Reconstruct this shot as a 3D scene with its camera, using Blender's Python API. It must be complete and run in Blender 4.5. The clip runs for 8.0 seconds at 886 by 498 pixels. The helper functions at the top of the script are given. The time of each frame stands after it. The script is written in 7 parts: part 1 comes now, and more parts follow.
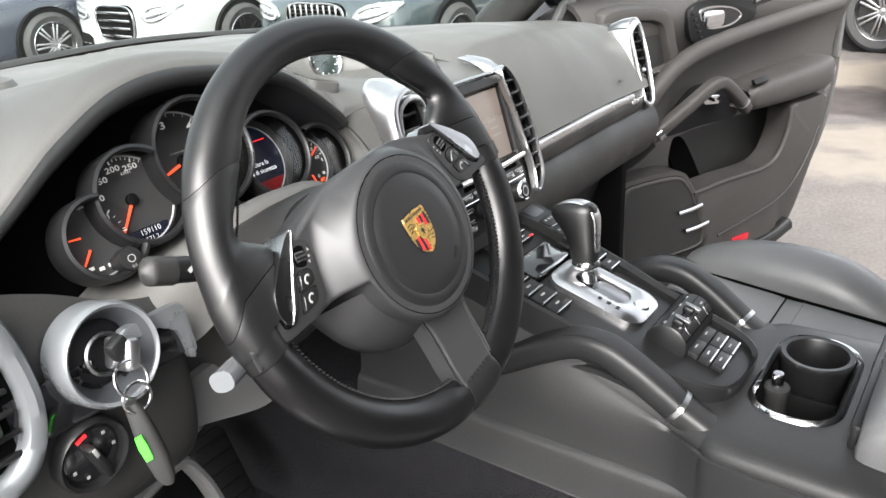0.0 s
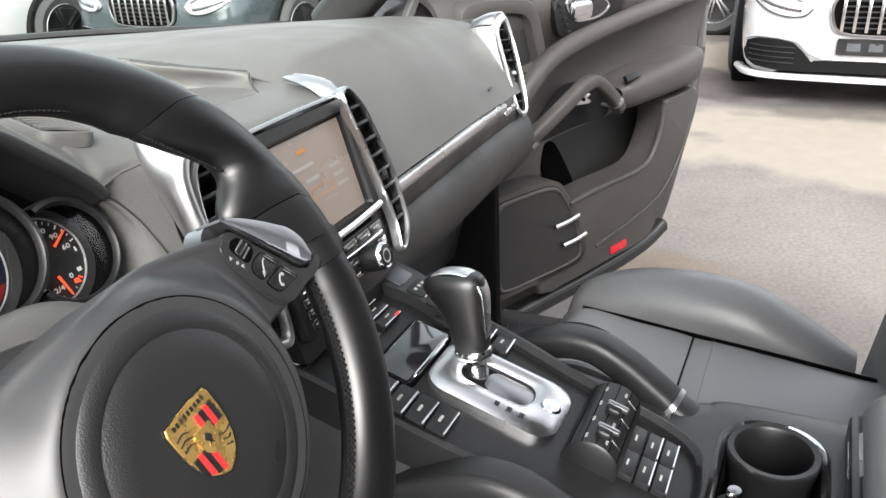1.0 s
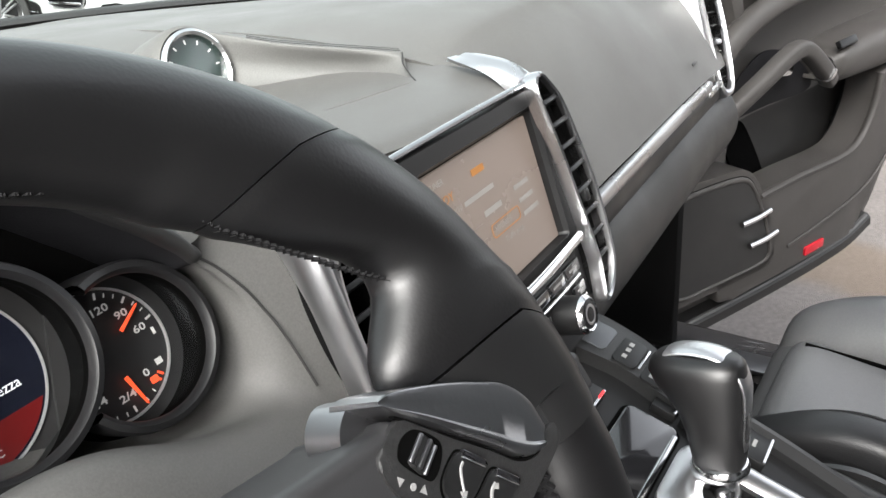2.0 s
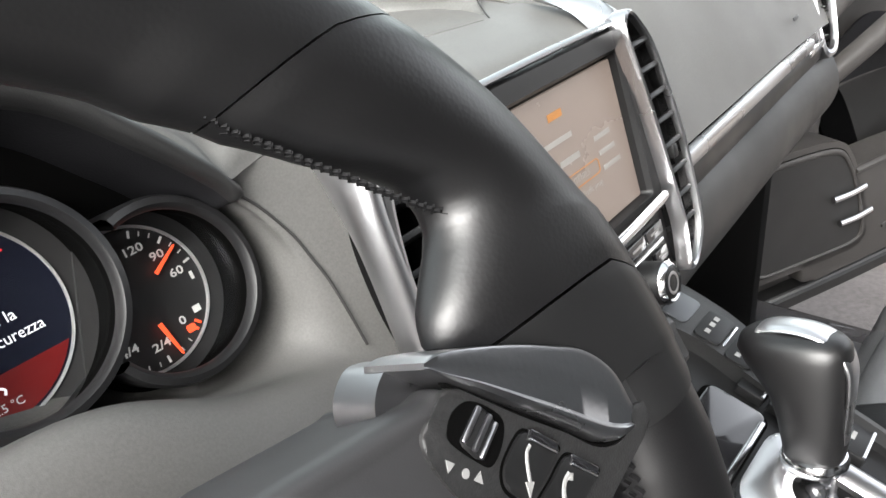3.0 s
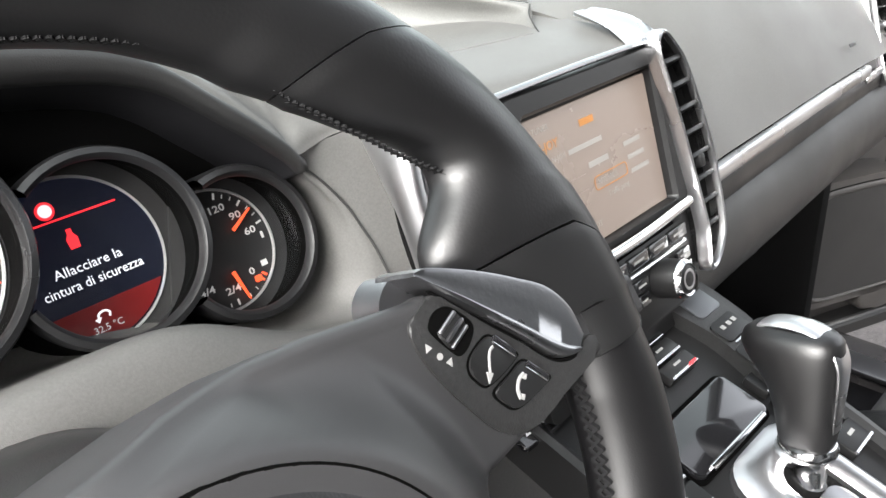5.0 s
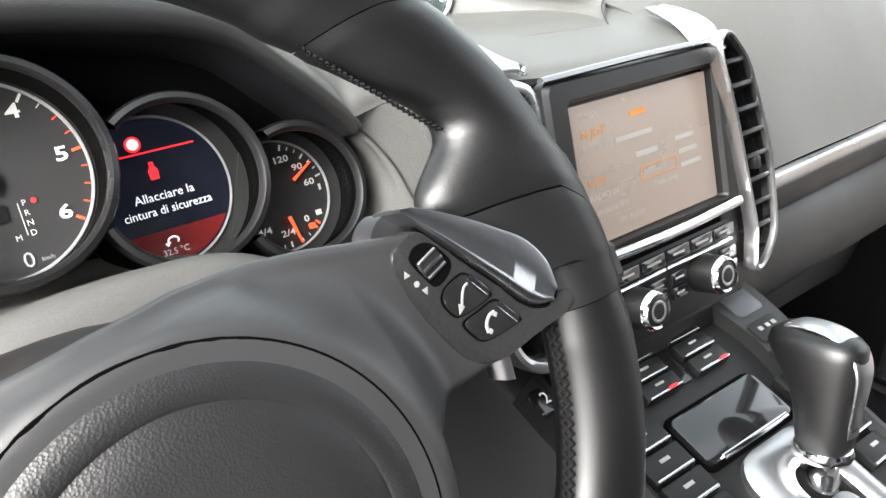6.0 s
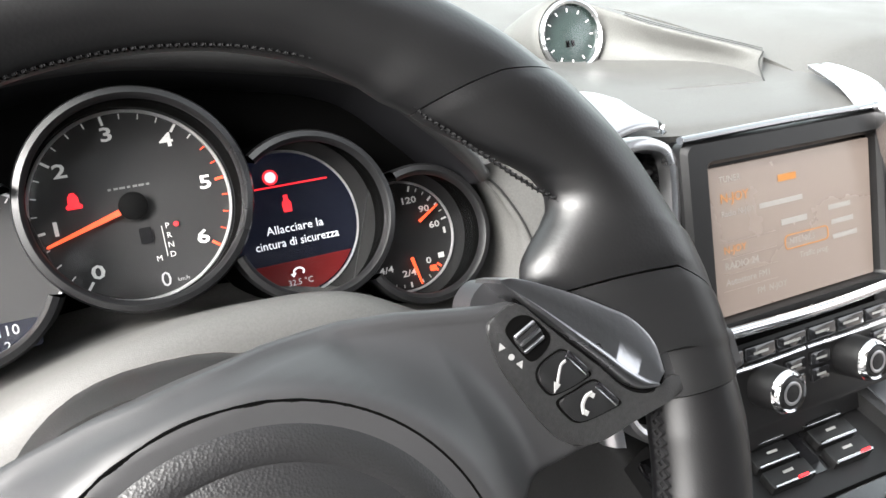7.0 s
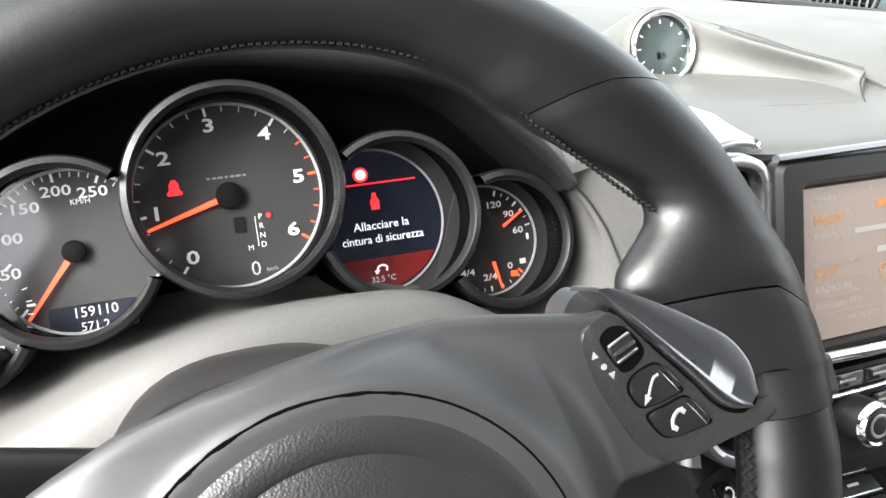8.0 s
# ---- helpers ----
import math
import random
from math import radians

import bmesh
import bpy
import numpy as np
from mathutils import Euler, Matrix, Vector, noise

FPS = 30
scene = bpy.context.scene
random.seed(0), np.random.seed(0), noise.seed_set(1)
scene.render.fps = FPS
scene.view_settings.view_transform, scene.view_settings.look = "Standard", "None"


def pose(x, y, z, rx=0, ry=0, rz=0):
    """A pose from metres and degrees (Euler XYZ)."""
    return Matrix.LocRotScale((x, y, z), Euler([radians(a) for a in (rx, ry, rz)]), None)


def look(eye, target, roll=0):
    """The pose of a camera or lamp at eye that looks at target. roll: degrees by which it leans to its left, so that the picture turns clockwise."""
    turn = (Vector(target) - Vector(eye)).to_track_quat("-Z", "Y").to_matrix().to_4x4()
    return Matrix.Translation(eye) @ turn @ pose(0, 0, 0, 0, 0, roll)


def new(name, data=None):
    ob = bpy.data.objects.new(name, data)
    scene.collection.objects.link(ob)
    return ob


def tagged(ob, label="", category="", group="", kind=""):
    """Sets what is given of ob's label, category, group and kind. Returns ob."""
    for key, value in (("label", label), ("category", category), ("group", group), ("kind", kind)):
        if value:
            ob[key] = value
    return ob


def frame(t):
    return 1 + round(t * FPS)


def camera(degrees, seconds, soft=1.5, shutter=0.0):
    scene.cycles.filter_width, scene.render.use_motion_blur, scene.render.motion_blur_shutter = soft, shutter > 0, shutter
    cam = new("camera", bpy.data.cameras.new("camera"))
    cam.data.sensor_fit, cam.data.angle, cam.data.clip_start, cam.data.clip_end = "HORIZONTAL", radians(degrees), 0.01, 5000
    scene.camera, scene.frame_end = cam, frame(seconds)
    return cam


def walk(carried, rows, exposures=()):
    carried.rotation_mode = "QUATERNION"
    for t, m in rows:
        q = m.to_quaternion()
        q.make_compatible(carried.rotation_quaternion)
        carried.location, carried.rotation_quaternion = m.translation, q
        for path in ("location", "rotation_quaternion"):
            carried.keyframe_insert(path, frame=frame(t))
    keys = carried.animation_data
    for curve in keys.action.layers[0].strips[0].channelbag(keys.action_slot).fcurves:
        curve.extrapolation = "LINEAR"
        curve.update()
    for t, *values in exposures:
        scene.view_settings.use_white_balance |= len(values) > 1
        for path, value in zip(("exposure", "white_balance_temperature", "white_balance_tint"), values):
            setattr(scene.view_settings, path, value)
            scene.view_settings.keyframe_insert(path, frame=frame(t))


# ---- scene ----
cam = camera(58.39, 8.0, soft=1.5)
ROWS = [
    (0, -0.4345, -0.3962, 1.3750, -53.32, -23.64, -3.42),
    (0.5, -0.3046, -0.3050, 1.3655, -60.98, -24.64, -3.20),
    (1, -0.1882, -0.2562, 1.3536, -64.19, -25.12, -2.67),
    (1.5, -0.0943, -0.1618, 1.3357, -59.77, -25.26, -3.37),
    (1.7, -0.0531, -0.1215, 1.3239, -56.77, -25.73, -4.57),
    (2.8, 0.0132, -0.0781, 1.3084, -50.33, -28.99, -6.00),
    (3, 0.0145, -0.0743, 1.2890, -48.37, -28.77, -6.02),
    (3.5, -0.0157, -0.0905, 1.2876, -43.42, -27.76, -6.86),
    (4, 0.0012, -0.1212, 1.2937, -43.23, -27.43, -6.92),
    (4.5, -0.0028, -0.1258, 1.2911, -43.36, -27.24, -6.02),
    (4.7, -0.0118, -0.1204, 1.2958, -43.22, -27.33, -5.41),
    (5.8, -0.0213, -0.1787, 1.3053, -38.22, -28.28, -2.28),
    (6, -0.0163, -0.1806, 1.3033, -34.68, -27.90, -2.43),
    (6.5, 0.0104, -0.1928, 1.3102, -27.48, -26.16, -3.88),
    (7, 0.0002, -0.1783, 1.3125, -23.29, -25.60, -2.24),
    (7.5, -0.0071, -0.1812, 1.3077, -20.61, -25.41, -1.28),
    (8, -0.0106, -0.1769, 1.3133, -18.17, -25.12, -1.03),
]
EXPOSURES = [(0.0, 2.65), (1.7, 2.56), (3.0, 2.85), (3.6, 2.98), (5.0, 3.08), (8.0, 3.24)]
walk(cam, [(t, pose(x, y, z, 90 + pitch, 0, yaw) @ pose(0, 0, 0, 0, 0, roll)) for t, x, y, z, yaw, pitch, roll in ROWS], EXPOSURES)

# ---- daylight: bright overcast ----
world = bpy.data.worlds.new("overcast_sky")
scene.world = world
world.use_nodes = True
wn = world.node_tree.nodes
wl = world.node_tree.links
sky = wn.new("ShaderNodeTexSky")
sky.sky_type = "NISHITA"
sky.sun_disc = False
sky.sun_elevation, sky.sun_rotation = radians(40), radians(244)
sky.air_density, sky.dust_density, sky.ozone_density = 1.0, 4.0, 1.0
tone = wn.new("ShaderNodeHueSaturation")
tone.inputs["Saturation"].default_value = 0.18
wl.new(sky.outputs[0], tone.inputs["Color"])
wl.new(tone.outputs[0], wn["Background"].inputs[0])
wn["Background"].inputs[1].default_value = 0.135

sun = new("sun", bpy.data.lights.new("sun", "SUN"))
sun.data.energy, sun.data.angle, sun.data.color = 1.5, radians(40), (1.0, 0.97, 0.93)
sun.matrix_world = look((-14.4, -7.0, 13.4), (0, 0, 0))

# ---- materials ----
def material(name, color, rough=0.5, metal=0.0, spec=0.5, grain=0.0, grain_scale=900.0, blotch=0.15, blotch_scale=9.0,
             coat=0.0, rough_var=0.1, emit=None, emit_strength=0.0, bump_dist=0.0006, random_tone=0.0, cells=False, speck=0.0, speck_scale=700.0):
    m = bpy.data.materials.new(name)
    m.use_nodes = True
    n, l = m.node_tree.nodes, m.node_tree.links
    b = n["Principled BSDF"]
    b.inputs["Base Color"].default_value = (*color, 1)
    b.inputs["Roughness"].default_value = rough
    b.inputs["Metallic"].default_value = metal
    b.inputs["Specular IOR Level"].default_value = spec
    b.inputs["Coat Weight"].default_value = coat
    if emit:
        b.inputs["Emission Color"].default_value = (*emit, 1)
        b.inputs["Emission Strength"].default_value = emit_strength
    co = n.new("ShaderNodeTexCoord")
    if blotch or rough_var:
        t = n.new("ShaderNodeTexNoise")
        t.inputs["Scale"].default_value = blotch_scale
        t.inputs["Detail"].default_value = 6
        l.new(co.outputs["Object"], t.inputs["Vector"])
        if blotch:
            mix = n.new("ShaderNodeMix")
            mix.data_type = "RGBA"
            mix.inputs[6].default_value = (*[c * (1 - blotch) for c in color], 1)
            mix.inputs[7].default_value = (*[min(1, c * (1 + blotch)) for c in color], 1)
            l.new(t.outputs["Fac"], mix.inputs[0])
            last = mix.outputs[2]
            if random_tone:
                oi = n.new("ShaderNodeObjectInfo")
                hs = n.new("ShaderNodeHueSaturation")
                mr = n.new("ShaderNodeMapRange")
                mr.inputs["To Min"].default_value, mr.inputs["To Max"].default_value = 1 - random_tone, 1 + random_tone
                l.new(oi.outputs["Random"], mr.inputs["Value"])
                l.new(mr.outputs[0], hs.inputs["Value"])
                l.new(last, hs.inputs["Color"])
                last = hs.outputs[0]
            if speck:
                sn = n.new("ShaderNodeTexNoise")
                sn.inputs["Scale"].default_value = speck_scale
                sn.inputs["Detail"].default_value = 2
                l.new(co.outputs["Object"], sn.inputs["Vector"])
                sm = n.new("ShaderNodeMapRange")
                sm.inputs["From Min"].default_value, sm.inputs["From Max"].default_value = 0.3, 0.7
                sm.inputs["To Min"].default_value, sm.inputs["To Max"].default_value = 1 - speck, 1 + speck
                l.new(sn.outputs["Fac"], sm.inputs["Value"])
                sh = n.new("ShaderNodeHueSaturation")
                l.new(sm.outputs[0], sh.inputs["Value"])
                l.new(last, sh.inputs["Color"])
                last = sh.outputs[0]
            l.new(last, b.inputs["Base Color"])
        if rough_var:
            mr = n.new("ShaderNodeMapRange")
            mr.inputs["From Min"].default_value, mr.inputs["From Max"].default_value = 0.3, 0.7
            mr.inputs["To Min"].default_value, mr.inputs["To Max"].default_value = max(0.02, rough - rough_var), min(1, rough + rough_var)
            l.new(t.outputs["Fac"], mr.inputs["Value"])
            l.new(mr.outputs[0], b.inputs["Roughness"])
    if grain:
        g = n.new("ShaderNodeTexVoronoi") if cells else n.new("ShaderNodeTexNoise")
        g.inputs["Scale"].default_value = grain_scale
        if not cells:
            g.inputs["Detail"].default_value = 3
        l.new(co.outputs["Object"], g.inputs["Vector"])
        bp = n.new("ShaderNodeBump")
        bp.inputs["Strength"].default_value = grain
        bp.inputs["Distance"].default_value = bump_dist
        l.new(g.outputs[0], bp.inputs["Height"])
        l.new(bp.outputs[0], b.inputs["Normal"])
    return m


M_DASH = material("soft_dash_plastic", (0.0760, 0.0745, 0.0715), 0.54, grain=0.12, grain_scale=2200, cells=True, blotch=0.08, spec=0.32, speck=0.1, speck_scale=900)
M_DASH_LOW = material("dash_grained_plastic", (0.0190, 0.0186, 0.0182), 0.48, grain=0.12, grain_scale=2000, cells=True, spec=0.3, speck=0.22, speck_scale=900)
M_DOOR = material("door_panel_plastic", (0.0430, 0.0398, 0.0376), 0.5, grain=0.15, grain_scale=1800, cells=True, spec=0.35, speck=0.18, speck_scale=800)
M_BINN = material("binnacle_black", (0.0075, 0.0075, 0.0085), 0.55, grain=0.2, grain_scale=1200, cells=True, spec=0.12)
M_LEATHER = material("black_seat_leather", (0.0950, 0.0950, 0.0970), 0.4, grain=0.25, grain_scale=900, cells=True, blotch=0.2, blotch_scale=14, spec=0.55, speck=0.06, speck_scale=420)
M_LEATHER_PERF = material("perforated_seat_leather", (0.1300, 0.1300, 0.1320), 0.44, grain=0.4, grain_scale=700, cells=True, spec=0.5, speck=0.06, speck_scale=420)
M_RIM = material("worn_smooth_wheel_leather", (0.0032, 0.0031, 0.0034), 0.42, grain=0.07, grain_scale=900, cells=True, bump_dist=0.0004, blotch=0.25, blotch_scale=22, rough_var=0.05, spec=0.55)
M_RIM_PERF = material("perforated_wheel_leather", (0.0028, 0.0027, 0.0030), 0.36, grain=0.05, grain_scale=1500, cells=True, bump_dist=0.0005, spec=0.4)
M_HUB = material("hub_satin_plastic", (0.0180, 0.0180, 0.0190), 0.48, grain=0.05, grain_scale=2500, blotch=0.1, spec=0.52)
M_PAD = material("airbag_cover_grain", (0.0085, 0.0085, 0.0090), 0.44, grain=0.22, grain_scale=1200, cells=True, spec=0.35)
M_SATIN = material("satin_black_plastic", (0.0065, 0.0065, 0.0068), 0.4, blotch=0.08, spec=0.3)
M_GLOSS = material("piano_black", (0.008, 0.008, 0.009), 0.09, coat=0.6, rough_var=0.03)
M_MATTE = material("matte_black", (0.0030, 0.0030, 0.0031), 0.7, spec=0.08)
M_VOID = material("deep_black", (0.0015, 0.0015, 0.0015), 0.9, blotch=0, rough_var=0, spec=0.02)
M_CHROME = material("polished_chrome", (0.6600, 0.6600, 0.6700), 0.12, metal=1, blotch=0.03, rough_var=0.05)
M_ALU = material("brushed_aluminium", (0.5200, 0.5200, 0.5300), 0.3, metal=1, grain=0.15, grain_scale=400, blotch=0.06)
M_PADDLE = material("brushed_paddle_silver", (0.30, 0.30, 0.31), 0.26, metal=1, grain=0.12, grain_scale=500, blotch=0.08)
M_ALU_DK = material("dark_satin_metal", (0.30, 0.30, 0.31), 0.3, metal=1, blotch=0.1)
M_SILVER = material("silver_painted_plastic", (0.1900, 0.2000, 0.2100), 0.30, metal=0.6, blotch=0.05)
M_CONE = material("dull_grey_cone", (0.060, 0.064, 0.070), 0.35, metal=0.4, blotch=0.1)
M_CONSOLE = material("console_soft_plastic", (0.0135, 0.0135, 0.0138), 0.42, spec=0.32, grain=0.12, grain_scale=1800, cells=True, blotch=0.12, speck=0.25, speck_scale=700)
M_MARK = material("pale_grey_print", (0.1800, 0.1800, 0.1780), 0.5, blotch=0, rough_var=0)
M_SEATSTITCH = material("pale_grey_seat_thread", (0.13, 0.13, 0.13), 0.7, blotch=0.1)
M_CLOCK = material("clock_glass_dial", (0.018, 0.030, 0.027), 0.18, blotch=0.5, blotch_scale=60, rough_var=0.03)
M_CARPET = material("dark_carpet", (0.0085, 0.0083, 0.0092), 0.95, spec=0.03, grain=1.0, grain_scale=500, bump_dist=0.003, blotch=0.35, blotch_scale=60, speck=0.3, speck_scale=600)
M_STITCH = material("grey_thread", (0.0090, 0.0090, 0.0095), 0.7, blotch=0.1, spec=0.1)
M_RUBBER = material("black_rubber", (0.018, 0.018, 0.018), 0.65, blotch=0.2, spec=0.3)
M_WHITE = material("white_print", (0.2000, 0.2000, 0.1970), 0.5, blotch=0, rough_var=0)
M_GREYPRINT = material("grey_print", (0.2200, 0.2200, 0.2150), 0.5, blotch=0, rough_var=0)
M_GOLD = material("gold_enamel", (0.62, 0.40, 0.13), 0.28, metal=0.85, grain=0.2, grain_scale=900, blotch=0.15, blotch_scale=150)
M_RED_EN = material("red_enamel", (0.42, 0.02, 0.02), 0.2, coat=0.5)
M_BLACK_EN = material("black_enamel", (0.01, 0.01, 0.01), 0.2, coat=0.5)
M_NEEDLE = material("lit_red_needle", (0.7, 0.05, 0.02), 0.5, emit=(1.0, 0.10, 0.03), emit_strength=0.22, blotch=0, rough_var=0)
M_REDLED = material("red_warning_light", (0.7, 0.02, 0.02), 0.5, emit=(1.0, 0.02, 0.03), emit_strength=0.22, blotch=0, rough_var=0)
M_REDBAND = material("display_red_band", (0.1, 0.0, 0.0), 0.5, emit=(0.45, 0.015, 0.02), emit_strength=0.008, blotch=0.2, rough_var=0)
M_LCD = material("display_white", (0.6, 0.6, 0.6), 0.5, emit=(0.92, 0.93, 1.0), emit_strength=0.128, blotch=0, rough_var=0)
M_LCD_DIM = material("display_dim_white", (0.3, 0.3, 0.3), 0.5, emit=(0.6, 0.6, 0.63), emit_strength=0.080, blotch=0, rough_var=0)
M_DIAL = material("dial_face", (0.0205, 0.0203, 0.0206), 0.5, blotch=0.1)
M_DIALPRINT = material("dial_numerals", (0.62, 0.62, 0.60), 0.5, emit=(0.8, 0.8, 0.78), emit_strength=0.032, blotch=0, rough_var=0)
M_LCDFACE = material("display_glass_dark", (0.006, 0.007, 0.012), 0.25, emit=(0.02, 0.025, 0.06), emit_strength=0.02, rough_var=0.02)
M_RING = material("dial_silver_ring", (0.70, 0.70, 0.70), 0.28, metal=0.6, blotch=0, rough_var=0)
M_BEZEL = material("gauge_bezel", (0.0080, 0.0080, 0.0085), 0.36, blotch=0.05, spec=0.32)
M_HOODEDGE = material("dark_grained_hood_edge", (0.0110, 0.0110, 0.0112), 0.42, grain=0.15, grain_scale=1600, cells=True, spec=0.4)
M_SCREEN = material("touch_screen", (0.0780, 0.0640, 0.0550), 0.28, spec=0.6, emit=(0.42, 0.33, 0.28), emit_strength=0.06, blotch=0)
M_SCREENBAR = material("screen_list_row", (0.10, 0.085, 0.075), 0.3, emit=(0.30, 0.24, 0.20), emit_strength=0.080, blotch=0.05)
M_ORANGE = material("screen_orange", (0.2000, 0.0800, 0.0150), 0.4, emit=(1.0, 0.42, 0.06), emit_strength=0.03, blotch=0, rough_var=0)
M_SCRTEXT = material("screen_text", (0.1150, 0.1100, 0.1020), 0.4, emit=(0.85, 0.8, 0.74), emit_strength=0.034, blotch=0, rough_var=0)
# plain tag, brightened by added emission
M_KEYGREEN = material("glowing_green_key_tag", (0.05, 0.75, 0.03), 0.5, emit=(0.05, 0.8, 0.02), emit_strength=0.048, blotch=0.05)
# no lamp: a faint glow stands in for light caught by the red plastic
M_REFLECT = material("glowing_red_reflector", (0.4000, 0.0100, 0.0200), 0.2, emit=(0.8, 0.01, 0.02), emit_strength=0.02, blotch=0.1, blotch_scale=80)
M_BROWNPAINT = material("dark_body_paint", (0.035, 0.033, 0.034), 0.25, coat=0.8, blotch=0.05)
M_SEAL = material("grey_rubber_seal", (0.0750, 0.0750, 0.0750), 0.5)
# for the unseen walls that block sky light from the rear
M_REAR = material("dark_light_wall", (0.022, 0.022, 0.023), 0.6, grain=0.2, grain_scale=700)
M_HEADLINER = material("headliner_cloth", (0.1300, 0.1250, 0.1200), 0.9, grain=0.4, grain_scale=700)


def glass(name, color=(1, 1, 1), rough=0.0, gloss=0.05):
    m = bpy.data.materials.new(name)
    m.use_nodes = True
    n, l = m.node_tree.nodes, m.node_tree.links
    n.remove(n["Principled BSDF"])
    tr, gl, mix = n.new("ShaderNodeBsdfTransparent"), n.new("ShaderNodeBsdfGlossy"), n.new("ShaderNodeMixShader")
    tr.inputs[0].default_value = (*color, 1)
    gl.inputs["Roughness"].default_value = rough
    mix.inputs[0].default_value = gloss
    l.new(tr.outputs[0], mix.inputs[1])
    l.new(gl.outputs[0], mix.inputs[2])
    l.new(mix.outputs[0], n["Material Output"].inputs[0])
    return m


M_GLASS = glass("window_glass", (0.93, 0.965, 0.95), 0.0, 0.035)
M_LENS = glass("gauge_lens", (0.97, 0.97, 0.97), 0.12, 0.05)


def asphalt():
    m = material("worn_asphalt", (0.115, 0.104, 0.098), 0.85, spec=0.25, grain=0.9, grain_scale=160, bump_dist=0.004, blotch=0)
    n, l = m.node_tree.nodes, m.node_tree.links
    b = n["Principled BSDF"]
    co = n.new("ShaderNodeTexCoord")
    big, fine = n.new("ShaderNodeTexNoise"), n.new("ShaderNodeTexNoise")
    big.inputs["Scale"].default_value, big.inputs["Detail"].default_value = 0.45, 6
    fine.inputs["Scale"].default_value, fine.inputs["Detail"].default_value = 55, 3
    l.new(co.outputs["Object"], big.inputs["Vector"])
    l.new(co.outputs["Object"], fine.inputs["Vector"])
    r = n.new("ShaderNodeValToRGB")
    r.color_ramp.elements[0].position, r.color_ramp.elements[0].color = 0.34, (0.060, 0.054, 0.052, 1)
    r.color_ramp.elements[1].position, r.color_ramp.elements[1].color = 0.7, (0.120, 0.108, 0.099, 1)
    e = r.color_ramp.elements.new(0.5)
    e.color = (0.085, 0.077, 0.073, 1)
    l.new(big.outputs["Fac"], r.inputs[0])
    mix = n.new("ShaderNodeMix")
    mix.data_type, mix.blend_type = "RGBA", "OVERLAY"
    mix.inputs[0].default_value = 0.45
    l.new(r.outputs[0], mix.inputs[6])
    l.new(fine.outputs["Fac"], mix.inputs[7])
    last = mix.outputs[2]
    warp = n.new("ShaderNodeTexNoise")
    warp.inputs["Scale"].default_value, warp.inputs["Detail"].default_value = 1.7, 5
    l.new(co.outputs["Object"], warp.inputs["Vector"])
    # dusty and wet stains, each a warped oval; the last paints shade under the sports saloon
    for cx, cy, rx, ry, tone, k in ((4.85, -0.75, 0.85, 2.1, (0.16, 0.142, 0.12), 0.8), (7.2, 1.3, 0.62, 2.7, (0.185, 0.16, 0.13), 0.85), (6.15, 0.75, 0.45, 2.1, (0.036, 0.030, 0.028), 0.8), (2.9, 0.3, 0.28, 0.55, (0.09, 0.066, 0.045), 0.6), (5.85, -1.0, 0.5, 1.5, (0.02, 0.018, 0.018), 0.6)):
        mp = n.new("ShaderNodeMapping")
        mp.inputs["Location"].default_value = (-cx / rx, -cy / ry, 0)
        mp.inputs["Scale"].default_value = (1 / rx, 1 / ry, 0)
        l.new(co.outputs["Object"], mp.inputs["Vector"])
        ln = n.new("ShaderNodeVectorMath")
        ln.operation = "LENGTH"
        l.new(mp.outputs[0], ln.inputs[0])
        add = n.new("ShaderNodeMath")
        add.operation = "MULTIPLY_ADD"
        add.inputs[1].default_value, add.inputs[2].default_value = 1.7, -0.85
        l.new(warp.outputs["Fac"], add.inputs[0])
        sm = n.new("ShaderNodeMath")
        sm.operation = "ADD"
        l.new(ln.outputs["Value"], sm.inputs[0])
        l.new(add.outputs[0], sm.inputs[1])
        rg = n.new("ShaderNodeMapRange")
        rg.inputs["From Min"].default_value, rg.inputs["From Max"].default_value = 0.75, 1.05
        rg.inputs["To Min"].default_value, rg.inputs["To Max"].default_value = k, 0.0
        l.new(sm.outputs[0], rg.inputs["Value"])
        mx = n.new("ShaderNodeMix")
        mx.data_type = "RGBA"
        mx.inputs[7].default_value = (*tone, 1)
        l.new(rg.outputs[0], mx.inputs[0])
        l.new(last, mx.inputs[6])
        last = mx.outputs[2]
    l.new(last, b.inputs["Base Color"])
    return m


M_ASPHALT = asphalt()


# ---- mesh helpers ----
def basis(origin, x_dir, y_dir):
    x = Vector(x_dir).normalized()
    z = x.cross(Vector(y_dir)).normalized()
    y = z.cross(x)
    m = Matrix((x, y, z)).transposed().to_4x4()
    m.translation = origin
    return m


def thing(name, label, category, at=(0, 0, 0), group="", kind=""):
    e = new(name)
    e.empty_display_size = 0.02
    e.location = at
    return tagged(e, label, category, group, kind)


def part(name, bm, mat, parent=None, label="", smooth=True, m=None, angle=40):
    """Links a bmesh, in world metres (or in the frame m), as one mesh object under a thing or a part."""
    me = bpy.data.meshes.new(name)
    if m is not None:
        bmesh.ops.transform(bm, matrix=m, verts=bm.verts)
    bmesh.ops.recalc_face_normals(bm, faces=bm.faces)
    if smooth:
        for f in bm.faces:
            f.smooth = True
        for e in bm.edges:
            if len(e.link_faces) == 2 and e.calc_face_angle(0) > radians(angle):
                e.smooth = False
    bm.to_mesh(me)
    bm.free()
    me.materials.append(mat)
    ob = new(name, me)
    under(ob, parent)
    if label:
        tagged(ob, label)
    return ob


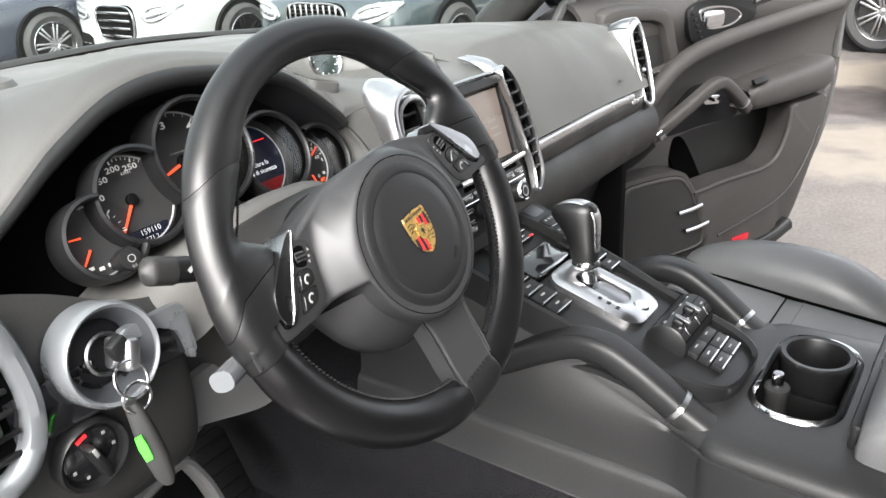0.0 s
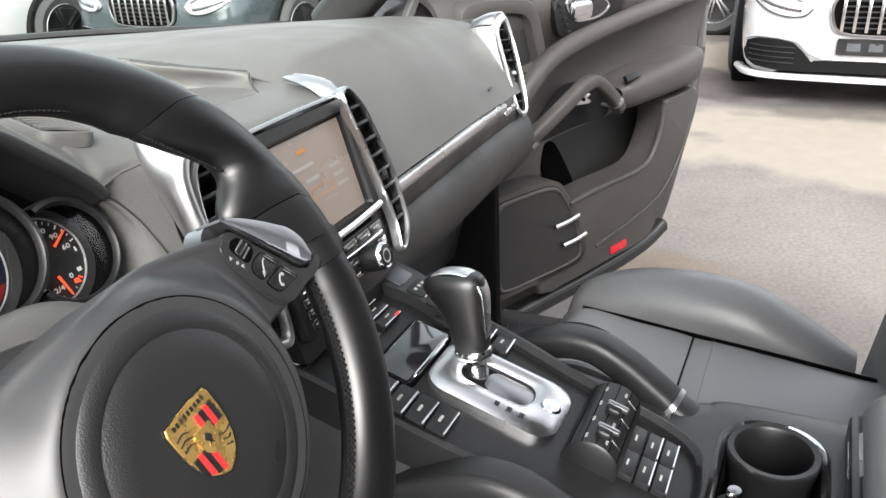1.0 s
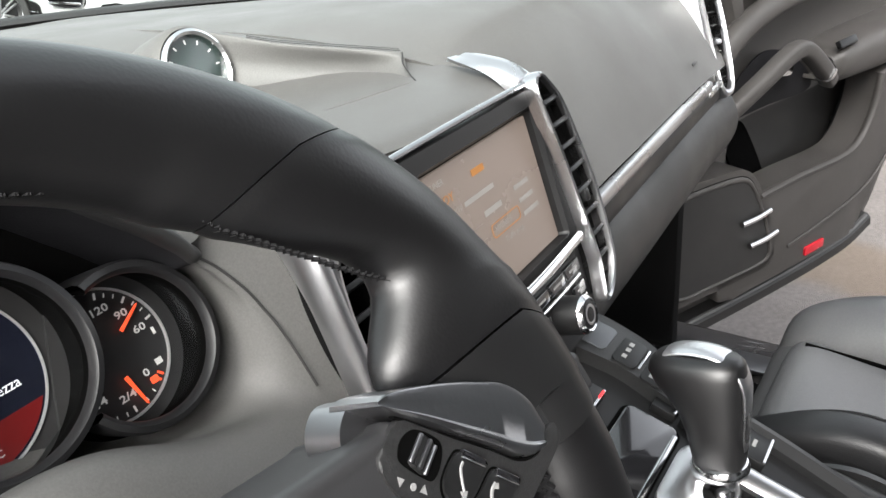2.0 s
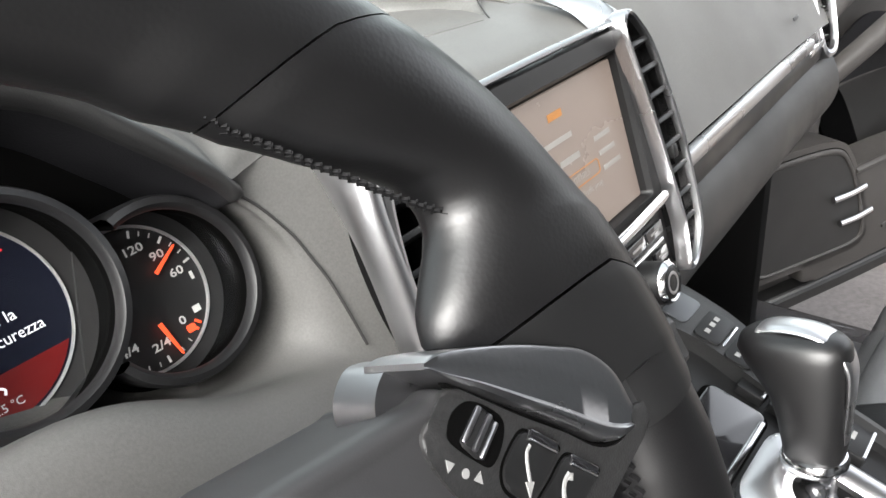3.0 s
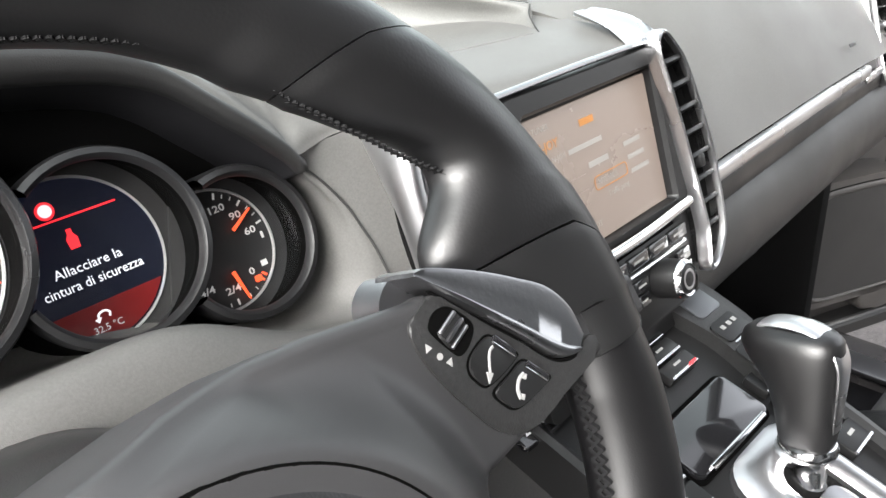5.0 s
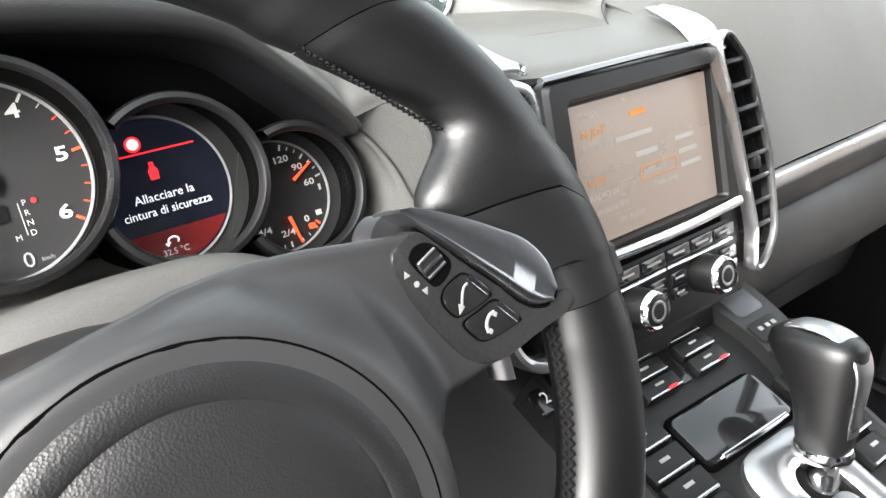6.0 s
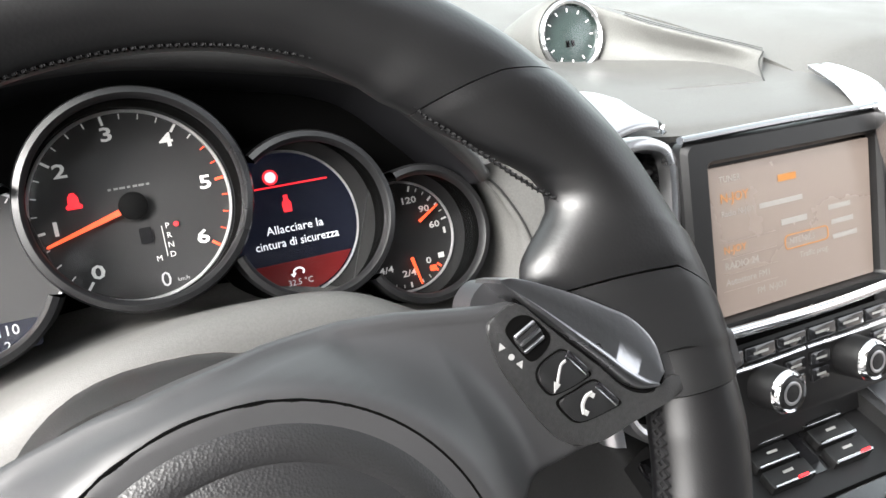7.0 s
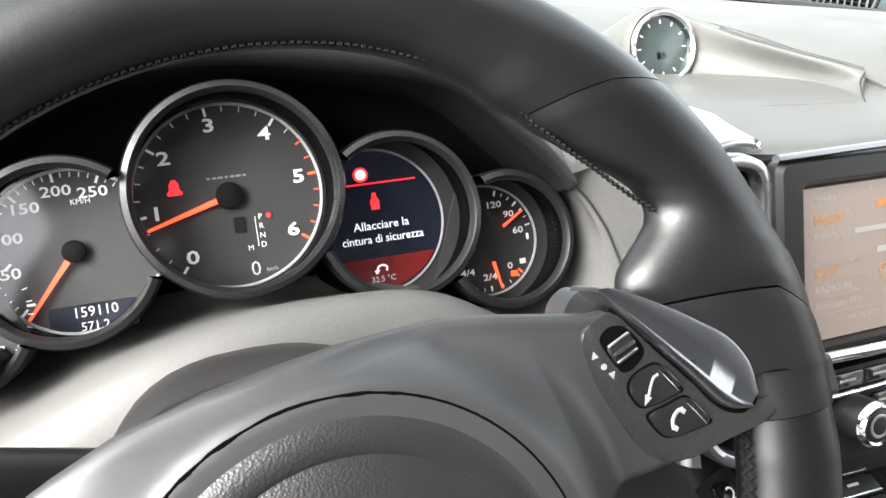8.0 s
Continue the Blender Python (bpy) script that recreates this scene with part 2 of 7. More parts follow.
def under(ob, parent):
    """Makes ob, whose mesh is in world metres, a child of a thing (an Empty with a place) or of a part (at the origin)."""
    if parent is not None:
        ob.parent = parent
        ob.matrix_parent_inverse = Matrix.Translation(-parent.location) if parent.type == "EMPTY" else Matrix()


def catmull(pts, n, closed=False):
    """n points evenly spread over a Catmull-Rom curve through pts."""
    p = np.array(pts, float)
    k = len(p)
    out = []
    segs = k if closed else k - 1
    for s in np.linspace(0, segs, n, endpoint=not closed):
        i = min(int(s), segs - 1)
        t = s - i
        if closed:
            a, b, c, d = p[(i - 1) % k], p[i % k], p[(i + 1) % k], p[(i + 2) % k]
        else:
            b, c = p[i], p[i + 1]
            a = p[i - 1] if i > 0 else 2 * b - c
            d = p[i + 2] if i + 2 < k else 2 * c - b
        out.append(0.5 * (2 * b + (c - a) * t + (2 * a - 5 * b + 4 * c - d) * t * t + (3 * b - a - 3 * c + d) * t ** 3))
    return np.array(out)


def grid_bm(rows, close_u=False, close_v=False, caps=False):
    """A quad grid over rows of points (all of one length)."""
    bm = bmesh.new()
    vs = [[bm.verts.new(p) for p in row] for row in rows]
    nu, nv = len(rows), len(rows[0])
    for i in range(nu if close_u else nu - 1):
        for j in range(nv if close_v else nv - 1):
            q = (vs[i][j], vs[(i + 1) % nu][j], vs[(i + 1) % nu][(j + 1) % nv], vs[i][(j + 1) % nv])
            if len(set(q)) == 4:
                bm.faces.new(q)
    if caps:
        bm.faces.new(vs[0])
        bm.faces.new(vs[-1])
    return bm


def surface(ctrl, nu, nv):
    """Rows of points on a smooth surface through a grid of control points."""
    rows = [catmull(r, nv) for r in ctrl]
    cols = [catmull([r[j] for r in rows], nu) for j in range(nv)]
    return [[cols[j][i] for j in range(nv)] for i in range(nu)]


def shell(ctrl, nu, nv, thick):
    """A closed shell: the smooth surface, and the same set back by thick along its normals."""
    rows = np.array(surface(ctrl, nu, nv))
    du, dv = np.gradient(rows, axis=0), np.gradient(rows, axis=1)
    nrm = np.cross(du, dv)
    nrm /= np.maximum(np.linalg.norm(nrm, axis=2, keepdims=True), 1e-9)
    back = rows - nrm * thick
    bm = bmesh.new()
    f = [[bm.verts.new(p) for p in r] for r in rows]
    g = [[bm.verts.new(p) for p in r] for r in back]
    for i in range(nu - 1):
        for j in range(nv - 1):
            bm.faces.new((f[i][j], f[i + 1][j], f[i + 1][j + 1], f[i][j + 1]))
            bm.faces.new((g[i][j], g[i][j + 1], g[i + 1][j + 1], g[i + 1][j]))
    for i in range(nu - 1):
        bm.faces.new((f[i][0], g[i][0], g[i + 1][0], f[i + 1][0]))
        bm.faces.new((f[i][-1], f[i + 1][-1], g[i + 1][-1], g[i][-1]))
    for j in range(nv - 1):
        bm.faces.new((f[0][j], f[0][j + 1], g[0][j + 1], g[0][j]))
        bm.faces.new((f[-1][j], g[-1][j], g[-1][j + 1], f[-1][j + 1]))
    return bm


def rbox(sx, sy, sz, r=0.003, seg=2, at=(0, 0, 0), taper=1.0):
    """A box with rounded edges, centred at `at`; taper scales its +z end."""
    bm = bmesh.new()
    bmesh.ops.create_cube(bm, size=1)
    for v in bm.verts:
        k = taper if v.co.z > 0 else 1
        v.co = Vector((v.co.x * sx * k, v.co.y * sy * k, v.co.z * sz))
    if r:
        bmesh.ops.bevel(bm, geom=bm.edges[:], offset=min(r, 0.49 * min(sx, sy, sz)), segments=seg, profile=0.5, affect="EDGES")
    bmesh.ops.translate(bm, vec=at, verts=bm.verts)
    return bm


def slab(outline, depth, bevel=0.0, seg=2, z0=0.0):
    """An extruded outline (x, y pairs), from z0 up to z0 + depth, its front edges rounded."""
    bm = bmesh.new()
    lo = [bm.verts.new((x, y, z0)) for x, y in outline]
    hi = [bm.verts.new((x, y, z0 + depth)) for x, y in outline]
    bm.faces.new(lo[::-1])
    top = bm.faces.new(hi)
    n = len(outline)
    for i in range(n):
        bm.faces.new((lo[i], lo[(i + 1) % n], hi[(i + 1) % n], hi[i]))
    if bevel:
        bmesh.ops.bevel(bm, geom=list(top.edges), offset=bevel, segments=seg, profile=0.5, affect="EDGES")
    return bm


def ring_slab(outer, inner, depth, z0=0.0, bulge=0.0):
    """A frame between two outlines of one length, with a rounded front."""
    n = len(outer)
    o, i = np.array(outer, float), np.array(inner, float)
    mid = (o + i) / 2
    q = o * 0.85 + i * 0.15
    p = o * 0.15 + i * 0.85
    rows = [np.c_[o, np.full(n, z0)], np.c_[o, np.full(n, z0 + depth * 0.7)], np.c_[q, np.full(n, z0 + depth)], np.c_[mid, np.full(n, z0 + depth + bulge)],
            np.c_[p, np.full(n, z0 + depth)], np.c_[i, np.full(n, z0 + depth * 0.7)], np.c_[i, np.full(n, z0)]]
    return grid_bm(rows, close_u=True, close_v=True)


def circle(r, n=48, cx=0.0, cy=0.0, a0=0.0, a1=360.0, closed=True):
    return [(cx + r * math.cos(radians(a)), cy + r * math.sin(radians(a))) for a in np.linspace(a0, a1, n, endpoint=not closed)]


def rounded(w, h, r, n=6, cx=0.0, cy=0.0):
    out = []
    for sx, sy, a in ((1, 1, 0), (-1, 1, 90), (-1, -1, 180), (1, -1, 270)):
        for k in np.linspace(0, 90, n):
            out.append((cx + sx * (w / 2 - r) + r * math.cos(radians(a + k)), cy + sy * (h / 2 - r) + r * math.sin(radians(a + k))))
    return out


def lathe(profile, n=48, a0=0.0, a1=360.0):
    """A profile of (radius, height) pairs turned about z."""
    full = abs(a1 - a0) >= 360
    rows = []
    for a in np.linspace(radians(a0), radians(a1), n, endpoint=not full):
        rows.append([(r * math.cos(a), r * math.sin(a), h) for r, h in profile])
    return grid_bm(rows, close_u=full)


def sweep(path, profile, up=(0, 0, 1), closed=False, caps=True, scale=None, n=None):
    """A closed profile of (side, up) pairs carried along a path."""
    p = catmull(path, n, closed) if n else np.array(path, float)
    k = len(p)
    rows = []
    for i in range(k):
        a, b = (p[(i - 1) % k], p[(i + 1) % k]) if closed else (p[max(i - 1, 0)], p[min(i + 1, k - 1)])
        t = Vector(b - a).normalized()
        side = t.cross(Vector(up)).normalized()
        v = side.cross(t)
        s = scale(i / max(k - 1, 1)) if scale else 1.0
        sx, sy = s if isinstance(s, tuple) else (s, s)
        rows.append([Vector(p[i]) + side * x * sx + v * y * sy for x, y in profile])
    return grid_bm(rows, close_u=closed, close_v=True, caps=caps and not closed)


def oval(a, b, n=16, power=2.0):
    out = []
    for t in np.linspace(0, 2 * math.pi, n, endpoint=False):
        c, s = math.cos(t), math.sin(t)
        out.append((a * math.copysign(abs(c) ** (2 / power), c), b * math.copysign(abs(s) ** (2 / power), s)))
    return out


def moved(bm, m):
    bmesh.ops.transform(bm, matrix=m, verts=bm.verts)
    return bm


def cut(ob, *cutters):
    """Cuts closed bmeshes, given in world metres, out of a mesh object."""
    for bm in cutters:
        bmesh.ops.recalc_face_normals(bm, faces=bm.faces)
        me = bpy.data.meshes.new("cutter")
        bm.to_mesh(me)
        bm.free()
        tool = new("cutter", me)
        mod = ob.modifiers.new("cut", "BOOLEAN")
        mod.operation, mod.object, mod.solver = "DIFFERENCE", tool, "EXACT"
        bpy.context.view_layer.update()
        done = bpy.data.meshes.new_from_object(ob.evaluated_get(bpy.context.evaluated_depsgraph_get()))
        ob.modifiers.remove(mod)
        ob.data = done
        bpy.data.objects.remove(tool)


def lettering(text, size, mat, parent, m, name="lettering", align="CENTER", label="", shear=0.0, wide=1.0, bold=0.0):
    """Writing in the built-in font as a thin mesh, its plane the x-y plane of m."""
    cu = bpy.data.curves.new(name, "FONT")
    cu.body, cu.size, cu.align_x, cu.align_y, cu.extrude, cu.shear = text, size, align, "CENTER", size * 0.01, shear
    cu.resolution_u, cu.offset = 2, size * bold
    tmp = bpy.data.objects.new(name, cu)
    me = bpy.data.meshes.new_from_object(tmp)
    bpy.data.objects.remove(tmp)
    me.transform(m @ Matrix.Diagonal((wide, 1, 1, 1)))
    me.materials.clear()
    me.materials.append(mat)
    ob = new(name, me)
    under(ob, parent)
    if label:
        tagged(ob, label)
    return ob

# ---- frames of reference in the car ----
S23, C23 = math.sin(radians(23)), math.cos(radians(23))
COLUMN = basis((0, 0.004, 1.133), (1, 0, 0), (0, S23, C23))          # steering column: x right, y up the wheel, z to the driver
WHEEL = basis((0.0126, -0.0047, 1.1399), (0.98641, 0.08174, 0.1425), (-0.16351, 0.40466, 0.89973))   # the wheel's plane, turned a little to the left
PAD = WHEEL @ pose(-0.003, -0.0145, 0)                                # middle of the airbag cover
STACK = basis((0.371, 0.1357, 1.1125), (1, 0, 0), (0, math.sin(radians(16.5)), math.cos(radians(16.5)))) @ pose(0, 0, 0, 0, 3, -1)
SLOPE = radians(16.7)
CONSOLE = basis((0.371, -0.1, 0.911), (1, 0, 0), (0, math.cos(SLOPE), math.sin(SLOPE)))
DOOR = Matrix(((0.915, 0, -0.403, 1.105), (-0.403, 0, -0.915, 0.428), (0, 1, 0, 0.018), (0, 0, 0, 1)))   # x along the door, y up, z into the cabin


# ---- ground and car floor ----
GROUND = -0.18                      # the yard, below the car's own zero


def ground():
    xs = np.r_[-400, -60, -12, np.linspace(-4, 12, 33), 30, 80, 600]
    ys = np.r_[-400, -60, -12, np.linspace(-4, 14, 37), 30, 80, 600]
    rows = [[(x, y, GROUND + 0.012 * noise.noise(Vector((x * 0.5, y * 0.5, 3)))) if abs(x) < 13 and abs(y) < 15 else (x, y, GROUND) for x in xs] for y in ys]
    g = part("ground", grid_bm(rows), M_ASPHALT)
    tagged(g, "grey worn asphalt yard with pale dusty patches", "ground", kind="structure")


ground()


floor_bm = rbox(1.62, 2.1, 0.05, 0.01, at=(0.37, -0.05, 0.475))
tagged(part("floor", floor_bm, M_CARPET), "dark grey car floor carpet", "floor", kind="structure")


# ---- dashboard ----
# front edge of the instrument hood
HOOD_NOSE = [(-.245, .148, 1.166), (-.235, .152, 1.174), (-.20, .176, 1.1790), (-.165, .190, 1.196), (-.126, .2015, 1.2175), (-.062, .213, 1.2440), (0, .217, 1.2505), (.072, .213, 1.2410), (.1225, .2066, 1.2263), (.155, .1945, 1.1985), (.174, .186, 1.1780), (.180, .183, 1.1690)]


def dashboard():
    d = thing("dashboard", "dark grey soft-touch car dashboard with silver trim", "dashboard", (0.37, 0.4, 0.6))
    # profiles from the front edge back to the windscreen, station by station across the car
    st = [
        (-0.45, (.115, 1.09), (.15, 1.135), (.22, 1.165), (.36, 1.178), (.55, 1.18), (.72, 1.172)),
        (-0.32, (.12, 1.125), (.15, 1.158), (.22, 1.183), (.36, 1.19), (.55, 1.19), (.75, 1.182)),
        (-0.245, (.148, 1.166), (.165, 1.187), (.23, 1.203), (.36, 1.205), (.56, 1.197), (.77, 1.188)),
    ]
    for x, y, z in HOOD_NOSE[2:]:
        back = float(np.interp(x, (-.2, -.1, 0, .08, .135, .18), (1.212, 1.232, 1.238, 1.231, 1.222, 1.211)))
        st.append((x, (y, z), (y + .010, z + .0085), (y + .045, max(z + .0125, 1.202) if x > .15 else z + .0125), (max(.37, y + .12), back), (.57, 1.201), (.785, 1.19)))
    st += [
        (0.190, (.186, 1.1685), (.195, 1.181), (.24, 1.204), (.37, 1.209), (.57, 1.198), (.785, 1.189)),
        (0.203, (.188, 1.1700), (.196, 1.180), (.24, 1.201), (.37, 1.206), (.57, 1.198), (.785, 1.189)),
        (0.220, (.187, 1.1710), (.196, 1.180), (.24, 1.195), (.37, 1.203), (.57, 1.197), (.785, 1.189)),
        (0.250, (.187, 1.1730), (.197, 1.179), (.24, 1.186), (.37, 1.195), (.57, 1.195), (.785, 1.188)),
        (0.29, (.166, 1.171), (.182, 1.176), (.235, 1.178), (.37, 1.183), (.57, 1.192), (.785, 1.188)),
        (0.37, (.162, 1.166), (.180, 1.172), (.235, 1.173), (.37, 1.166), (.57, 1.188), (.785, 1.186)),
        (0.46, (.164, 1.164), (.182, 1.170), (.235, 1.174), (.37, 1.180), (.57, 1.186), (.78, 1.18)),
    ]
    part("dash_top", shell([[(x, *p) for p in pr] for x, *pr in st], 110, 36, 0.004), M_DASH, d, "padded dash top with an arched instrument hood", angle=60)
    ps = [
        (0.455, (.132, 1.055), (.158, 1.10), (.188, 1.145), (.222, 1.168), (.26, 1.178), (.40, 1.189), (.59, 1.186), (.78, 1.18)),
        (0.53, (.146, 1.055), (.168, 1.095), (.200, 1.145), (.235, 1.176), (.27, 1.189), (.40, 1.193), (.59, 1.182), (.775, 1.176)),
        (0.68, (.158, 1.048), (.180, 1.088), (.212, 1.138), (.247, 1.170), (.285, 1.184), (.41, 1.184), (.58, 1.172), (.75, 1.160)),
        (0.82, (.170, 1.040), (.192, 1.078), (.224, 1.123), (.258, 1.152), (.295, 1.167), (.41, 1.169), (.57, 1.158), (.72, 1.144)),
        (0.96, (.184, 1.028), (.205, 1.063), (.236, 1.105), (.268, 1.132), (.305, 1.146), (.41, 1.150), (.55, 1.142), (.68, 1.130)),
        (1.085, (.192, 1.018), (.213, 1.052), (.243, 1.092), (.274, 1.117), (.308, 1.130), (.41, 1.135), (.52, 1.128), (.61, 1.118)),
    ]
    part("airbag_panel", shell([[(x, *p) for p in pr] for x, *pr in ps], 60, 44, 0.012), M_DASH, d, "smooth passenger airbag cover in soft grey plastic", angle=60)
    # lower passenger dash: bulging pad under the strip, and the glove box
    lo = []
    for x, y, z in ((0.47, .142, 1.016), (0.53, .150, 1.017), (0.68, .162, 1.009), (0.82, .174, 1.001), (0.96, .188, .989), (1.09, .197, .979)):
        lo.append([(x, y + 0.012, z), (x, y - 0.006, z - .02), (x, y - 0.012, z - .05), (x, y + 0.005, z - .085), (x, y + .05, z - .12), (x, y + .11, z - .17), (x, y + .15, z - .30)])
    part("glovebox_panel", shell(lo, 40, 30, 0.01), M_DASH_LOW, d, "grained lower dash and glovebox lid", angle=60)
    # silver strip with a black line under it
    path = [(0.478, .136, 1.050), (0.53, .143, 1.047), (0.68, .155, 1.040), (0.82, .167, 1.032), (0.96, .181, 1.020)]
    part("trim_strip", sweep(path, oval(0.005, 0.0075, 12, 3), n=40), M_ALU, d, "polished silver trim strip")
    low = [(x, y + 0.003, z - 0.019) for x, y, z in path] + [(1.06, .196, .990)]
    part("black_strip", sweep(low, oval(0.006, 0.0125, 12, 3), n=40), M_SATIN, d, "black line under the silver strip")
    # small chrome release by the outer vent
    part("release_tab", rbox(0.075, 0.006, 0.010, 0.003, at=(0, 0, 0)), M_ALU, d, m=Matrix.Translation((0.99, 0.182, 1.009)) @ pose(0, 0, 0, 0, 4, 6))
    # embossed mark on the airbag cover
    part("airbag_mark", rbox(0.022, 0.0015, 0.004, 0.0005), M_SATIN, d, m=Matrix.Translation((0.925, 0.1895, 1.058)) @ pose(0, 0, 0, -25, 4, 6))
    # firewall and lower panels
    part("firewall", rbox(1.5, 0.03, 0.52, 0.01, at=(0.37, 0.78, 0.74)), M_MATTE, d)
    part("side_close", rbox(0.03, 0.45, 0.62, 0.01, at=(1.13, 0.54, 0.80)), M_MATTE, d)
    part("side_close", rbox(0.03, 0.45, 0.62, 0.01, at=(-0.44, 0.50, 0.80)), M_MATTE, d)
    return d


DASH = dashboard()


def outline_between(pts, n):
    return [tuple(p) for p in catmull(pts, n, closed=True)]


def vent_centre(name, flip):
    """One of the two tall air vents beside the screen."""
    v = thing(name, "tall centre air vent with polished silver surround and black slats", "air vent", STACK @ Vector((0.1 * flip, 0, 0)), group="dashboard air vents")
    out = [(.086, .050), (.098, .066), (.116, .063), (.128, .045), (.133, .0), (.130, -.05), (.123, -.092), (.108, -.110), (.096, -.106), (.091, -.06), (.088, .0)]
    inn = [(.0925, .048), (.101, .058), (.115, .056), (.1235, .042), (.128, .0), (.125, -.05), (.1185, -.088), (.107, -.101), (.0995, -.097), (.0965, -.06), (.094, .0)]
    if flip > 0:
        out = [(.068, .054), (.0715, .0640), (.080, .067), (.0905, .058), (.1015, .042), (.110, .012), (.1165, -.020), (.118, -.045), (.1162, -.080), (.107, -.0965), (.093, -.1065), (.083, -.1055), (.0855, -.090), (.0880, -.072), (.083, -.032), (.078, .005), (.0735, .028)]
        inn = [(.0710, .0530), (.0740, .0610), (.0798, .0630), (.0880, .0553), (.0980, .0405), (.1063, .0110), (.1127, -.0205), (.1142, -.0450), (.1124, -.0780), (.1045, -.0925), (.0930, -.1015), (.0872, -.1005), (.0885, -.0890), (.0915, -.0715), (.0866, -.0318), (.0815, .0055), (.0768, .0288)]
    broad = 1.0 if flip > 0 else 1.38
    wide = lambda x: (.086 + (x - .086) * broad) * flip
    o = [(wide(x), y) for x, y in outline_between(out, 88)]
    i = [(wide(x), y) for x, y in outline_between(inn, 88)]
    lean = STACK @ pose(0, 0, 0.009 if flip > 0 else -0.010)
    part("surround", ring_slab(o, i, 0.010 if flip > 0 else 0.014, z0=-0.008, bulge=0.001), M_ALU, v, "polished silver surround", m=lean)
    # the broad silver fin that runs from the top of the surround over the dash edge
    if flip > 0:
        rws = ((.097, .0745, .052, .000), (.0965, .0692, .061, -.003), (.0935, .0700, .0700, -.014), (.0905, .0725, .0765, -.028), (.0885, .0775, .0815, -.041), (.0870, .0830, .0845, -.050))
    else:
        # its flank faces the driver's side: from the front edge (x, y) back to (x, y, depth)
        rws = ((.146, -.100, .135, -.100, -.030), (.1500, -.05, .138, -.05, -.030), (.1520, 0, .1405, 0, -.030), (.1530, .035, .147, .040, -.030), (.1490, .055, .149, .063, -.033), (.1370, .068, .143, .082, -.038),
               (.1180, .0735, .129, .0915, -.041), (.1020, .0725, .114, .0905, -.038), (.0955, .0690, .103, .085, -.030))
    fin = []
    if flip > 0:
        for x0, x1, y, z in rws:
            mid = (x0 + x1) / 2
            up = .0045 * min(1, max(0, (.002 - z) / .02))
            fin.append([(x1, y + up, z - .008), (x1 + .002, y + up, z), (mid, y + .002 + up, z + .002), (x0 - .004, y + up, z - .003), (x0, y + up, z - .012)])
    else:
        for xf, yf, xb, yb, zb in rws:
            fin.append([(-xf + .004, yf - .002, -.0055), (-xf, yf, -.006), (-xf - .0015, yf + (yb - yf) * .3, -.006 + (zb + .006) * .4), (-xb - .001, yb, zb), (-xb + .006, yb - .003, zb - .008)])
    part("fin", shell(fin, 24 if flip > 0 else 60, 16, 0.003 * flip), M_ALU, v, "polished silver fin over the dash edge", m=STACK, angle=70)
    part("duct", slab([(x * .985 + .0016 * flip, y * .985) for x, y in i], 0.004, z0=-0.05), M_VOID, v, m=lean)
    wall = [[(x, y, z) for x, y in i] for z in (-0.05, -0.002)]
    part("throat", grid_bm(wall, close_v=True), M_MATTE, v, m=lean)
    for k in range(8):
        y = 0.040 - k * 0.0172
        xa = np.interp(y, (-.09, -.07, -.03, 0, .03, .05), (.0885, .0912, .0862, .0820, .0765, .0715)) if flip > 0 else np.interp(y, (-.09, 0, .05), (.0995, .094, .093))
        xb = np.interp(y, (-.09, -.07, -.045, -.02, .01, .035, .05), (.1060, .1128, .1142, .1127, .1063, .0995, .0915)) if flip > 0 else np.interp(y, (-.09, 0, .05), (.118, .128, .121))
        bm = rbox((xb - xa) * broad, 0.0035, 0.030, 0.0012, at=(0, 0, 0))
        part("slat", bm, M_SATIN, v, m=lean @ Matrix.Translation((wide((xa + xb) / 2), y, -0.013 if flip > 0 else -0.018)) @ pose(0, 0, 0, -24, 0, 0))
        if k in (4,):
            part("slat_tab", rbox(0.007, 0.010, 0.012, 0.002), M_SATIN, v, m=lean @ Matrix.Translation((wide((xa + xb) / 2), y, -0.004)))
    return v


vent_centre("air_vent", 1)
vent_centre("air_vent", -1)


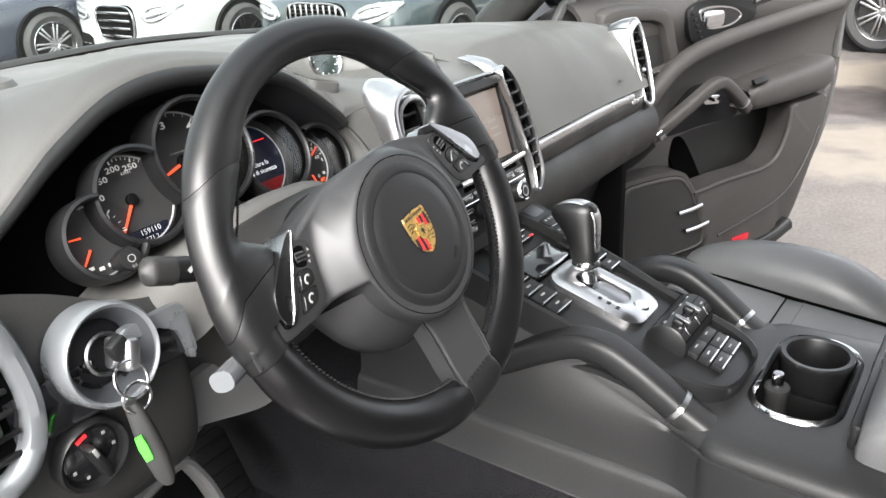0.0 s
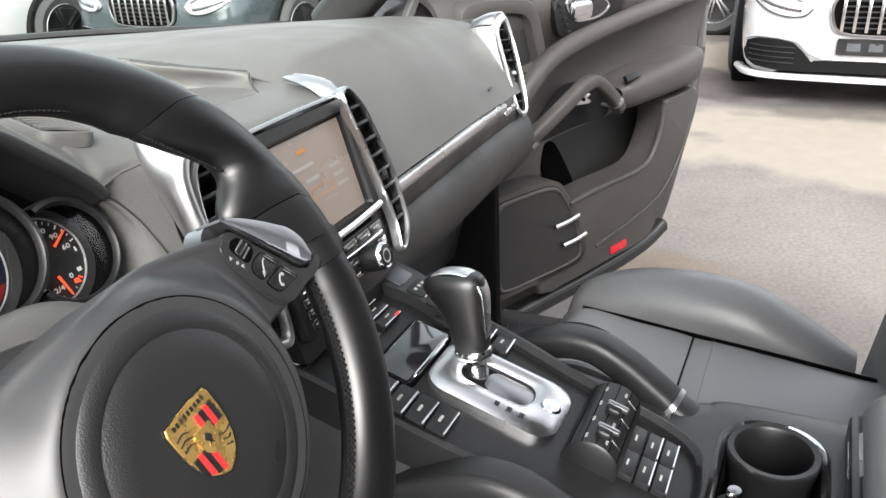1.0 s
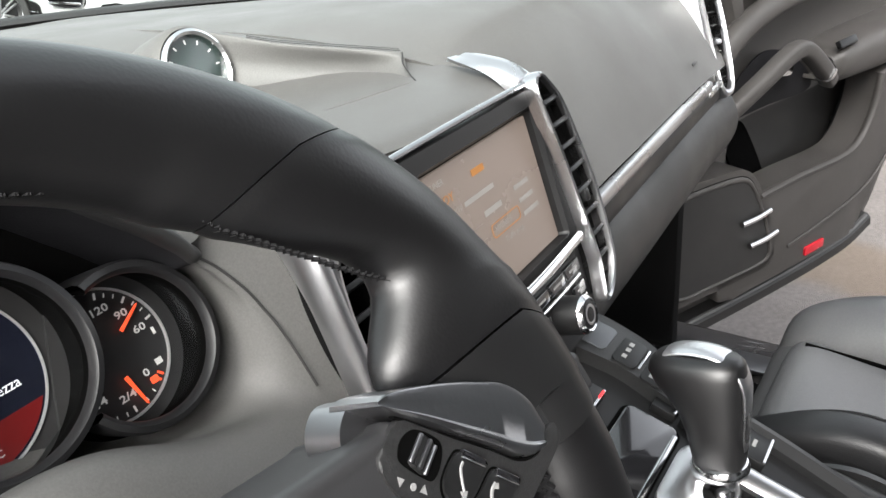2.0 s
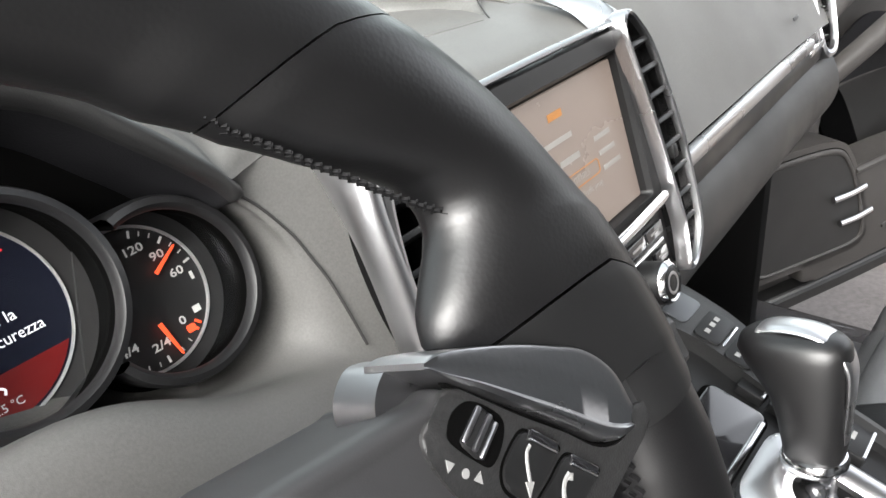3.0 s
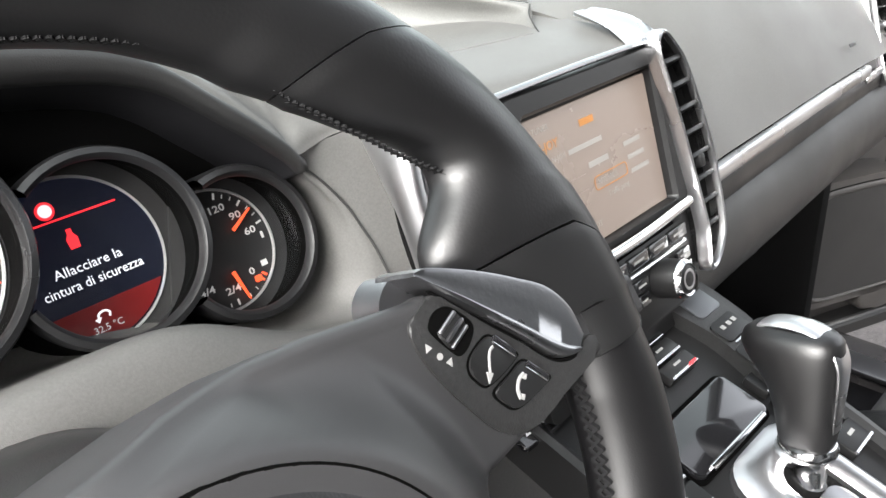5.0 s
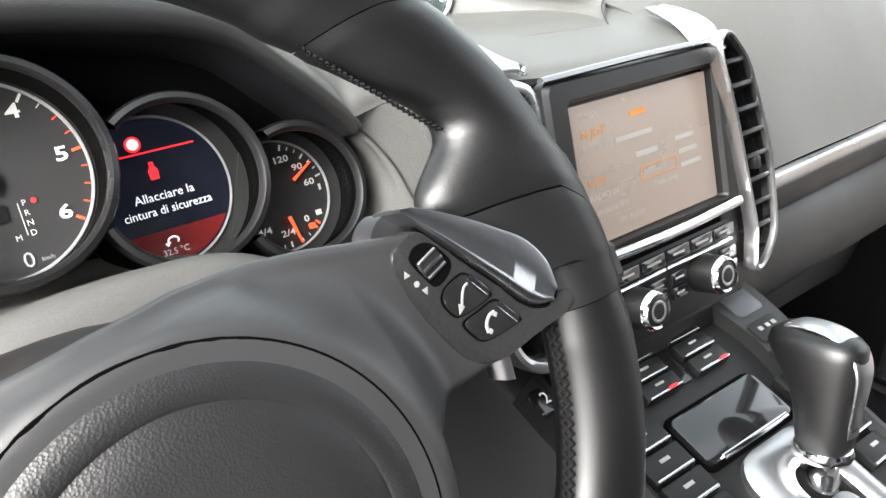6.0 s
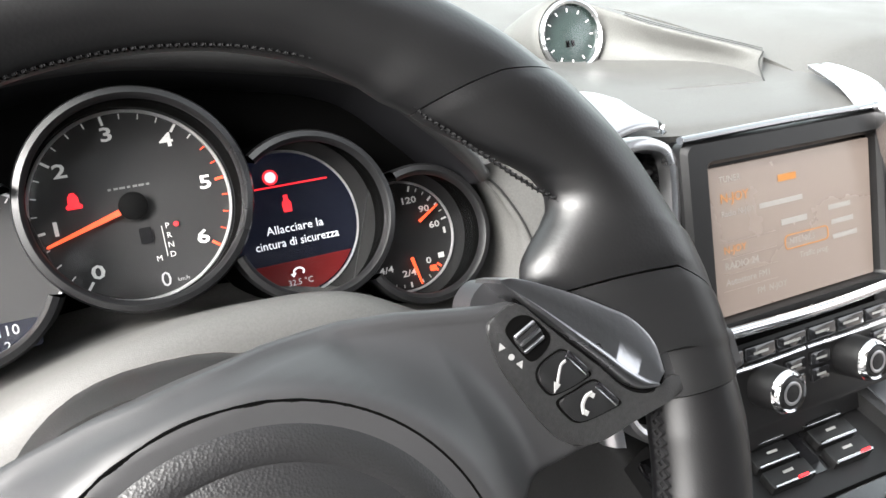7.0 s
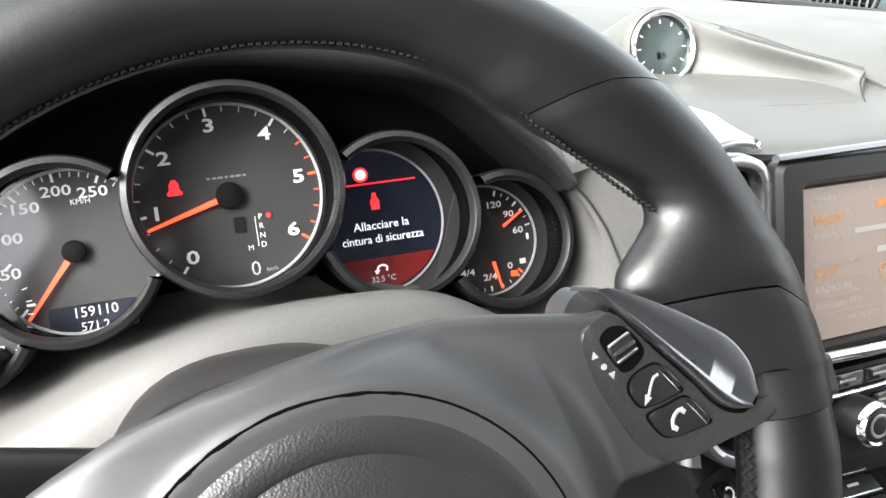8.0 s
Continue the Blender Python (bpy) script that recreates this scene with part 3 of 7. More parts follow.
def vent_outer():
    """The passenger's outer vent beside the door."""
    v = thing("air_vent", "outer passenger air vent with silver surround", "air vent", (1.09, 0.22, 1.0), group="dashboard air vents")
    f = basis((1.062, 0.208, 1.060), (0.90, -0.42, -0.06), (0.06, 0.36, 0.93))
    out = [(-.022, .072), (-.012, .086), (.004, .090), (.014, .078), (.019, .04), (.021, 0), (.020, -.045), (.016, -.074), (.004, -.084), (-.008, -.080), (-.014, -.05), (-.018, 0), (-.021, .04)]
    inn = [(-.011, .058), (-.002, .070), (.004, .074), (.007, .066), (.012, .035), (.0135, 0), (.013, -.042), (.010, -.066), (.004, -.073), (-.003, -.068), (-.007, -.045), (-.009, 0), (-.011, .032)]
    o, i = outline_between(out, 78), outline_between(inn, 78)
    # broad silver flank that runs from the surround back over the dash end
    fl = [[(-.020, .070, .002), (-.027, .073, -.008), (-.034, .076, -.022), (-.038, .077, -.034)], [(-.021, .03, .003), (-.026, .032, -.006), (-.030, .034, -.014), (-.032, .035, -.020)],
          [(-.018, -.02, .003), (-.022, -.02, -.005), (-.025, -.02, -.011), (-.027, -.02, -.016)], [(-.013, -.065, .002), (-.017, -.066, -.006), (-.020, -.067, -.012), (-.021, -.067, -.016)]]
    part("flank", shell(fl, 24, 14, 0.003), M_ALU, v, "polished silver flank", m=f)
    tp = [[(-.021, .072, .002), (-.010, .087, .003), (.006, .090, .002), (.014, .080, .0)], [(-.030, .076, -.014), (-.018, .090, -.015), (.000, .093, -.016), (.012, .084, -.016)], [(-.038, .078, -.034), (-.026, .088, -.034), (-.008, .092, -.034), (.008, .086, -.034)]]
    part("top_cap", shell(tp, 14, 18, 0.003), M_ALU, v, "polished silver cap", m=f)
    part("surround", ring_slab(o, i, 0.016, z0=-0.010, bulge=0.002), M_ALU, v, "polished silver surround", m=f)
    part("duct", slab(i, 0.004, z0=-0.04), M_VOID, v, m=f)
    part("throat", grid_bm([[(x, y, z) for x, y in i] for z in (-0.04, 0)], close_v=True), M_MATTE, v, m=f)
    for k in range(8):
        y = 0.060 - k * 0.0172
        part("slat", rbox(0.0215, 0.0026, 0.022, 0.0009), M_SATIN, v, m=f @ Matrix.Translation((0.0015, y, -0.012)) @ pose(0, 0, 0, -24, 0, 0))
    part("slat_tab", rbox(0.010, 0.007, 0.012, 0.002), M_ALU, v, m=f @ Matrix.Translation((0.002, -0.010, 0.0)))
    part("dash_end", rbox(0.05, 0.26, 0.15, 0.015), M_DASH_LOW, v, "grey end of the dash", m=Matrix.Translation((1.105, 0.36, 1.045)) @ pose(0, 0, 0, -6, 0, 10))
    return v


vent_outer()


# ---- steering wheel ----
R_MID, R_TUBE = 0.1587, 0.0155


def swell(a):
    """How far the rim swells inwards at an angle: the palm swelling, and the web down to the side spoke."""
    if a < -1 or a > 181:
        return 0.32
    return float(np.interp(min(a, 180 - a), (-1, 5, 10, 13, 15, 15.8, 16.5, 17.3, 18.5, 19.7, 22.2, 24.9, 28.6, 32.2, 39, 46, 50, 60, 70),
                           (1.75, 1.85, 1.9, 1.85, 1.6, 1.3, .80, .36, .14, .05, .0, .10, .27, .37, .45, .40, .24, .05, 0)))


def rim_arc(a0, a1, ends=0.94, skew=(0.0, 0.0)):
    """A stretch of the rim between two angles (degrees), with soft ends and a thumb swelling."""
    n = max(10, int(abs(a1 - a0) / 0.7))
    rows = []
    for q, a in enumerate(np.linspace(a0, a1, n)):
        t = q / (n - 1)
        soft = ends + (1 - ends) * min(1.0, 14 * min(t, 1 - t))
        k = swell(a)
        ko = min(k, 0.62)
        ring = []
        for x, y in oval(1.0, 1.0, 28):
            rad = R_TUBE * soft * x * (1 + (k if x < 0 else 0.15 * ko))
            ax = R_TUBE * (0.98 if y > 0 else 0.90) * soft * y * (1 + (0.05 if y > 0 else -0.22) * ko)
            r = R_MID + rad
            b = radians(a + (skew[0] * (1 - t) + skew[1] * t) * x)
            ring.append((r * math.cos(b), r * math.sin(b), ax))
        rows.append(ring)
    return grid_bm(rows, close_v=True, caps=True)


def stitch_run(a0, a1, step=0.9, big=1.0):
    """Cross stitches along the inside of the rim."""
    out = bmesh.new()
    n = int(abs(a1 - a0) / step)
    for k in range(n):
        a = radians(a0 + (a1 - a0) * k / n)
        for s in (1, -1):
            d = math.degrees(a)
            r = R_MID - R_TUBE * (1.0 + swell(d)) * 1.02
            m = pose(0, 0, 0, 0, 0, math.degrees(a)) @ Matrix.Translation((r + 0.0006, 0, 0.0035)) @ pose(0, 0, 0, s * 38, 0, 0)
            b = rbox(0.0007 * big, 0.0005 * big, 0.0034 * big, 0)
            bmesh.ops.transform(b, matrix=m, verts=b.verts)
            me = bpy.data.meshes.new("t")
            b.to_mesh(me)
            b.free()
            out.from_mesh(me)
            bpy.data.meshes.remove(me)
    return out


def rounded_pts(pts, n):
    return [tuple(p) for p in catmull(pts, n, closed=True)]


def crest(parent):
    """The enamel badge: a plain gold shield with red and black stripes and a small inner shield."""
    f = PAD @ pose(-0.001, 0.001, 0.0360)
    W, H = 0.0143, 0.0178

    def shield(k):
        half = [(0, 1), (.3, 1.0), (.62, .95), (.92, .96), (1, .80), (.99, .35), (.95, -.05), (.84, -.42), (.62, -.72), (.33, -.92), (0, -1.03)]
        return [(x * W * k, y * H * k) for x, y in half] + [(-x * W * k, y * H * k) for x, y in half[-2:0:-1]]
    part("badge_edge", slab(shield(1.05), 0.0014), M_BLACK_EN, parent, m=f, smooth=False)
    c = part("badge", slab(shield(1.0), 0.0020, 0.0005), M_GOLD, parent, "gold enamel shield badge with red and black stripes", m=f, smooth=False)
    # two quarters of red and black stripes, each cut to the shield's outline
    for sx, sy in ((1, 1), (-1, -1)):
        for k in range(4):
            x0, x1 = 0.0006 + k * 0.0030, 0.0033 + k * 0.0030
            if sy > 0:
                ys = (0.0016, 0.0112)
                quad = [(sx * x0, ys[0]), (sx * x1, ys[0]), (sx * x1, ys[1]), (sx * x0, ys[1])]
            else:
                foot = lambda x: H * (1.0 - .52 * (x / W) ** 2.2) - .0022
                quad = [(sx * x0, -0.0016), (sx * x1, -0.0016), (sx * x1, -foot(x1)), (sx * x0, -foot(x0))]
            part("stripe", slab(quad, 0.0006, z0=0.0019), M_RED_EN if k % 2 == 0 else M_BLACK_EN, c, m=f, smooth=False)
    # two quarters of curved antler bars
    for sx, sy in ((-1, 1), (1, -1)):
        for k in range(3):
            y0 = 0.0028 + k * 0.0030
            tip = 0.0125 - (0.0022 * k if sy < 0 else 0)
            part("scroll", sweep(catmull([(sx * 0.0052, sy * y0, 0), (sx * 0.0085, sy * (y0 + .0016), 0), (sx * tip, sy * (y0 + .0008), 0)], 9), oval(0.0004, 0.0005, 6)), M_BLACK_EN, c, m=f @ pose(0, 0, 0.0021))
    for k in range(9):
        part("letter_bar", rbox(0.0014, 0.0022, 0.0004, 0), M_BLACK_EN, c, m=f @ pose(-.0098 + .00245 * k, .0146, .0021))
    inner = [(x * .38, y * .36 - .0005) for x, y in shield(1.0)]
    part("inner_shield", slab(inner, 0.0008, 0.0002, z0=0.0020), M_GOLD, c, "small gold shield in the middle", m=f, smooth=False)
    part("inner_figure", slab(rounded_pts([(-.0018, -.0030), (-.0006, -.0012), (-.0020, .0008), (-.0006, .0030), (.0012, .0022), (.0020, .0002), (.0010, -.0012), (.0014, -.0034), (.0002, -.0020)], 30), 0.0004, z0=0.0027), M_BLACK_EN, c, m=f, smooth=False)


def hub_top(x):
    """Upper edge of the hub and its side spokes, at a distance x from the middle."""
    return float(np.interp(abs(x), (0, .023, .046, .063, .080, .0945, .0975, .1028, .1095, .1181, .1235, .1287, .1345, .1388, .1398, .146, .158, .168, .176), (.056, .0555, .0525, .048, .0422, .0374, .0372, .0308, .0200, .0068, -.0022, -.0072, -.0090, -.0066, .0118, .0085, .0028, -.002, -.005)))


def hub_low(x):
    """Lower edge of the hub and its side spokes."""
    x = abs(x)
    disc = -.0155 - math.sqrt(max(0.0, .0690 ** 2 - x * x))
    return min(disc, float(np.interp(x, (.060, .072, .085, .108, .142, .176), (-.0190, -.0172, -.0158, -.0165, -.0165, -.0190))))


def hub_height(x, y):
    """Height of the hub's face: a shoulder round the airbag, a hollow beside it, then the level spoke."""
    d = math.hypot(x + .002, y + .0145) - .0640
    spread = float(np.interp(abs(x), (0, .045, .07), (.0125, .016, .027)))
    k = min(1.0, max(0.0, d / spread))
    return .0108 + (.0325 - .0108) * (1 - k * k * (3 - 2 * k)) + .0006 * max(0.0, (abs(x) - .10) / .07)


def steering_wheel():
    w = thing("steering_wheel", "black leather three-spoke steering wheel with silver paddles", "steering wheel", WHEEL.translation)
    part("rim_top", rim_arc(41.3, 138.7, .975, (-6.7, 6.7)), M_RIM, w, "smooth black leather top of the rim", m=WHEEL.copy())
    part("rim_grip", rim_arc(9.5, 41.1, .975, (-7.2, -6.7)), M_RIM, w, "smooth leather grip with a thumb rest", m=WHEEL.copy())
    part("rim_grip", rim_arc(138.9, 170.5, .975, (6.7, 7.2)), M_RIM, w, "smooth leather grip with a thumb rest", m=WHEEL.copy())
    part("rim_side", rim_arc(-6.8, -81.0), M_RIM_PERF, w, "perforated leather side of the rim", m=WHEEL.copy())
    part("rim_side", rim_arc(186.8, 261), M_RIM_PERF, w, "perforated leather side of the rim", m=WHEEL.copy())
    part("rim_bottom", rim_arc(261.6, 278.4), M_SATIN, w, "satin black foot of the lower spoke on the rim", m=WHEEL.copy())
    for a0, a1 in ((52.5, 127.5), (19, 50.5), (129.5, 161), (-9, -80), (189, 260)):
        part("stitching", stitch_run(a0, a1) if 0 < a0 < 170 else stitch_run(a0, a1, 1.5, 2.1), M_STITCH, w, "grey cross stitching on the inside of the rim", m=WHEEL.copy(), smooth=False)
    for s in (1, -1):
        part("spoke_end", rim_arc(*((-6.6, 9.2) if s > 0 else (170.8, 186.6)), 0.985, (0, -7.2) if s > 0 else (7.2, 0)), M_SATIN, w, "satin black spoke end on the rim", m=WHEEL.copy())
    # hub with the two side spokes, laid across the wheel in strips
    rows = []
    for x in np.linspace(-.172, .172, 260):
        lo, hi = hub_low(x), hub_top(x)
        zl, zh = hub_height(x, lo), hub_height(x, hi)
        deep = -.012 if abs(x) > .11 else -.034
        strip = [(x, lo + .006, deep), (x, lo - .0004, zl - .012), (x, lo - .0002, zl - .0030), (x, lo + .0010, zl - .0006)]
        strip += [(x, y, hub_height(x, y)) for y in np.linspace(lo + .0028, hi - .0042, 44)]
        strip += [(x, hi - .0022, zh + .0006), (x, hi - .0006, zh - .0002), (x, hi + .0004, zh - .0022), (x, hi + .0002, zh - .0060), (x, hi - .006, deep)]
        rows.append(strip)
    part("hub", grid_bm(rows, caps=True), M_HUB, w, "satin dark grey hub with side spokes", m=WHEEL.copy(), angle=62)
    # lower shell of the hub between the spokes
    low = []
    for a in np.linspace(188, 352, 60):
        ca, sa = math.cos(radians(a)), math.sin(radians(a))
        low.append([(r * ca, -.0155 + r * sa, z) for r, z in ((.0665, .020), (.0690, .014), (.0725, .004), (.0790, -.010), (.0850, -.022), (.0860, -.034), (.080, -.045))])
    part("hub_shell", grid_bm(low), M_HUB, w, "satin lower shell of the hub", m=WHEEL.copy(), angle=60)
    # lower spoke: a broad flat bar with a raised edge on either side
    lows = []
    for y, hw, z in ((-.074, .030, .0150), (-.086, .0255, .0135), (-.105, .0240, .0128), (-.128, .0245, .0128), (-.146, .0230, .0126), (-.158, .0220, .0122)):
        lows.append([(-hw, y, z - .022), (-hw, y, z - .003), (-hw * .90, y, z), (-hw * .80, y, z - .0006), (0, y, z - .0004), (hw * .80, y, z - .0006), (hw * .90, y, z), (hw, y, z - .003), (hw, y, z - .022)])
    part("lower_spoke", shell(lows, 24, 36, 0.005), M_HUB, w, "satin black lower spoke", m=WHEEL.copy())
    for k in range(6):
        part("lettering_bar", rbox(0.0036, 0.0062, 0.0006, 0.0001), M_STITCH, w, m=WHEEL @ pose(-.0125 + .005 * k, -0.1475, 0.0128))
    # airbag cover: grained dome with a sunken ring, in a dark gap
    prof = [(0.0005, .0366), (.020, .0364), (.036, .0360), (.0462, .0352), (.0476, .0342), (.0484, .0340), (.0496, .0346), (.0545, .0340), (.0590, .0318), (.0610, .0285), (.0614, .020)]
    pad = part("airbag_cover", lathe(prof[::-1], 96), M_PAD, w, "round grained airbag cover with a sunken ring", m=PAD.copy())
    part("gap", lathe([(.0604, .028), (.0610, .0322), (.0636, .0326), (.0650, .0300)], 96), M_VOID, w, m=PAD.copy())
    crest(pad)
    part("airbag_mark", rbox(0.010, 0.0025, 0.0005, 0), M_SATIN, pad, m=PAD @ pose(0.024, -0.032, 0.0362, 0, 0, 40))
    for s in (1, -1):
        # silver paddle: a bright flange along the switches, then a hollow face towards the rim
        lower = [(.0944, .0448), (.0975, .0397), (.1028, .0318), (.1095, .0210), (.1181, .0078), (.1235, -.0012), (.1287, -.0062), (.1345, -.0080)]
        upper = [(.0952, .0458), (.0998, .0444), (.1083, .0388), (.1178, .0316), (.1262, .0243), (.1345, .0162), (.1392, .0060), (.1392, -.0045)]
        L, U = catmull(lower, 48), catmull(upper, 48)
        rws = []
        for (lx, ly), (ux, uy) in zip(L, U):
            at = lambda k, z: (s * (lx + (ux - lx) * k), ly + (uy - ly) * k, z)
            rws.append([at(0, -.004), at(0, .0126), at(.02, .0142), at(.05, .0150), at(.17, .0154), at(.21, .0150), at(.24, .0143), at(.60, .0141), at(.93, .0144), at(.98, .0142), at(1, .0130), at(1, -.004)])
        part("paddle", grid_bm(rws, close_v=True, caps=True), M_PADDLE, w, "polished silver shift paddle", m=WHEEL.copy(), angle=50)
        part("paddle_gap", sweep([(s * px, py, .0108) for px, py in [(.0985, .0382), (.1020, .0318), (.1087, .0208), (.1173, .0076), (.1228, -.0018), (.1283, -.0070), (.1348, -.0090), (.1398, -.0058), (.1380, .0060), (.1346, .0165)]], oval(.0009, .0012, 6), n=50), M_VOID, w, m=WHEEL.copy())
        lobe = rounded_pts([(px * s, py) for px, py in ((.1030, .0400), (.0975, .0445), (.0925, .0440), (.0880, .0405), (.0865, .0350), (.0900, .0300), (.1010, .0310))], 44)
        part("paddle_lobe", slab(lobe, 0.014, 0.006, 4, z0=-0.012), M_ALU_DK, w, "dark silver back of the paddle", m=WHEEL.copy())
        # flat switch panel
        fld = rounded_pts([(px * s, py) for px, py in ((.0865, .0335), (.0925, .0362), (.0985, .0368), (.1035, .0295), (.1095, .0195), (.1180, .0065), (.1235, -.0030), (.1290, -.0080), (.1350, -.0098), (.1420, -.0075), (.1470, -.0110), (.1440, -.0150), (.1250, -.0155), (.1060, -.0155), (.0960, -.0080), (.0895, .0080), (.0860, .0220))], 80)
        part("switch_field", slab(fld, 0.0016, 0.0008, 2, z0=0.0104), M_CONSOLE, w, "satin black switch panel", m=WHEEL.copy())
        # ribbed thumb roller in a dark window
        rm = WHEEL @ pose(0.0982 * s, 0.0255, 0.0068, 0, 0, 14 * s)
        part("roller_window", slab(rounded_pts([(px * s, py) for px, py in ((.0916, .0290), (.0930, .0318), (.0965, .0330), (.1010, .0312), (.1048, .0246), (.1045, .0210), (.1005, .0184), (.0965, .0180), (.0945, .0208))], 40), 0.0003, z0=0.0119), M_VOID, w, m=WHEEL.copy(), smooth=False)
        rol = part("roller", moved(lathe([(0.0005, -.0046), (.0058, -.0046), (.0064, -.0040), (.0064, .0040), (.0058, .0046), (.0005, .0046)], 36), pose(0, 0, 0, 0, 90, 0)), M_SATIN, w, "ribbed thumb roller", m=rm)
        for q in range(14):
            part("rib", rbox(.0084, .0013, .0013, .0005, 2), M_ALU_DK, rol, m=rm @ pose(0, 0, 0, 360 / 14 * q, 0, 0) @ pose(0, 0, .0066))
        # two keys with a gloss slot along one edge
        keys = (((.0962, .0128), (.0985, .0158), (.1040, .0172), (.1082, .0166), (.1112, .0115), (.1140, .0062), (.1118, .0052), (.1050, .0048), (.0990, .0056), (.0968, .0090)),
                ((.1000, .0026), (.1070, .0034), (.1145, .0034), (.1178, -.0020), (.1208, -.0074), (.1160, -.0078), (.1085, -.0074), (.1040, -.0062), (.1015, -.0030)))
        for q, kpts in enumerate(keys):
            ok = rounded_pts([(px * s, py) for px, py in kpts], 50)
            cx, cy = np.mean(ok, axis=0)
            key = part("key", slab([(cx + (px - cx) * .95, cy + (py - cy) * .95) for px, py in ok], 0.0020, 0.0006, z0=.0108), M_SATIN, w, "black button", m=WHEEL.copy())
            part("key_gap", slab([(cx + (px - cx) * 1.05, cy + (py - cy) * 1.05) for px, py in ok], 0.0003, z0=0.0118), M_VOID, key, m=WHEEL.copy())
            sa, sb = ((.1090, .0160), (.1136, .0074)) if q == 0 else ((.1152, .0026), (.1200, -.0062))
            sx, sy, sl = s * (sa[0] + sb[0]) / 2, (sa[1] + sb[1]) / 2, math.hypot(sb[0] - sa[0], sb[1] - sa[1])
            turn = math.degrees(math.atan2(sb[1] - sa[1], s * (sb[0] - sa[0])))
            part("key_slot", rbox(sl, .0022, .0012, .0004), M_GLOSS, key, m=WHEEL @ pose(sx - s * .0006, sy - .0004, .0128, 0, 0, turn))
            part("slot_edge", rbox(sl, .0005, .0010, .0002), M_CHROME, key, m=WHEEL @ pose(sx - s * .0016, sy - .0010, .0130, 0, 0, turn))
            mk = WHEEL @ pose(s * (.1036 if q == 0 else .1090), .0102 if q == 0 else -.0020, .0130)
            if q == 0 and s > 0:
                part("mark", sweep(catmull([(.0034, .0034, 0), (.0016, .0030, 0), (-.0002, .0008, 0), (-.0020, -.0022, 0)], 10), oval(.0005, .0003, 6)), M_MARK, key, m=mk)
                part("mark", slab([(-.0040, -.0040), (-.0010, -.0026), (-.0028, -.0008)], 0.0004, z0=-.0001), M_MARK, key, m=mk, smooth=False)
            else:
                part("mark", sweep(catmull([(.0030, .0024, 0), (.0006, .0022, 0), (-.0016, .0002, 0), (-.0022, -.0026, 0)], 12), oval(.0007, .0003, 6)), M_WHITE, key, m=mk)
                for ex, ey in ((.0028, .0016), (-.0013, -.0026)):
                    part("mark", rbox(.0016, .0016, .0004, .0001), M_WHITE, key, m=mk @ pose(ex, ey, 0, 0, 0, 40))
        # small printed marks beside the roller
        for q, (mx, my) in enumerate(((.0886, .0263), (.0906, .0221), (.0925, .0186))):
            shape = circle(0.0010, 12, mx * s, my) if q == 1 else [(mx * s - .0012, my - .0008), (mx * s + .0012, my - .0008), (mx * s, my + .0014)] if q == 0 else [(mx * s - .0012, my + .0010), (mx * s + .0012, my + .0010), (mx * s, my - .0013)]
            part("printed_mark", slab(shape, 0.0003, z0=0.0119), M_MARK, w, m=WHEEL.copy(), smooth=False)
    return w


WHEEL_OB = steering_wheel()


# ---- instrument cluster ----
FACE = -0.198                        # the dial faces, along the column
SEAT = [COLUMN]                      # the frame in which the present dial is built


def dial_point(cx, cy, r, a, z=FACE):
    return (cx + r * math.cos(radians(a)), cy + r * math.sin(radians(a)), z)


def gauge(cluster, label, cx, cy, r, ring_r, front, arc=(0, 360), wide=None, shift=(0.0, 0.0)):
    """One round instrument: bezel, tube, face, silver ring and lens; shift moves the bezel off the dial's middle. Returns the face."""
    m = SEAT[0] @ pose(cx, cy, 0)
    mb = SEAT[0] @ pose(cx + shift[0], cy + shift[1], 0)
    wide = wide or r - .0086
    part("bezel", lathe([(r - .0005, FACE - .004), (r, front - .004), (r - .0012, front), (r - .004, front + .001), (r - .0058, front - .001), (r - .0062, front - .004)], 80, *arc), M_BEZEL, cluster, label, m=mb)
    rows = []
    full = arc == (0, 360)
    for a in np.linspace(radians(arc[0]), radians(arc[1]), 72, endpoint=not full):
        ca, sa = math.cos(a), math.sin(a)
        p, q = Vector((shift[0] + (r - .006) * ca, shift[1] + (r - .006) * sa, front - .003)), Vector((wide * ca, wide * sa, FACE))
        rows.append([p, p.lerp(q, .5) + Vector((0.0006 * ca, .0006 * sa, 0)), q])
    part("tube", grid_bm(rows, close_u=full), M_VOID, cluster, m=m)
    face = part("dial_face", slab(circle(wide, 64, a0=arc[0], a1=arc[1], closed=full), 0.002, z0=FACE - 0.0022), M_DIAL, cluster, "dark dial face", m=m, smooth=False)
    part("lens", lathe([(.0003, front - .004), (r * .5, front - .0045), (r - .0064, front - .006)], 48), M_LENS, cluster, m=mb).visible_shadow = False
    if ring_r:
        part("dial_ring", lathe([(ring_r - .0009, FACE), (ring_r - .0007, FACE + .0011), (ring_r + .0005, FACE + .0011), (ring_r + .0009, FACE)], 80, *arc), M_RING, face, "thin silver dial ring", m=m)
    return face


def ticks(face, cx, cy, r, angles, long, wide, mat=None):
    for a in angles:
        part("tick", rbox(long, wide, 0.0004, 0), mat or M_DIALPRINT, face, m=SEAT[0] @ Matrix.Translation(dial_point(cx, cy, r, a, FACE + .0005)) @ pose(0, 0, 0, 0, 0, a), smooth=False)


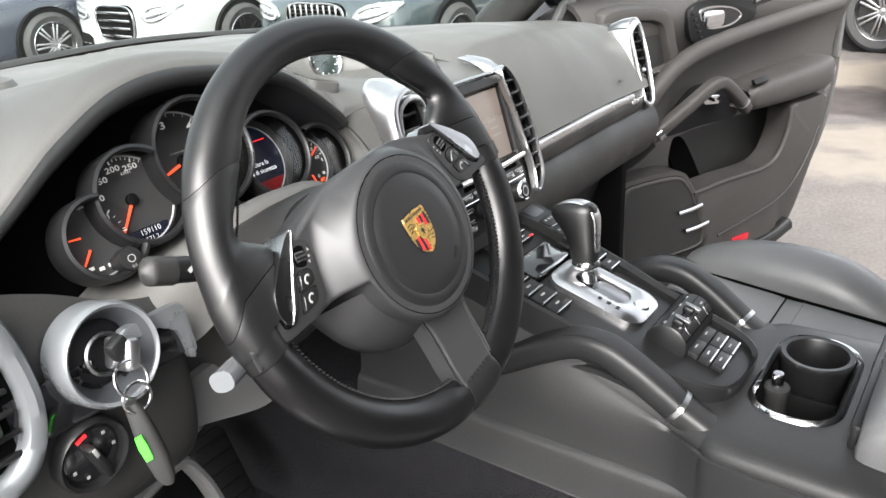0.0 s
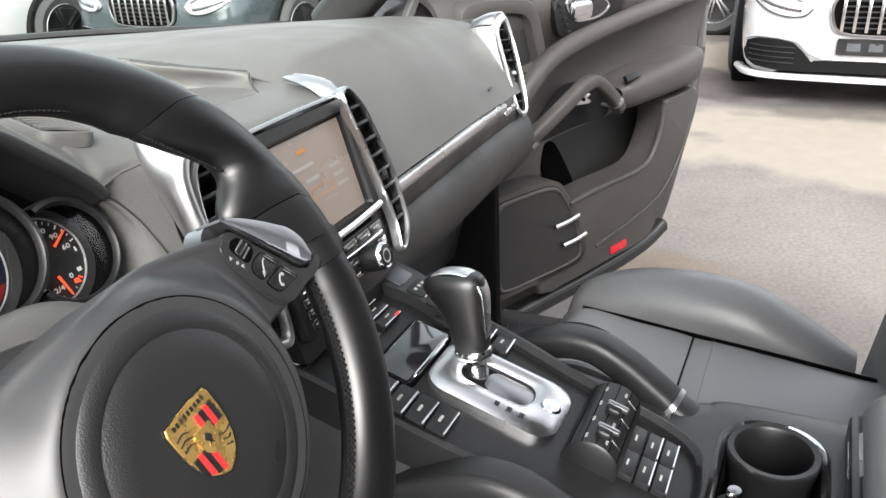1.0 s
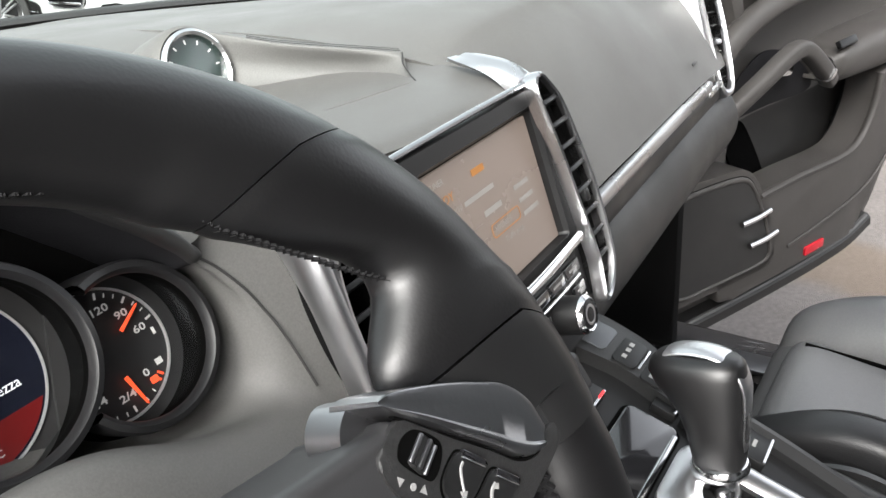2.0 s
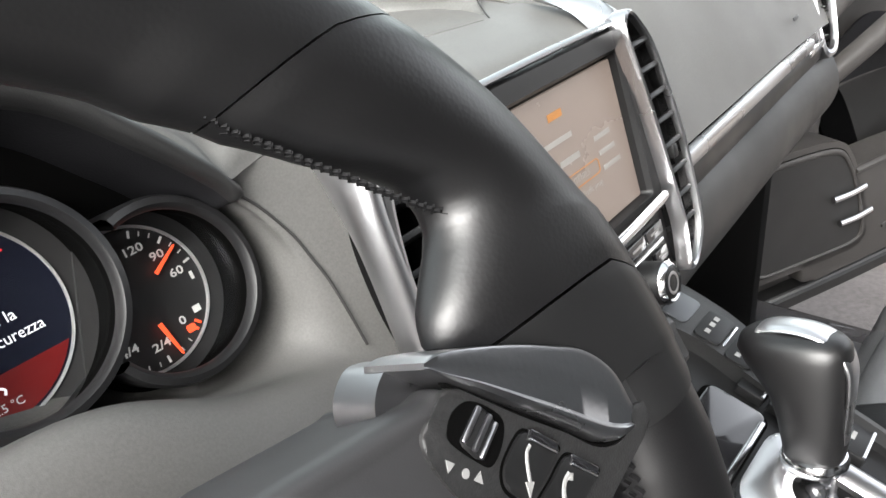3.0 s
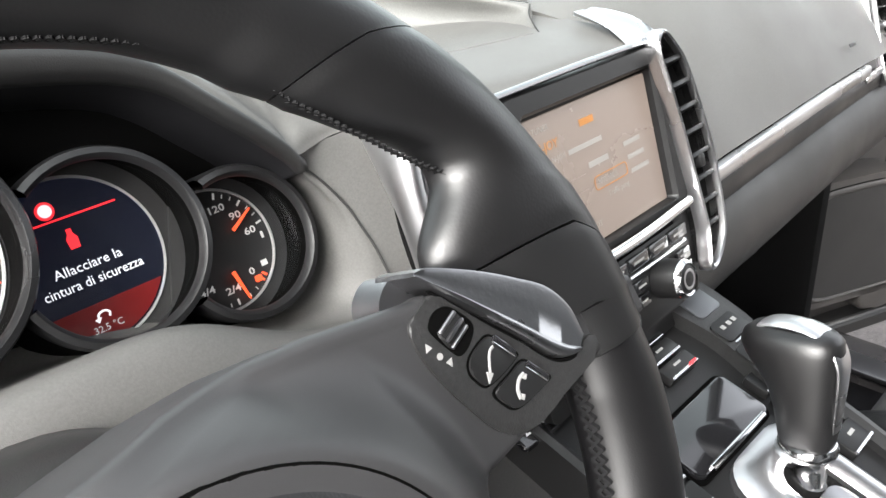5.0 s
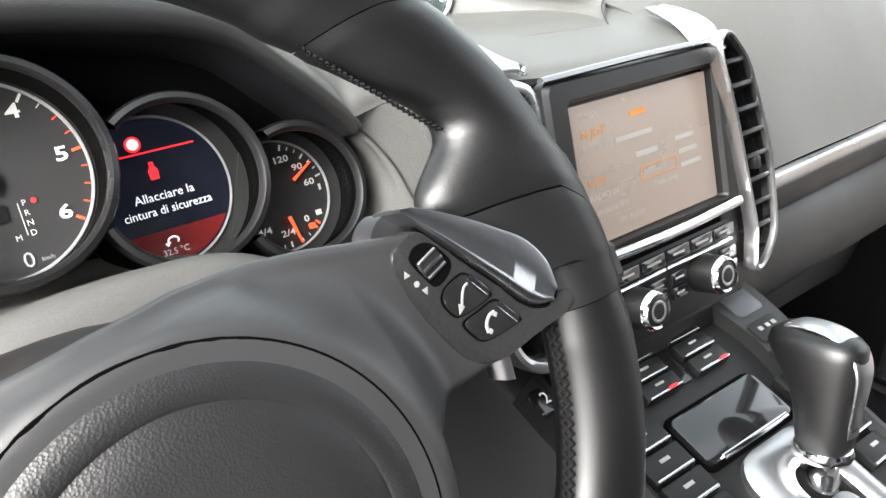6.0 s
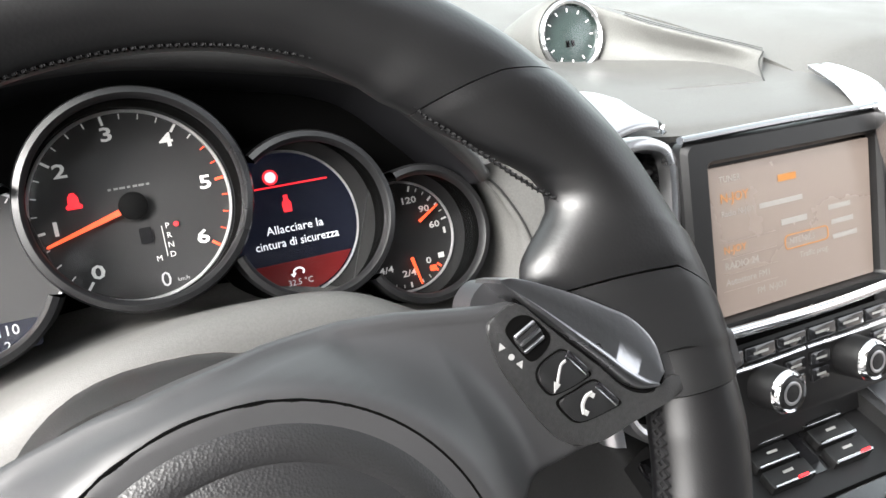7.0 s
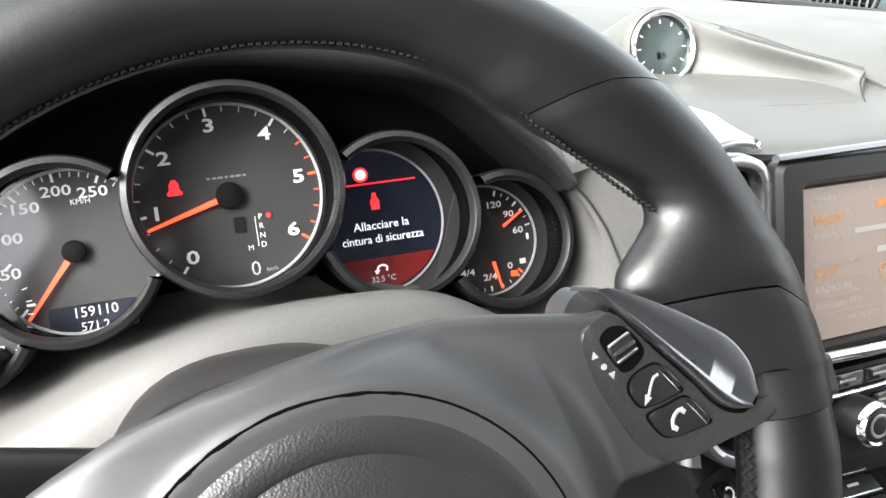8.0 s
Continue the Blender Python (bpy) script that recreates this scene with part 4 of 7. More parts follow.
def needle(face, cx, cy, a, r0, r1, wide=0.0017):
    bm = slab([(r0, -wide * .7), (r1, -wide * .35), (r1 + .0008, 0), (r1, wide * .35), (r0, wide * .7)], 0.0009, z0=FACE + .0028)
    return part("needle", bm, M_NEEDLE, face, "lit red needle", m=SEAT[0] @ pose(cx, cy, 0, 0, 0, a), smooth=False)


def hub_cap(face, cx, cy, r):
    part("needle_hub", lathe([(r, FACE + .001), (r, FACE + .0038), (r * .8, FACE + .0046), (.0003, FACE + .0046)], 28), M_MATTE, face, m=SEAT[0] @ pose(cx, cy, 0))


def instrument_cluster():
    c = thing("instrument_cluster", "five-dial instrument cluster with lit red needles", "instrument cluster", COLUMN @ Vector((0, 0.1, FACE)))
    on = lambda x, y, z=FACE + .0006, rz=0: SEAT[0] @ pose(x, y, z, 0, 0, rz)
    # rev counter
    X, Y = 0.0050, 0.116
    f = gauge(c, "satin grey bezel of the large rev counter", X, Y, 0.0540, 0.0487, -0.160, wide=.0510, shift=(.0025, .0010))
    for n in range(7):
        a = 232.5 - 44.8 * n
        lettering(str(n), 0.0098, M_DIALPRINT, f, on(X + .0378 * math.cos(radians(a)), Y + .0378 * math.sin(radians(a))), "numeral", wide=1.4, bold=.02)
    ticks(f, X, Y, 0.0452, [232.5 - 44.8 * n for n in range(5)], 0.0046, 0.0013)
    ticks(f, X, Y, 0.0460, [232.5 - 44.8 * n / 4 for n in range(18) if n % 4], 0.0028, 0.0006)
    ticks(f, X, Y, 0.0460, [232.5 - 44.8 * n / 4 for n in range(18, 25) if n % 4], 0.0028, 0.0006, M_NEEDLE)
    ticks(f, X, Y, 0.0452, [232.5 - 44.8 * n for n in (5, 6)], 0.0044, 0.0014, M_NEEDLE)
    needle(f, X, Y, 197, 0.006, 0.0445, 0.0021)
    hub_cap(f, X, Y, 0.0072)
    for k in range(7):
        part("caption_bar", rbox(0.0016 + .0006 * (k % 3), 0.0011, 0.0003, 0), M_GREYPRINT, f, m=on(X - .0095 + .0031 * k, Y + .0100))
    part("belt_lamp", slab([(-.0034, -.0040), (.0034, -.0040), (.0040, -.0026), (.0026, -.0014), (.0024, .0018), (.0010, .0040), (-.0010, .0040), (-.0024, .0018), (-.0026, -.0014), (-.0040, -.0026)], 0.0004), M_REDLED, f, "lit red warning symbol", m=on(X - .0270, Y + .0075), smooth=False)
    for k, ch in enumerate("PRND"):
        lettering(ch, 0.0042, M_DIALPRINT, f, on(X + .0140, Y - .0130 - k * .0050), "gear_letter")
    part("gear_line", rbox(0.0004, 0.016, 0.0003, 0), M_DIALPRINT, f, m=on(X + .0112, Y - .0205))
    part("gear_lamp", slab(circle(0.0013, 14), 0.0004), M_REDLED, f, m=on(X + .0185, Y - .0128), smooth=False)
    lettering("M", 0.0040, M_DIALPRINT, f, on(X + .0070, Y - .0290), "gear_letter")
    part("small_window", slab(rounded(0.0062, 0.0085, 0.0006, 2), 0.0003), M_BINN, f, m=on(X + .003, Y - .0160), smooth=False)
    lettering("0", 0.0110, M_LCD_DIM, f, on(X + .0080, Y - .0405), "speed_digit")
    lettering("km/h", 0.0030, M_LCD_DIM, f, on(X + .0165, Y - .0415), "speed_unit")
    # speedometer
    SEAT[0] = COLUMN @ pose(0, 0, 0.018)
    X, Y = -0.0710, 0.098
    f = gauge(c, "satin grey bezel of the speedometer", X, Y, 0.0445, 0.0397, -0.170, (52, 335), wide=.0425, shift=(-.002, 0))
    for v in range(0, 300, 50):
        a = 225 - 31.8 * v / 50
        if v:
            lettering(str(v), 0.0072, M_DIALPRINT, f, on(X + .0298 * math.cos(radians(a)), Y + .0298 * math.sin(radians(a))), "numeral", wide=1.3, bold=.015)
    ticks(f, X, Y, 0.0365, [225 - 31.8 * n for n in range(6)], 0.0042, 0.0012)
    ticks(f, X, Y, 0.0372, [225 - 31.8 * n / 5 for n in range(28) if n % 5], 0.0024, 0.0005)
    needle(f, X, Y, 231, 0.004, 0.0375, 0.0018)
    hub_cap(f, X, Y, 0.0055)
    lettering("KM/H", 0.0038, M_DIALPRINT, f, on(X + .006, Y + .0235), "unit")
    part("odometer_window", slab(rounded(0.040, 0.0135, 0.002, 4), 0.0003), M_LCDFACE, f, m=on(X + .004, Y - .0325, FACE + .0004), smooth=False)
    lettering("159110", 0.0070, M_LCD_DIM, f, on(X + .005, Y - .0298, FACE + .001), "odometer")
    lettering("571.2", 0.0060, M_LCD_DIM, f, on(X + .004, Y - .0368, FACE + .001), "trip_meter")
    part("lamp_dot", slab(circle(0.0014, 12), 0.0004), M_GREYPRINT, f, m=on(X + .034, Y - .008), smooth=False)
    # round information display
    SEAT[0] = COLUMN @ pose(0, 0, -.003)
    X, Y = 0.0840, 0.0920
    f = gauge(c, "satin grey bezel of the round display", X, Y, 0.0455, 0, -0.164, (198, 486), wide=.0470, shift=(.0045, .0010))
    sx, sy, sr = 0.0805, 0.0915, 0.0403
    part("dial_ring", lathe([(sr - .0008, FACE), (sr - .0006, FACE + .0011), (sr + .0005, FACE + .0011), (sr + .0008, FACE)], 72, 198, 486), M_RING, f, "thin silver display ring", m=SEAT[0] @ pose(sx, sy, 0))
    d = part("display", slab(circle(sr - .0008, 64, a0=192, a1=492, closed=False), 0.0006), M_LCDFACE, f, "dark round colour display", m=on(sx, sy, FACE + .0002), smooth=False)
    dz = FACE + .0012

    def bar(name, w, h, x, y, mat, rz=0):
        part(name, rbox(w, h, 0.0003, 0), mat, d, m=on(sx + x, sy + y, dz, rz), smooth=False)
    bar("red_line", 0.050, 0.0008, 0.002, 0.0215, M_REDLED)
    band = [(sr * .955 * math.cos(a), sr * .955 * math.sin(a)) for a in np.linspace(radians(212), radians(328), 24)]
    part("red_band", slab(band, 0.0002), M_REDBAND, d, "red band at the foot of the display", m=on(sx, sy, dz - .0003), smooth=False)
    part("sign_disc", slab(circle(0.0042, 24), 0.0003), M_REDLED, d, m=on(sx - .004, sy + .0268, dz), smooth=False)
    part("sign_disc", slab(circle(0.0030, 24), 0.0003), M_LCD, d, m=on(sx - .004, sy + .0268, dz + .0003), smooth=False)
    part("belt_symbol", slab([(-.0022, -.0048), (.0022, -.0048), (.0026, 0), (.0012, .0022), (.0012, .0046), (-.0012, .0046), (-.0012, .0022), (-.0026, 0)], 0.0003), M_REDLED, d, m=on(sx + .002, sy + .0115, dz), smooth=False)
    lettering("Allacciare la", 0.0066, M_LCD, d, on(sx + .004, sy - .0022, dz), "message")
    lettering("cintura di sicurezza", 0.0066, M_LCD, d, on(sx + .004, sy - .0098, dz), "message", wide=0.92)
    part("back_arrow", sweep(catmull([(-.0030, -.0014, 0), (-.0022, .0010, 0), (.0006, .0018, 0), (.0028, .0004, 0), (.0022, -.0016, 0)], 14), oval(.0005, .0003, 6)), M_LCD, d, m=on(sx + .001, sy - .0265, dz))
    part("back_arrow_tip", slab([(-.0048, -.0010), (-.0014, -.0006), (-.0034, -.0030)], 0.0003), M_LCD, d, m=on(sx + .001, sy - .0265, dz), smooth=False)
    lettering("32.5 °C", 0.0046, M_LCD_DIM, d, on(sx + .001, sy - .0325, dz), "temperature")
    # coolant and fuel gauge
    SEAT[0] = COLUMN @ pose(0, 0, -.001)
    X, Y = 0.1450, 0.0712
    f = gauge(c, "satin grey bezel of the fuel gauge", X, Y, 0.0390, 0, -0.168, (208, 469), wide=.0385, shift=(.0035, .0005))
    gx, gy, gr = 0.1436, 0.0713, 0.0319
    part("dial_ring", lathe([(gr - .0007, FACE), (gr - .0005, FACE + .0011), (gr + .0005, FACE + .0011), (gr + .0007, FACE)], 64, 208, 469), M_RING, f, "thin silver dial ring", m=SEAT[0] @ pose(gx, gy, 0))
    for t, a in (("120", 68), ("90", 39), ("60", 9), ("0", -51), ("2/4", -89), ("4/4", -127)):
        lettering(t, 0.0052, M_DIALPRINT, f, on(gx + .0215 * math.cos(radians(a)), gy + .0215 * math.sin(radians(a))), "numeral", wide=1.3, bold=.015)
    ticks(f, gx, gy, 0.0283, [-89, -127, 12, 42, 70], 0.0032, 0.0010)
    ticks(f, gx, gy, 0.0287, [-98, -108, -118, -74, -64, 22, 32, 52, 61], 0.0020, 0.0005)
    ticks(f, gx, gy, 0.0283, [-46, -52], 0.0032, 0.0011, M_NEEDLE)
    needle(f, gx, gy, 31, 0.0135, 0.0280, 0.0012)
    needle(f, gx, gy, -78, 0.0130, 0.0290, 0.0014)
    part("fuel_lamp", slab(rounded(0.0042, 0.0034, 0.0008, 3), 0.0004), M_NEEDLE, f, "lit low-fuel lamp", m=on(gx + .0155, gy - .0215), smooth=False)
    part("fuel_mark", rbox(0.0036, 0.0030, 0.0004, 0), M_DIALPRINT, f, m=on(gx + .0218, gy - .0150))
    part("coolant_mark", rbox(0.0014, 0.0036, 0.0004, 0), M_DIALPRINT, f, m=on(gx + .0268, gy - .0010))
    # oil gauge
    SEAT[0] = COLUMN @ pose(0, 0, 0.026)
    X, Y = -0.1215, 0.0760
    f = gauge(c, "satin grey bezel of the oil gauge", X, Y, 0.0368, 0.0300, -0.172, (77, 330), wide=.0330)
    ticks(f, X, Y, 0.0290, [232 - 12 * n for n in range(24)], 0.0024, 0.0005)
    ticks(f, X, Y, 0.0295, [232, 184, 140, 40, 0, -40], 0.0036, 0.0011)
    for a in (240, 262, 284, 306):
        part("numeral_bar", rbox(0.0046, 0.0030, 0.0003, 0), M_DIALPRINT, f, m=on(X + .0225 * math.cos(radians(a)), Y + .0225 * math.sin(radians(a))))
    needle(f, X - .004, Y - .002, 228, 0.004, 0.0215, 0.0014)
    needle(f, X - .004, Y + .006, 175, 0.006, 0.0215, 0.0012)
    # black well behind the dials, and the hood's lining
    arch = [(-.250, .060), (-.225, .116), (-.18, .160), (-.115, .188), (-.01, .200), (.080, .184), (.132, .160), (.166, .128), (.186, .092), (.188, .045), (.10, .035), (0, .045), (-.10, .035), (-.2, .025)]
    part("well_back", slab(outline_between(arch, 80), 0.004, z0=FACE - 0.010), M_VOID, c, m=COLUMN.copy())
    # the hood's rolled grey edge, and the black lining from it straight back to the dials
    inv = COLUMN.inverted()
    lip = [(inv @ Vector(q), min(1, 1.3 - abs(q[0] + .03) / .32)) for q in HOOD_NOSE]
    end = lip[-1][0]
    lip += [(end + Vector((.0035, -.004, -.001)), .35), (end + Vector((.0045, -.008, -.003)), .05)]
    rows = [[(x, y + dy * k, z + dz * k) for (x, y, z), k in lip] for dy, dz in ((.0045, -.012), (.0035, -.004), (.0005, .0025), (-.005, .0045), (-.0105, .002), (-.0135, -.004), (-.0140, -.010))]
    part("hood_edge", shell(rows, 40, 100, 0.0012), M_HOODEDGE, c, "rolled dark grained edge of the hood", m=COLUMN.copy(), angle=60)
    rows = []
    for u in (0, .25, .6, 1.0):
        rows.append([(x * (1 - .025 * u), y - .0138 * k, z - .0085 * k + (FACE - .009 - z) * u) for (x, y, z), k in lip])
    part("hood_lining", shell(rows, 24, 100, 0.001), M_BINN, c, "black grained lining under the hood", m=COLUMN.copy(), angle=60)
    return c


instrument_cluster()


def cluster_apron():
    a = thing("cluster_apron", "grey moulded panel round and below the instruments", "dash panel", COLUMN @ Vector((0, 0, -0.15)))
    st = [
        (-0.262, (.085, -.140), (.055, -.142), (.03, -.142), (.012, -.138), (-.005, -.134)),
        (-0.225, (.075, -.175), (.050, -.178), (.025, -.160), (.008, -.145), (-.012, -.134)),
        (-0.185, (.050, -.200), (.036, -.192), (.018, -.170), (-.005, -.146), (-.025, -.132)),
        (-0.15, (.036, -.203), (.028, -.193), (.020, -.168), (.002, -.142), (-.030, -.128)),
        (-0.10, (.056, -.203), (.046, -.192), (.036, -.166), (.020, -.134), (-.028, -.122)),
        (-0.05, (.068, -.203), (.058, -.192), (.050, -.166), (.042, -.128), (-.01, -.118)),
        (0.0, (.070, -.203), (.060, -.192), (.057, -.166), (.054, -.126), (.0, -.116)),
        (0.05, (.066, -.203), (.056, -.192), (.055, -.166), (.056, -.126), (.0, -.116)),
        (0.095, (.056, -.203), (.046, -.192), (.047, -.166), (.049, -.130), (-.01, -.118)),
    ]
    part("panel", shell([[(x, *p) for p in pr] for x, *pr in st] + [
        [(.146, .032, -.203), (.147, .026, -.192), (.148, .024, -.168), (.150, .017, -.141), (.152, -.045, -.125)],
        [(.174, .042, -.203), (.180, .032, -.191), (.192, .020, -.168), (.209, .006, -.158), (.230, -.020, -.156)],
        [(.1885, .065, -.203), (.192, .062, -.190), (.1985, .058, -.168), (.206, .053, -.160), (.2295, .038, -.1575)],
        [(.1885, .087, -.203), (.190, .0855, -.189), (.193, .083, -.168), (.1965, .080, -.160), (.225, .075, -.1555)],
        [(.177, .107, -.203), (.178, .104, -.187), (.181, .102, -.168), (.1845, .0980, -.160), (.2225, .096, -.1535)],
        [(.172, .111, -.200), (.1725, .1095, -.180), (.1745, .1075, -.165), (.179, .105, -.158), (.221, .106, -.1535)]], 120, 36, -0.004), M_DASH, a, m=COLUMN.copy(), angle=60)
    seam = [(.1790, .1025, -.1592), (.1870, .0945, -.1594), (.1940, .0850, -.1594), (.2018, .0697, -.1594), (.2057, .056, -.1592), (.2078, .0456, -.1582), (.2092, .030, -.1570), (.2102, .010, -.1558)]
    part("crease", sweep(seam, oval(.0008, .0008, 6), n=40), M_DASH_LOW, a, "fine seam in the panel", m=COLUMN.copy())
    return a


cluster_apron()


def column():
    c = thing("steering_column", "dark grey steering column shroud with stalks", "steering column", COLUMN @ Vector((0, 0, -0.1)))
    rows = []
    for z, a, b, y in ((-.034, .058, .054, -.006), (-.05, .060, .056, -.004), (-.08, .061, .056, -.006), (-.115, .064, .058, -.012), (-.15, .068, .062, -.02), (-.24, .07, .064, -.03)):
        rows.append([(x, yy + y, z) for x, yy in oval(a, b, 40, 2.5)])
    part("shroud", grid_bm(rows, close_v=True, caps=True), M_DASH_LOW, c, m=COLUMN.copy(), angle=60)
    cov = [(-.128, .975), (-.118, .957), (-.069, .940), (-.010, .922), (.02, .93), (.03, .97), (-.02, .995), (-.08, .995)]
    part("lower_cover", slab(outline_between(cov, 50), .01, .003, z0=0), M_SEAL, c, "pale grey lower column cover", m=basis((0, .165, 0), (1, 0, 0), (0, 0, 1)))
    part("stalk", sweep([(.05, .0, -.085), (.10, .006, -.082), (.145, .010, -.08)], oval(.008, .0064, 14), up=(0, 0, 1), n=14), M_SATIN, c, "black column stalk", m=COLUMN.copy())
    part("stalk", sweep([(-.05, .012, -.078), (-.10, .026, -.068), (-.134, .036, -.061)], oval(.0100, .0085, 16, 2.6), n=14), M_SATIN, c, "black column stalk", m=COLUMN.copy())
    se = part("stalk_end", sweep([(-.133, .0355, -.0612), (-.146, .040, -.058), (-.158, .044, -.055)], oval(.0108, .0092, 18, 2.4), n=12, scale=lambda t: (1.0 if t < .7 else 1.0 - 2.2 * (t - .7) ** 1.5 * 2.4, 1.0 if t < .7 else 1.0 - 2.2 * (t - .7) ** 1.5 * 2.4)), M_DASH_LOW, c, "grey stalk end", m=COLUMN.copy())
    part("stalk_mark", rbox(.006, .003, .0006, 0), M_WHITE, se, m=COLUMN @ pose(-.122, .031, -.0535, -10, 10, 20))
    lv = [(-.045, -.020, -.06), (-.085, -.028, -.045), (-.125, -.034, -.02), (-.152, -.036, 0.0)]
    part("lever", sweep(lv, oval(.0075, .006, 12), n=16), M_SATIN, c, "black lower lever", m=COLUMN.copy())
    part("lever_end", sweep([(-.155, -.0365, .002), (-.166, -.037, .008), (-.176, -.0375, .013)], oval(.0072, .0085, 14, 2.6), n=8), M_SILVER, c, "grey lever end", m=COLUMN.copy())
    kn = COLUMN @ Matrix.Translation((-.112, .053, -.155)) @ pose(0, 0, 0, 0, -6, 0)
    k = part("trip_knob", lathe([(.0066, -.022), (.0070, -.002), (.0100, 0), (.0102, .010), (.0092, .0130), (.0003, .0135)], 30), M_SATIN, c, "ribbed black trip knob with a white symbol", m=kn)
    part("mark", lathe([(.0026, .0137), (.0033, .0137), (.0033, .0140), (.0026, .0140)], 24), M_WHITE, k, m=kn)
    lettering("0.0", 0.0036, M_WHITE, k, kn @ pose(0, -.0066, .0138), "mark")
    return c


column()


# ---- centre stack: screen, keys and knobs ----
def centre_stack():
    s = thing("infotainment_unit", "dashboard screen with chrome-lined keys and two knobs", "car radio", STACK.translation)
    on = lambda x, y, z=0.0, rz=0: STACK @ pose(x, y, z, 0, 0, rz)
    part("bezel", ring_slab(rounded(0.176, 0.112, 0.006, 6, 0, 0.004), rounded(0.140, 0.092, 0.003, 6, .001, -.001), 0.010, z0=-0.008), M_SATIN, s, "satin dark bezel round the screen", m=STACK.copy())
    part("body", slab(rounded(0.180, 0.200, 0.006, 6, 0, -0.040), 0.035, z0=-0.048), M_SATIN, s, m=STACK.copy())
    part("lower_face", slab(rounded(0.172, 0.070, 0.004, 6, 0, -0.086), 0.011, 0.002, z0=-0.013), M_SATIN, s, "dark key panel", m=STACK.copy())
    part("top_strip", sweep([(-.088, .0615, 0.0), (0, .0625, 0.001), (.088, .0615, 0.0)], oval(.0022, .0030, 10), up=(0, 0, 1), n=12), M_ALU_DK, s, "silver strip over the screen", m=STACK.copy())
    scr = part("screen", slab(rounded(0.1370, 0.0880, 0.001, 3, .001, -.002), 0.003), M_SCREEN, s, "lit warm grey radio menu screen", m=on(0, 0, -0.008), smooth=False)
    z = -0.0046
    for txt, size, x, y, mt in (("TUNER", .0052, -.058, .0345, M_SCRTEXT), ("N-JOY", .0080, -.058, .0235, M_ORANGE), ("Radio N-JOY", .0050, -.058, .0145, M_SCRTEXT), ("N-JOY", .0064, -.058, -.0070, M_ORANGE),
                               ("RADIO 24", .0062, -.058, -.0165, M_SCRTEXT), ("Autostore FM1", .0058, -.058, -.0262, M_SCRTEXT), ("FM  N-JOY", .0054, -.034, -.0360, M_SCRTEXT), ("NTL102.5", .0054, -.005, -.0115, M_SCRTEXT), ("Traffic prog.", .0052, .003, -.0215, M_SCRTEXT)):
        lettering(txt, size, mt, scr, on(x, y, z), "menu_text", "LEFT")
    for x, y, w, h in ((-.010, .0145, .036, .003), (0, .0015, .022, .0036), (.040, .0035, .020, .003), (.042, -.006, .020, .003), (.044, -.0155, .022, .003)):
        part("text_bar", rbox(w, h, 0.0002, 0), M_SCRTEXT, scr, m=on(x, y, z))
    part("text_bar", rbox(0.015, 0.0042, 0.0002, 0), M_ORANGE, scr, m=on(-.004, .0285, z))
    part("selected_row", ring_slab(rounded(.038, .0092, .003, 4, .010, -.0115), rounded(.0364, .0078, .0024, 4, .010, -.0115), 0.0002), M_ORANGE, scr, m=on(0, 0, z))
    for y in (-.0022, -.0118, -.0214, -.0312):
        part("row_line", rbox(0.044, 0.0005, 0.0002, 0), M_SCREENBAR, scr, m=on(-.038, y, z))
    # chrome bar and disc slot
    part("chrome_bar", sweep([(-.079, -.0520, .006), (0, -.0528, .009), (.079, -.0520, .006)], oval(.0036, .0030, 10), up=(0, 0, 1), n=12), M_CHROME, s, "polished bar under the screen", m=STACK.copy())
    part("disc_slot", rbox(0.132, 0.0065, 0.004, 0.0008), M_VOID, s, m=on(0, -.0610, -.003))
    part("eject_key", slab(rounded(0.012, 0.0065, 0.001, 3), 0.002, 0.0005), M_SATIN, s, m=on(.070, -.0605, -.002))
    for k in range(6):
        x = -.066 + k * .0262
        kk = part("key", slab(rounded(0.0245, 0.0088, 0.0012, 3), 0.0028, 0.0007), M_GLOSS, s, "black radio key", m=on(x, -.0712, -.0022))
        part("key_print", rbox(0.012 if k % 2 else 0.014, 0.0016, 0.0002, 0), M_GREYPRINT, kk, m=on(x, -.0712, .0008))
    for x in (-.038, .038):
        part("chrome_line", sweep([(x - .040, -.0782, .0008), (x, -.0786, .0012), (x + .034, -.0782, .0008)], oval(.0014, .0013, 8), up=(0, 0, 1), n=8), M_CHROME, s, m=STACK.copy())
    for k, x in enumerate((-.037, .037)):
        kn = part("knob", lathe([(.0003, .0195), (.0085, .0195), (.0095, .0190), (.0102, .0178), (.0125, .0170), (.0134, .0155), (.0138, -.002)], 44), M_SATIN, s, "dark knob with a chrome edge", m=on(x, -.0935, 0))
        part("knob_ring", lathe([(.0100, .0188), (.0112, .0196), (.0126, .0180), (.0136, .0160), (.0130, .0150)], 44), M_CHROME, kn, "chrome knob edge", m=on(x, -.0935, 0))
        part("knob_inlay", lathe([(.0052, .0197), (.0062, .0200), (.0072, .0197)], 30), M_ALU, kn, m=on(x, -.0935, 0))
    for x, y, w in ((-.070, -.0880, .020), (-.070, -.0985, .018), (-.0115, -.0880, .017), (-.010, -.0985, .012), (.0105, -.0880, .017), (.010, -.0985, .015), (.068, -.0880, .018), (.068, -.0985, .018), (-.070, -.1085, .016), (.068, -.1085, .016)):
        kk = part("key", slab(rounded(w, 0.0085, 0.0012, 3), 0.0028, 0.0007), M_GLOSS, s, "black radio key", m=on(x, y, -.0022))
        part("key_print", rbox(w * .55, 0.0014, 0.0002, 0), M_GREYPRINT, kk, m=on(x, y, .0008))
    return s


centre_stack()


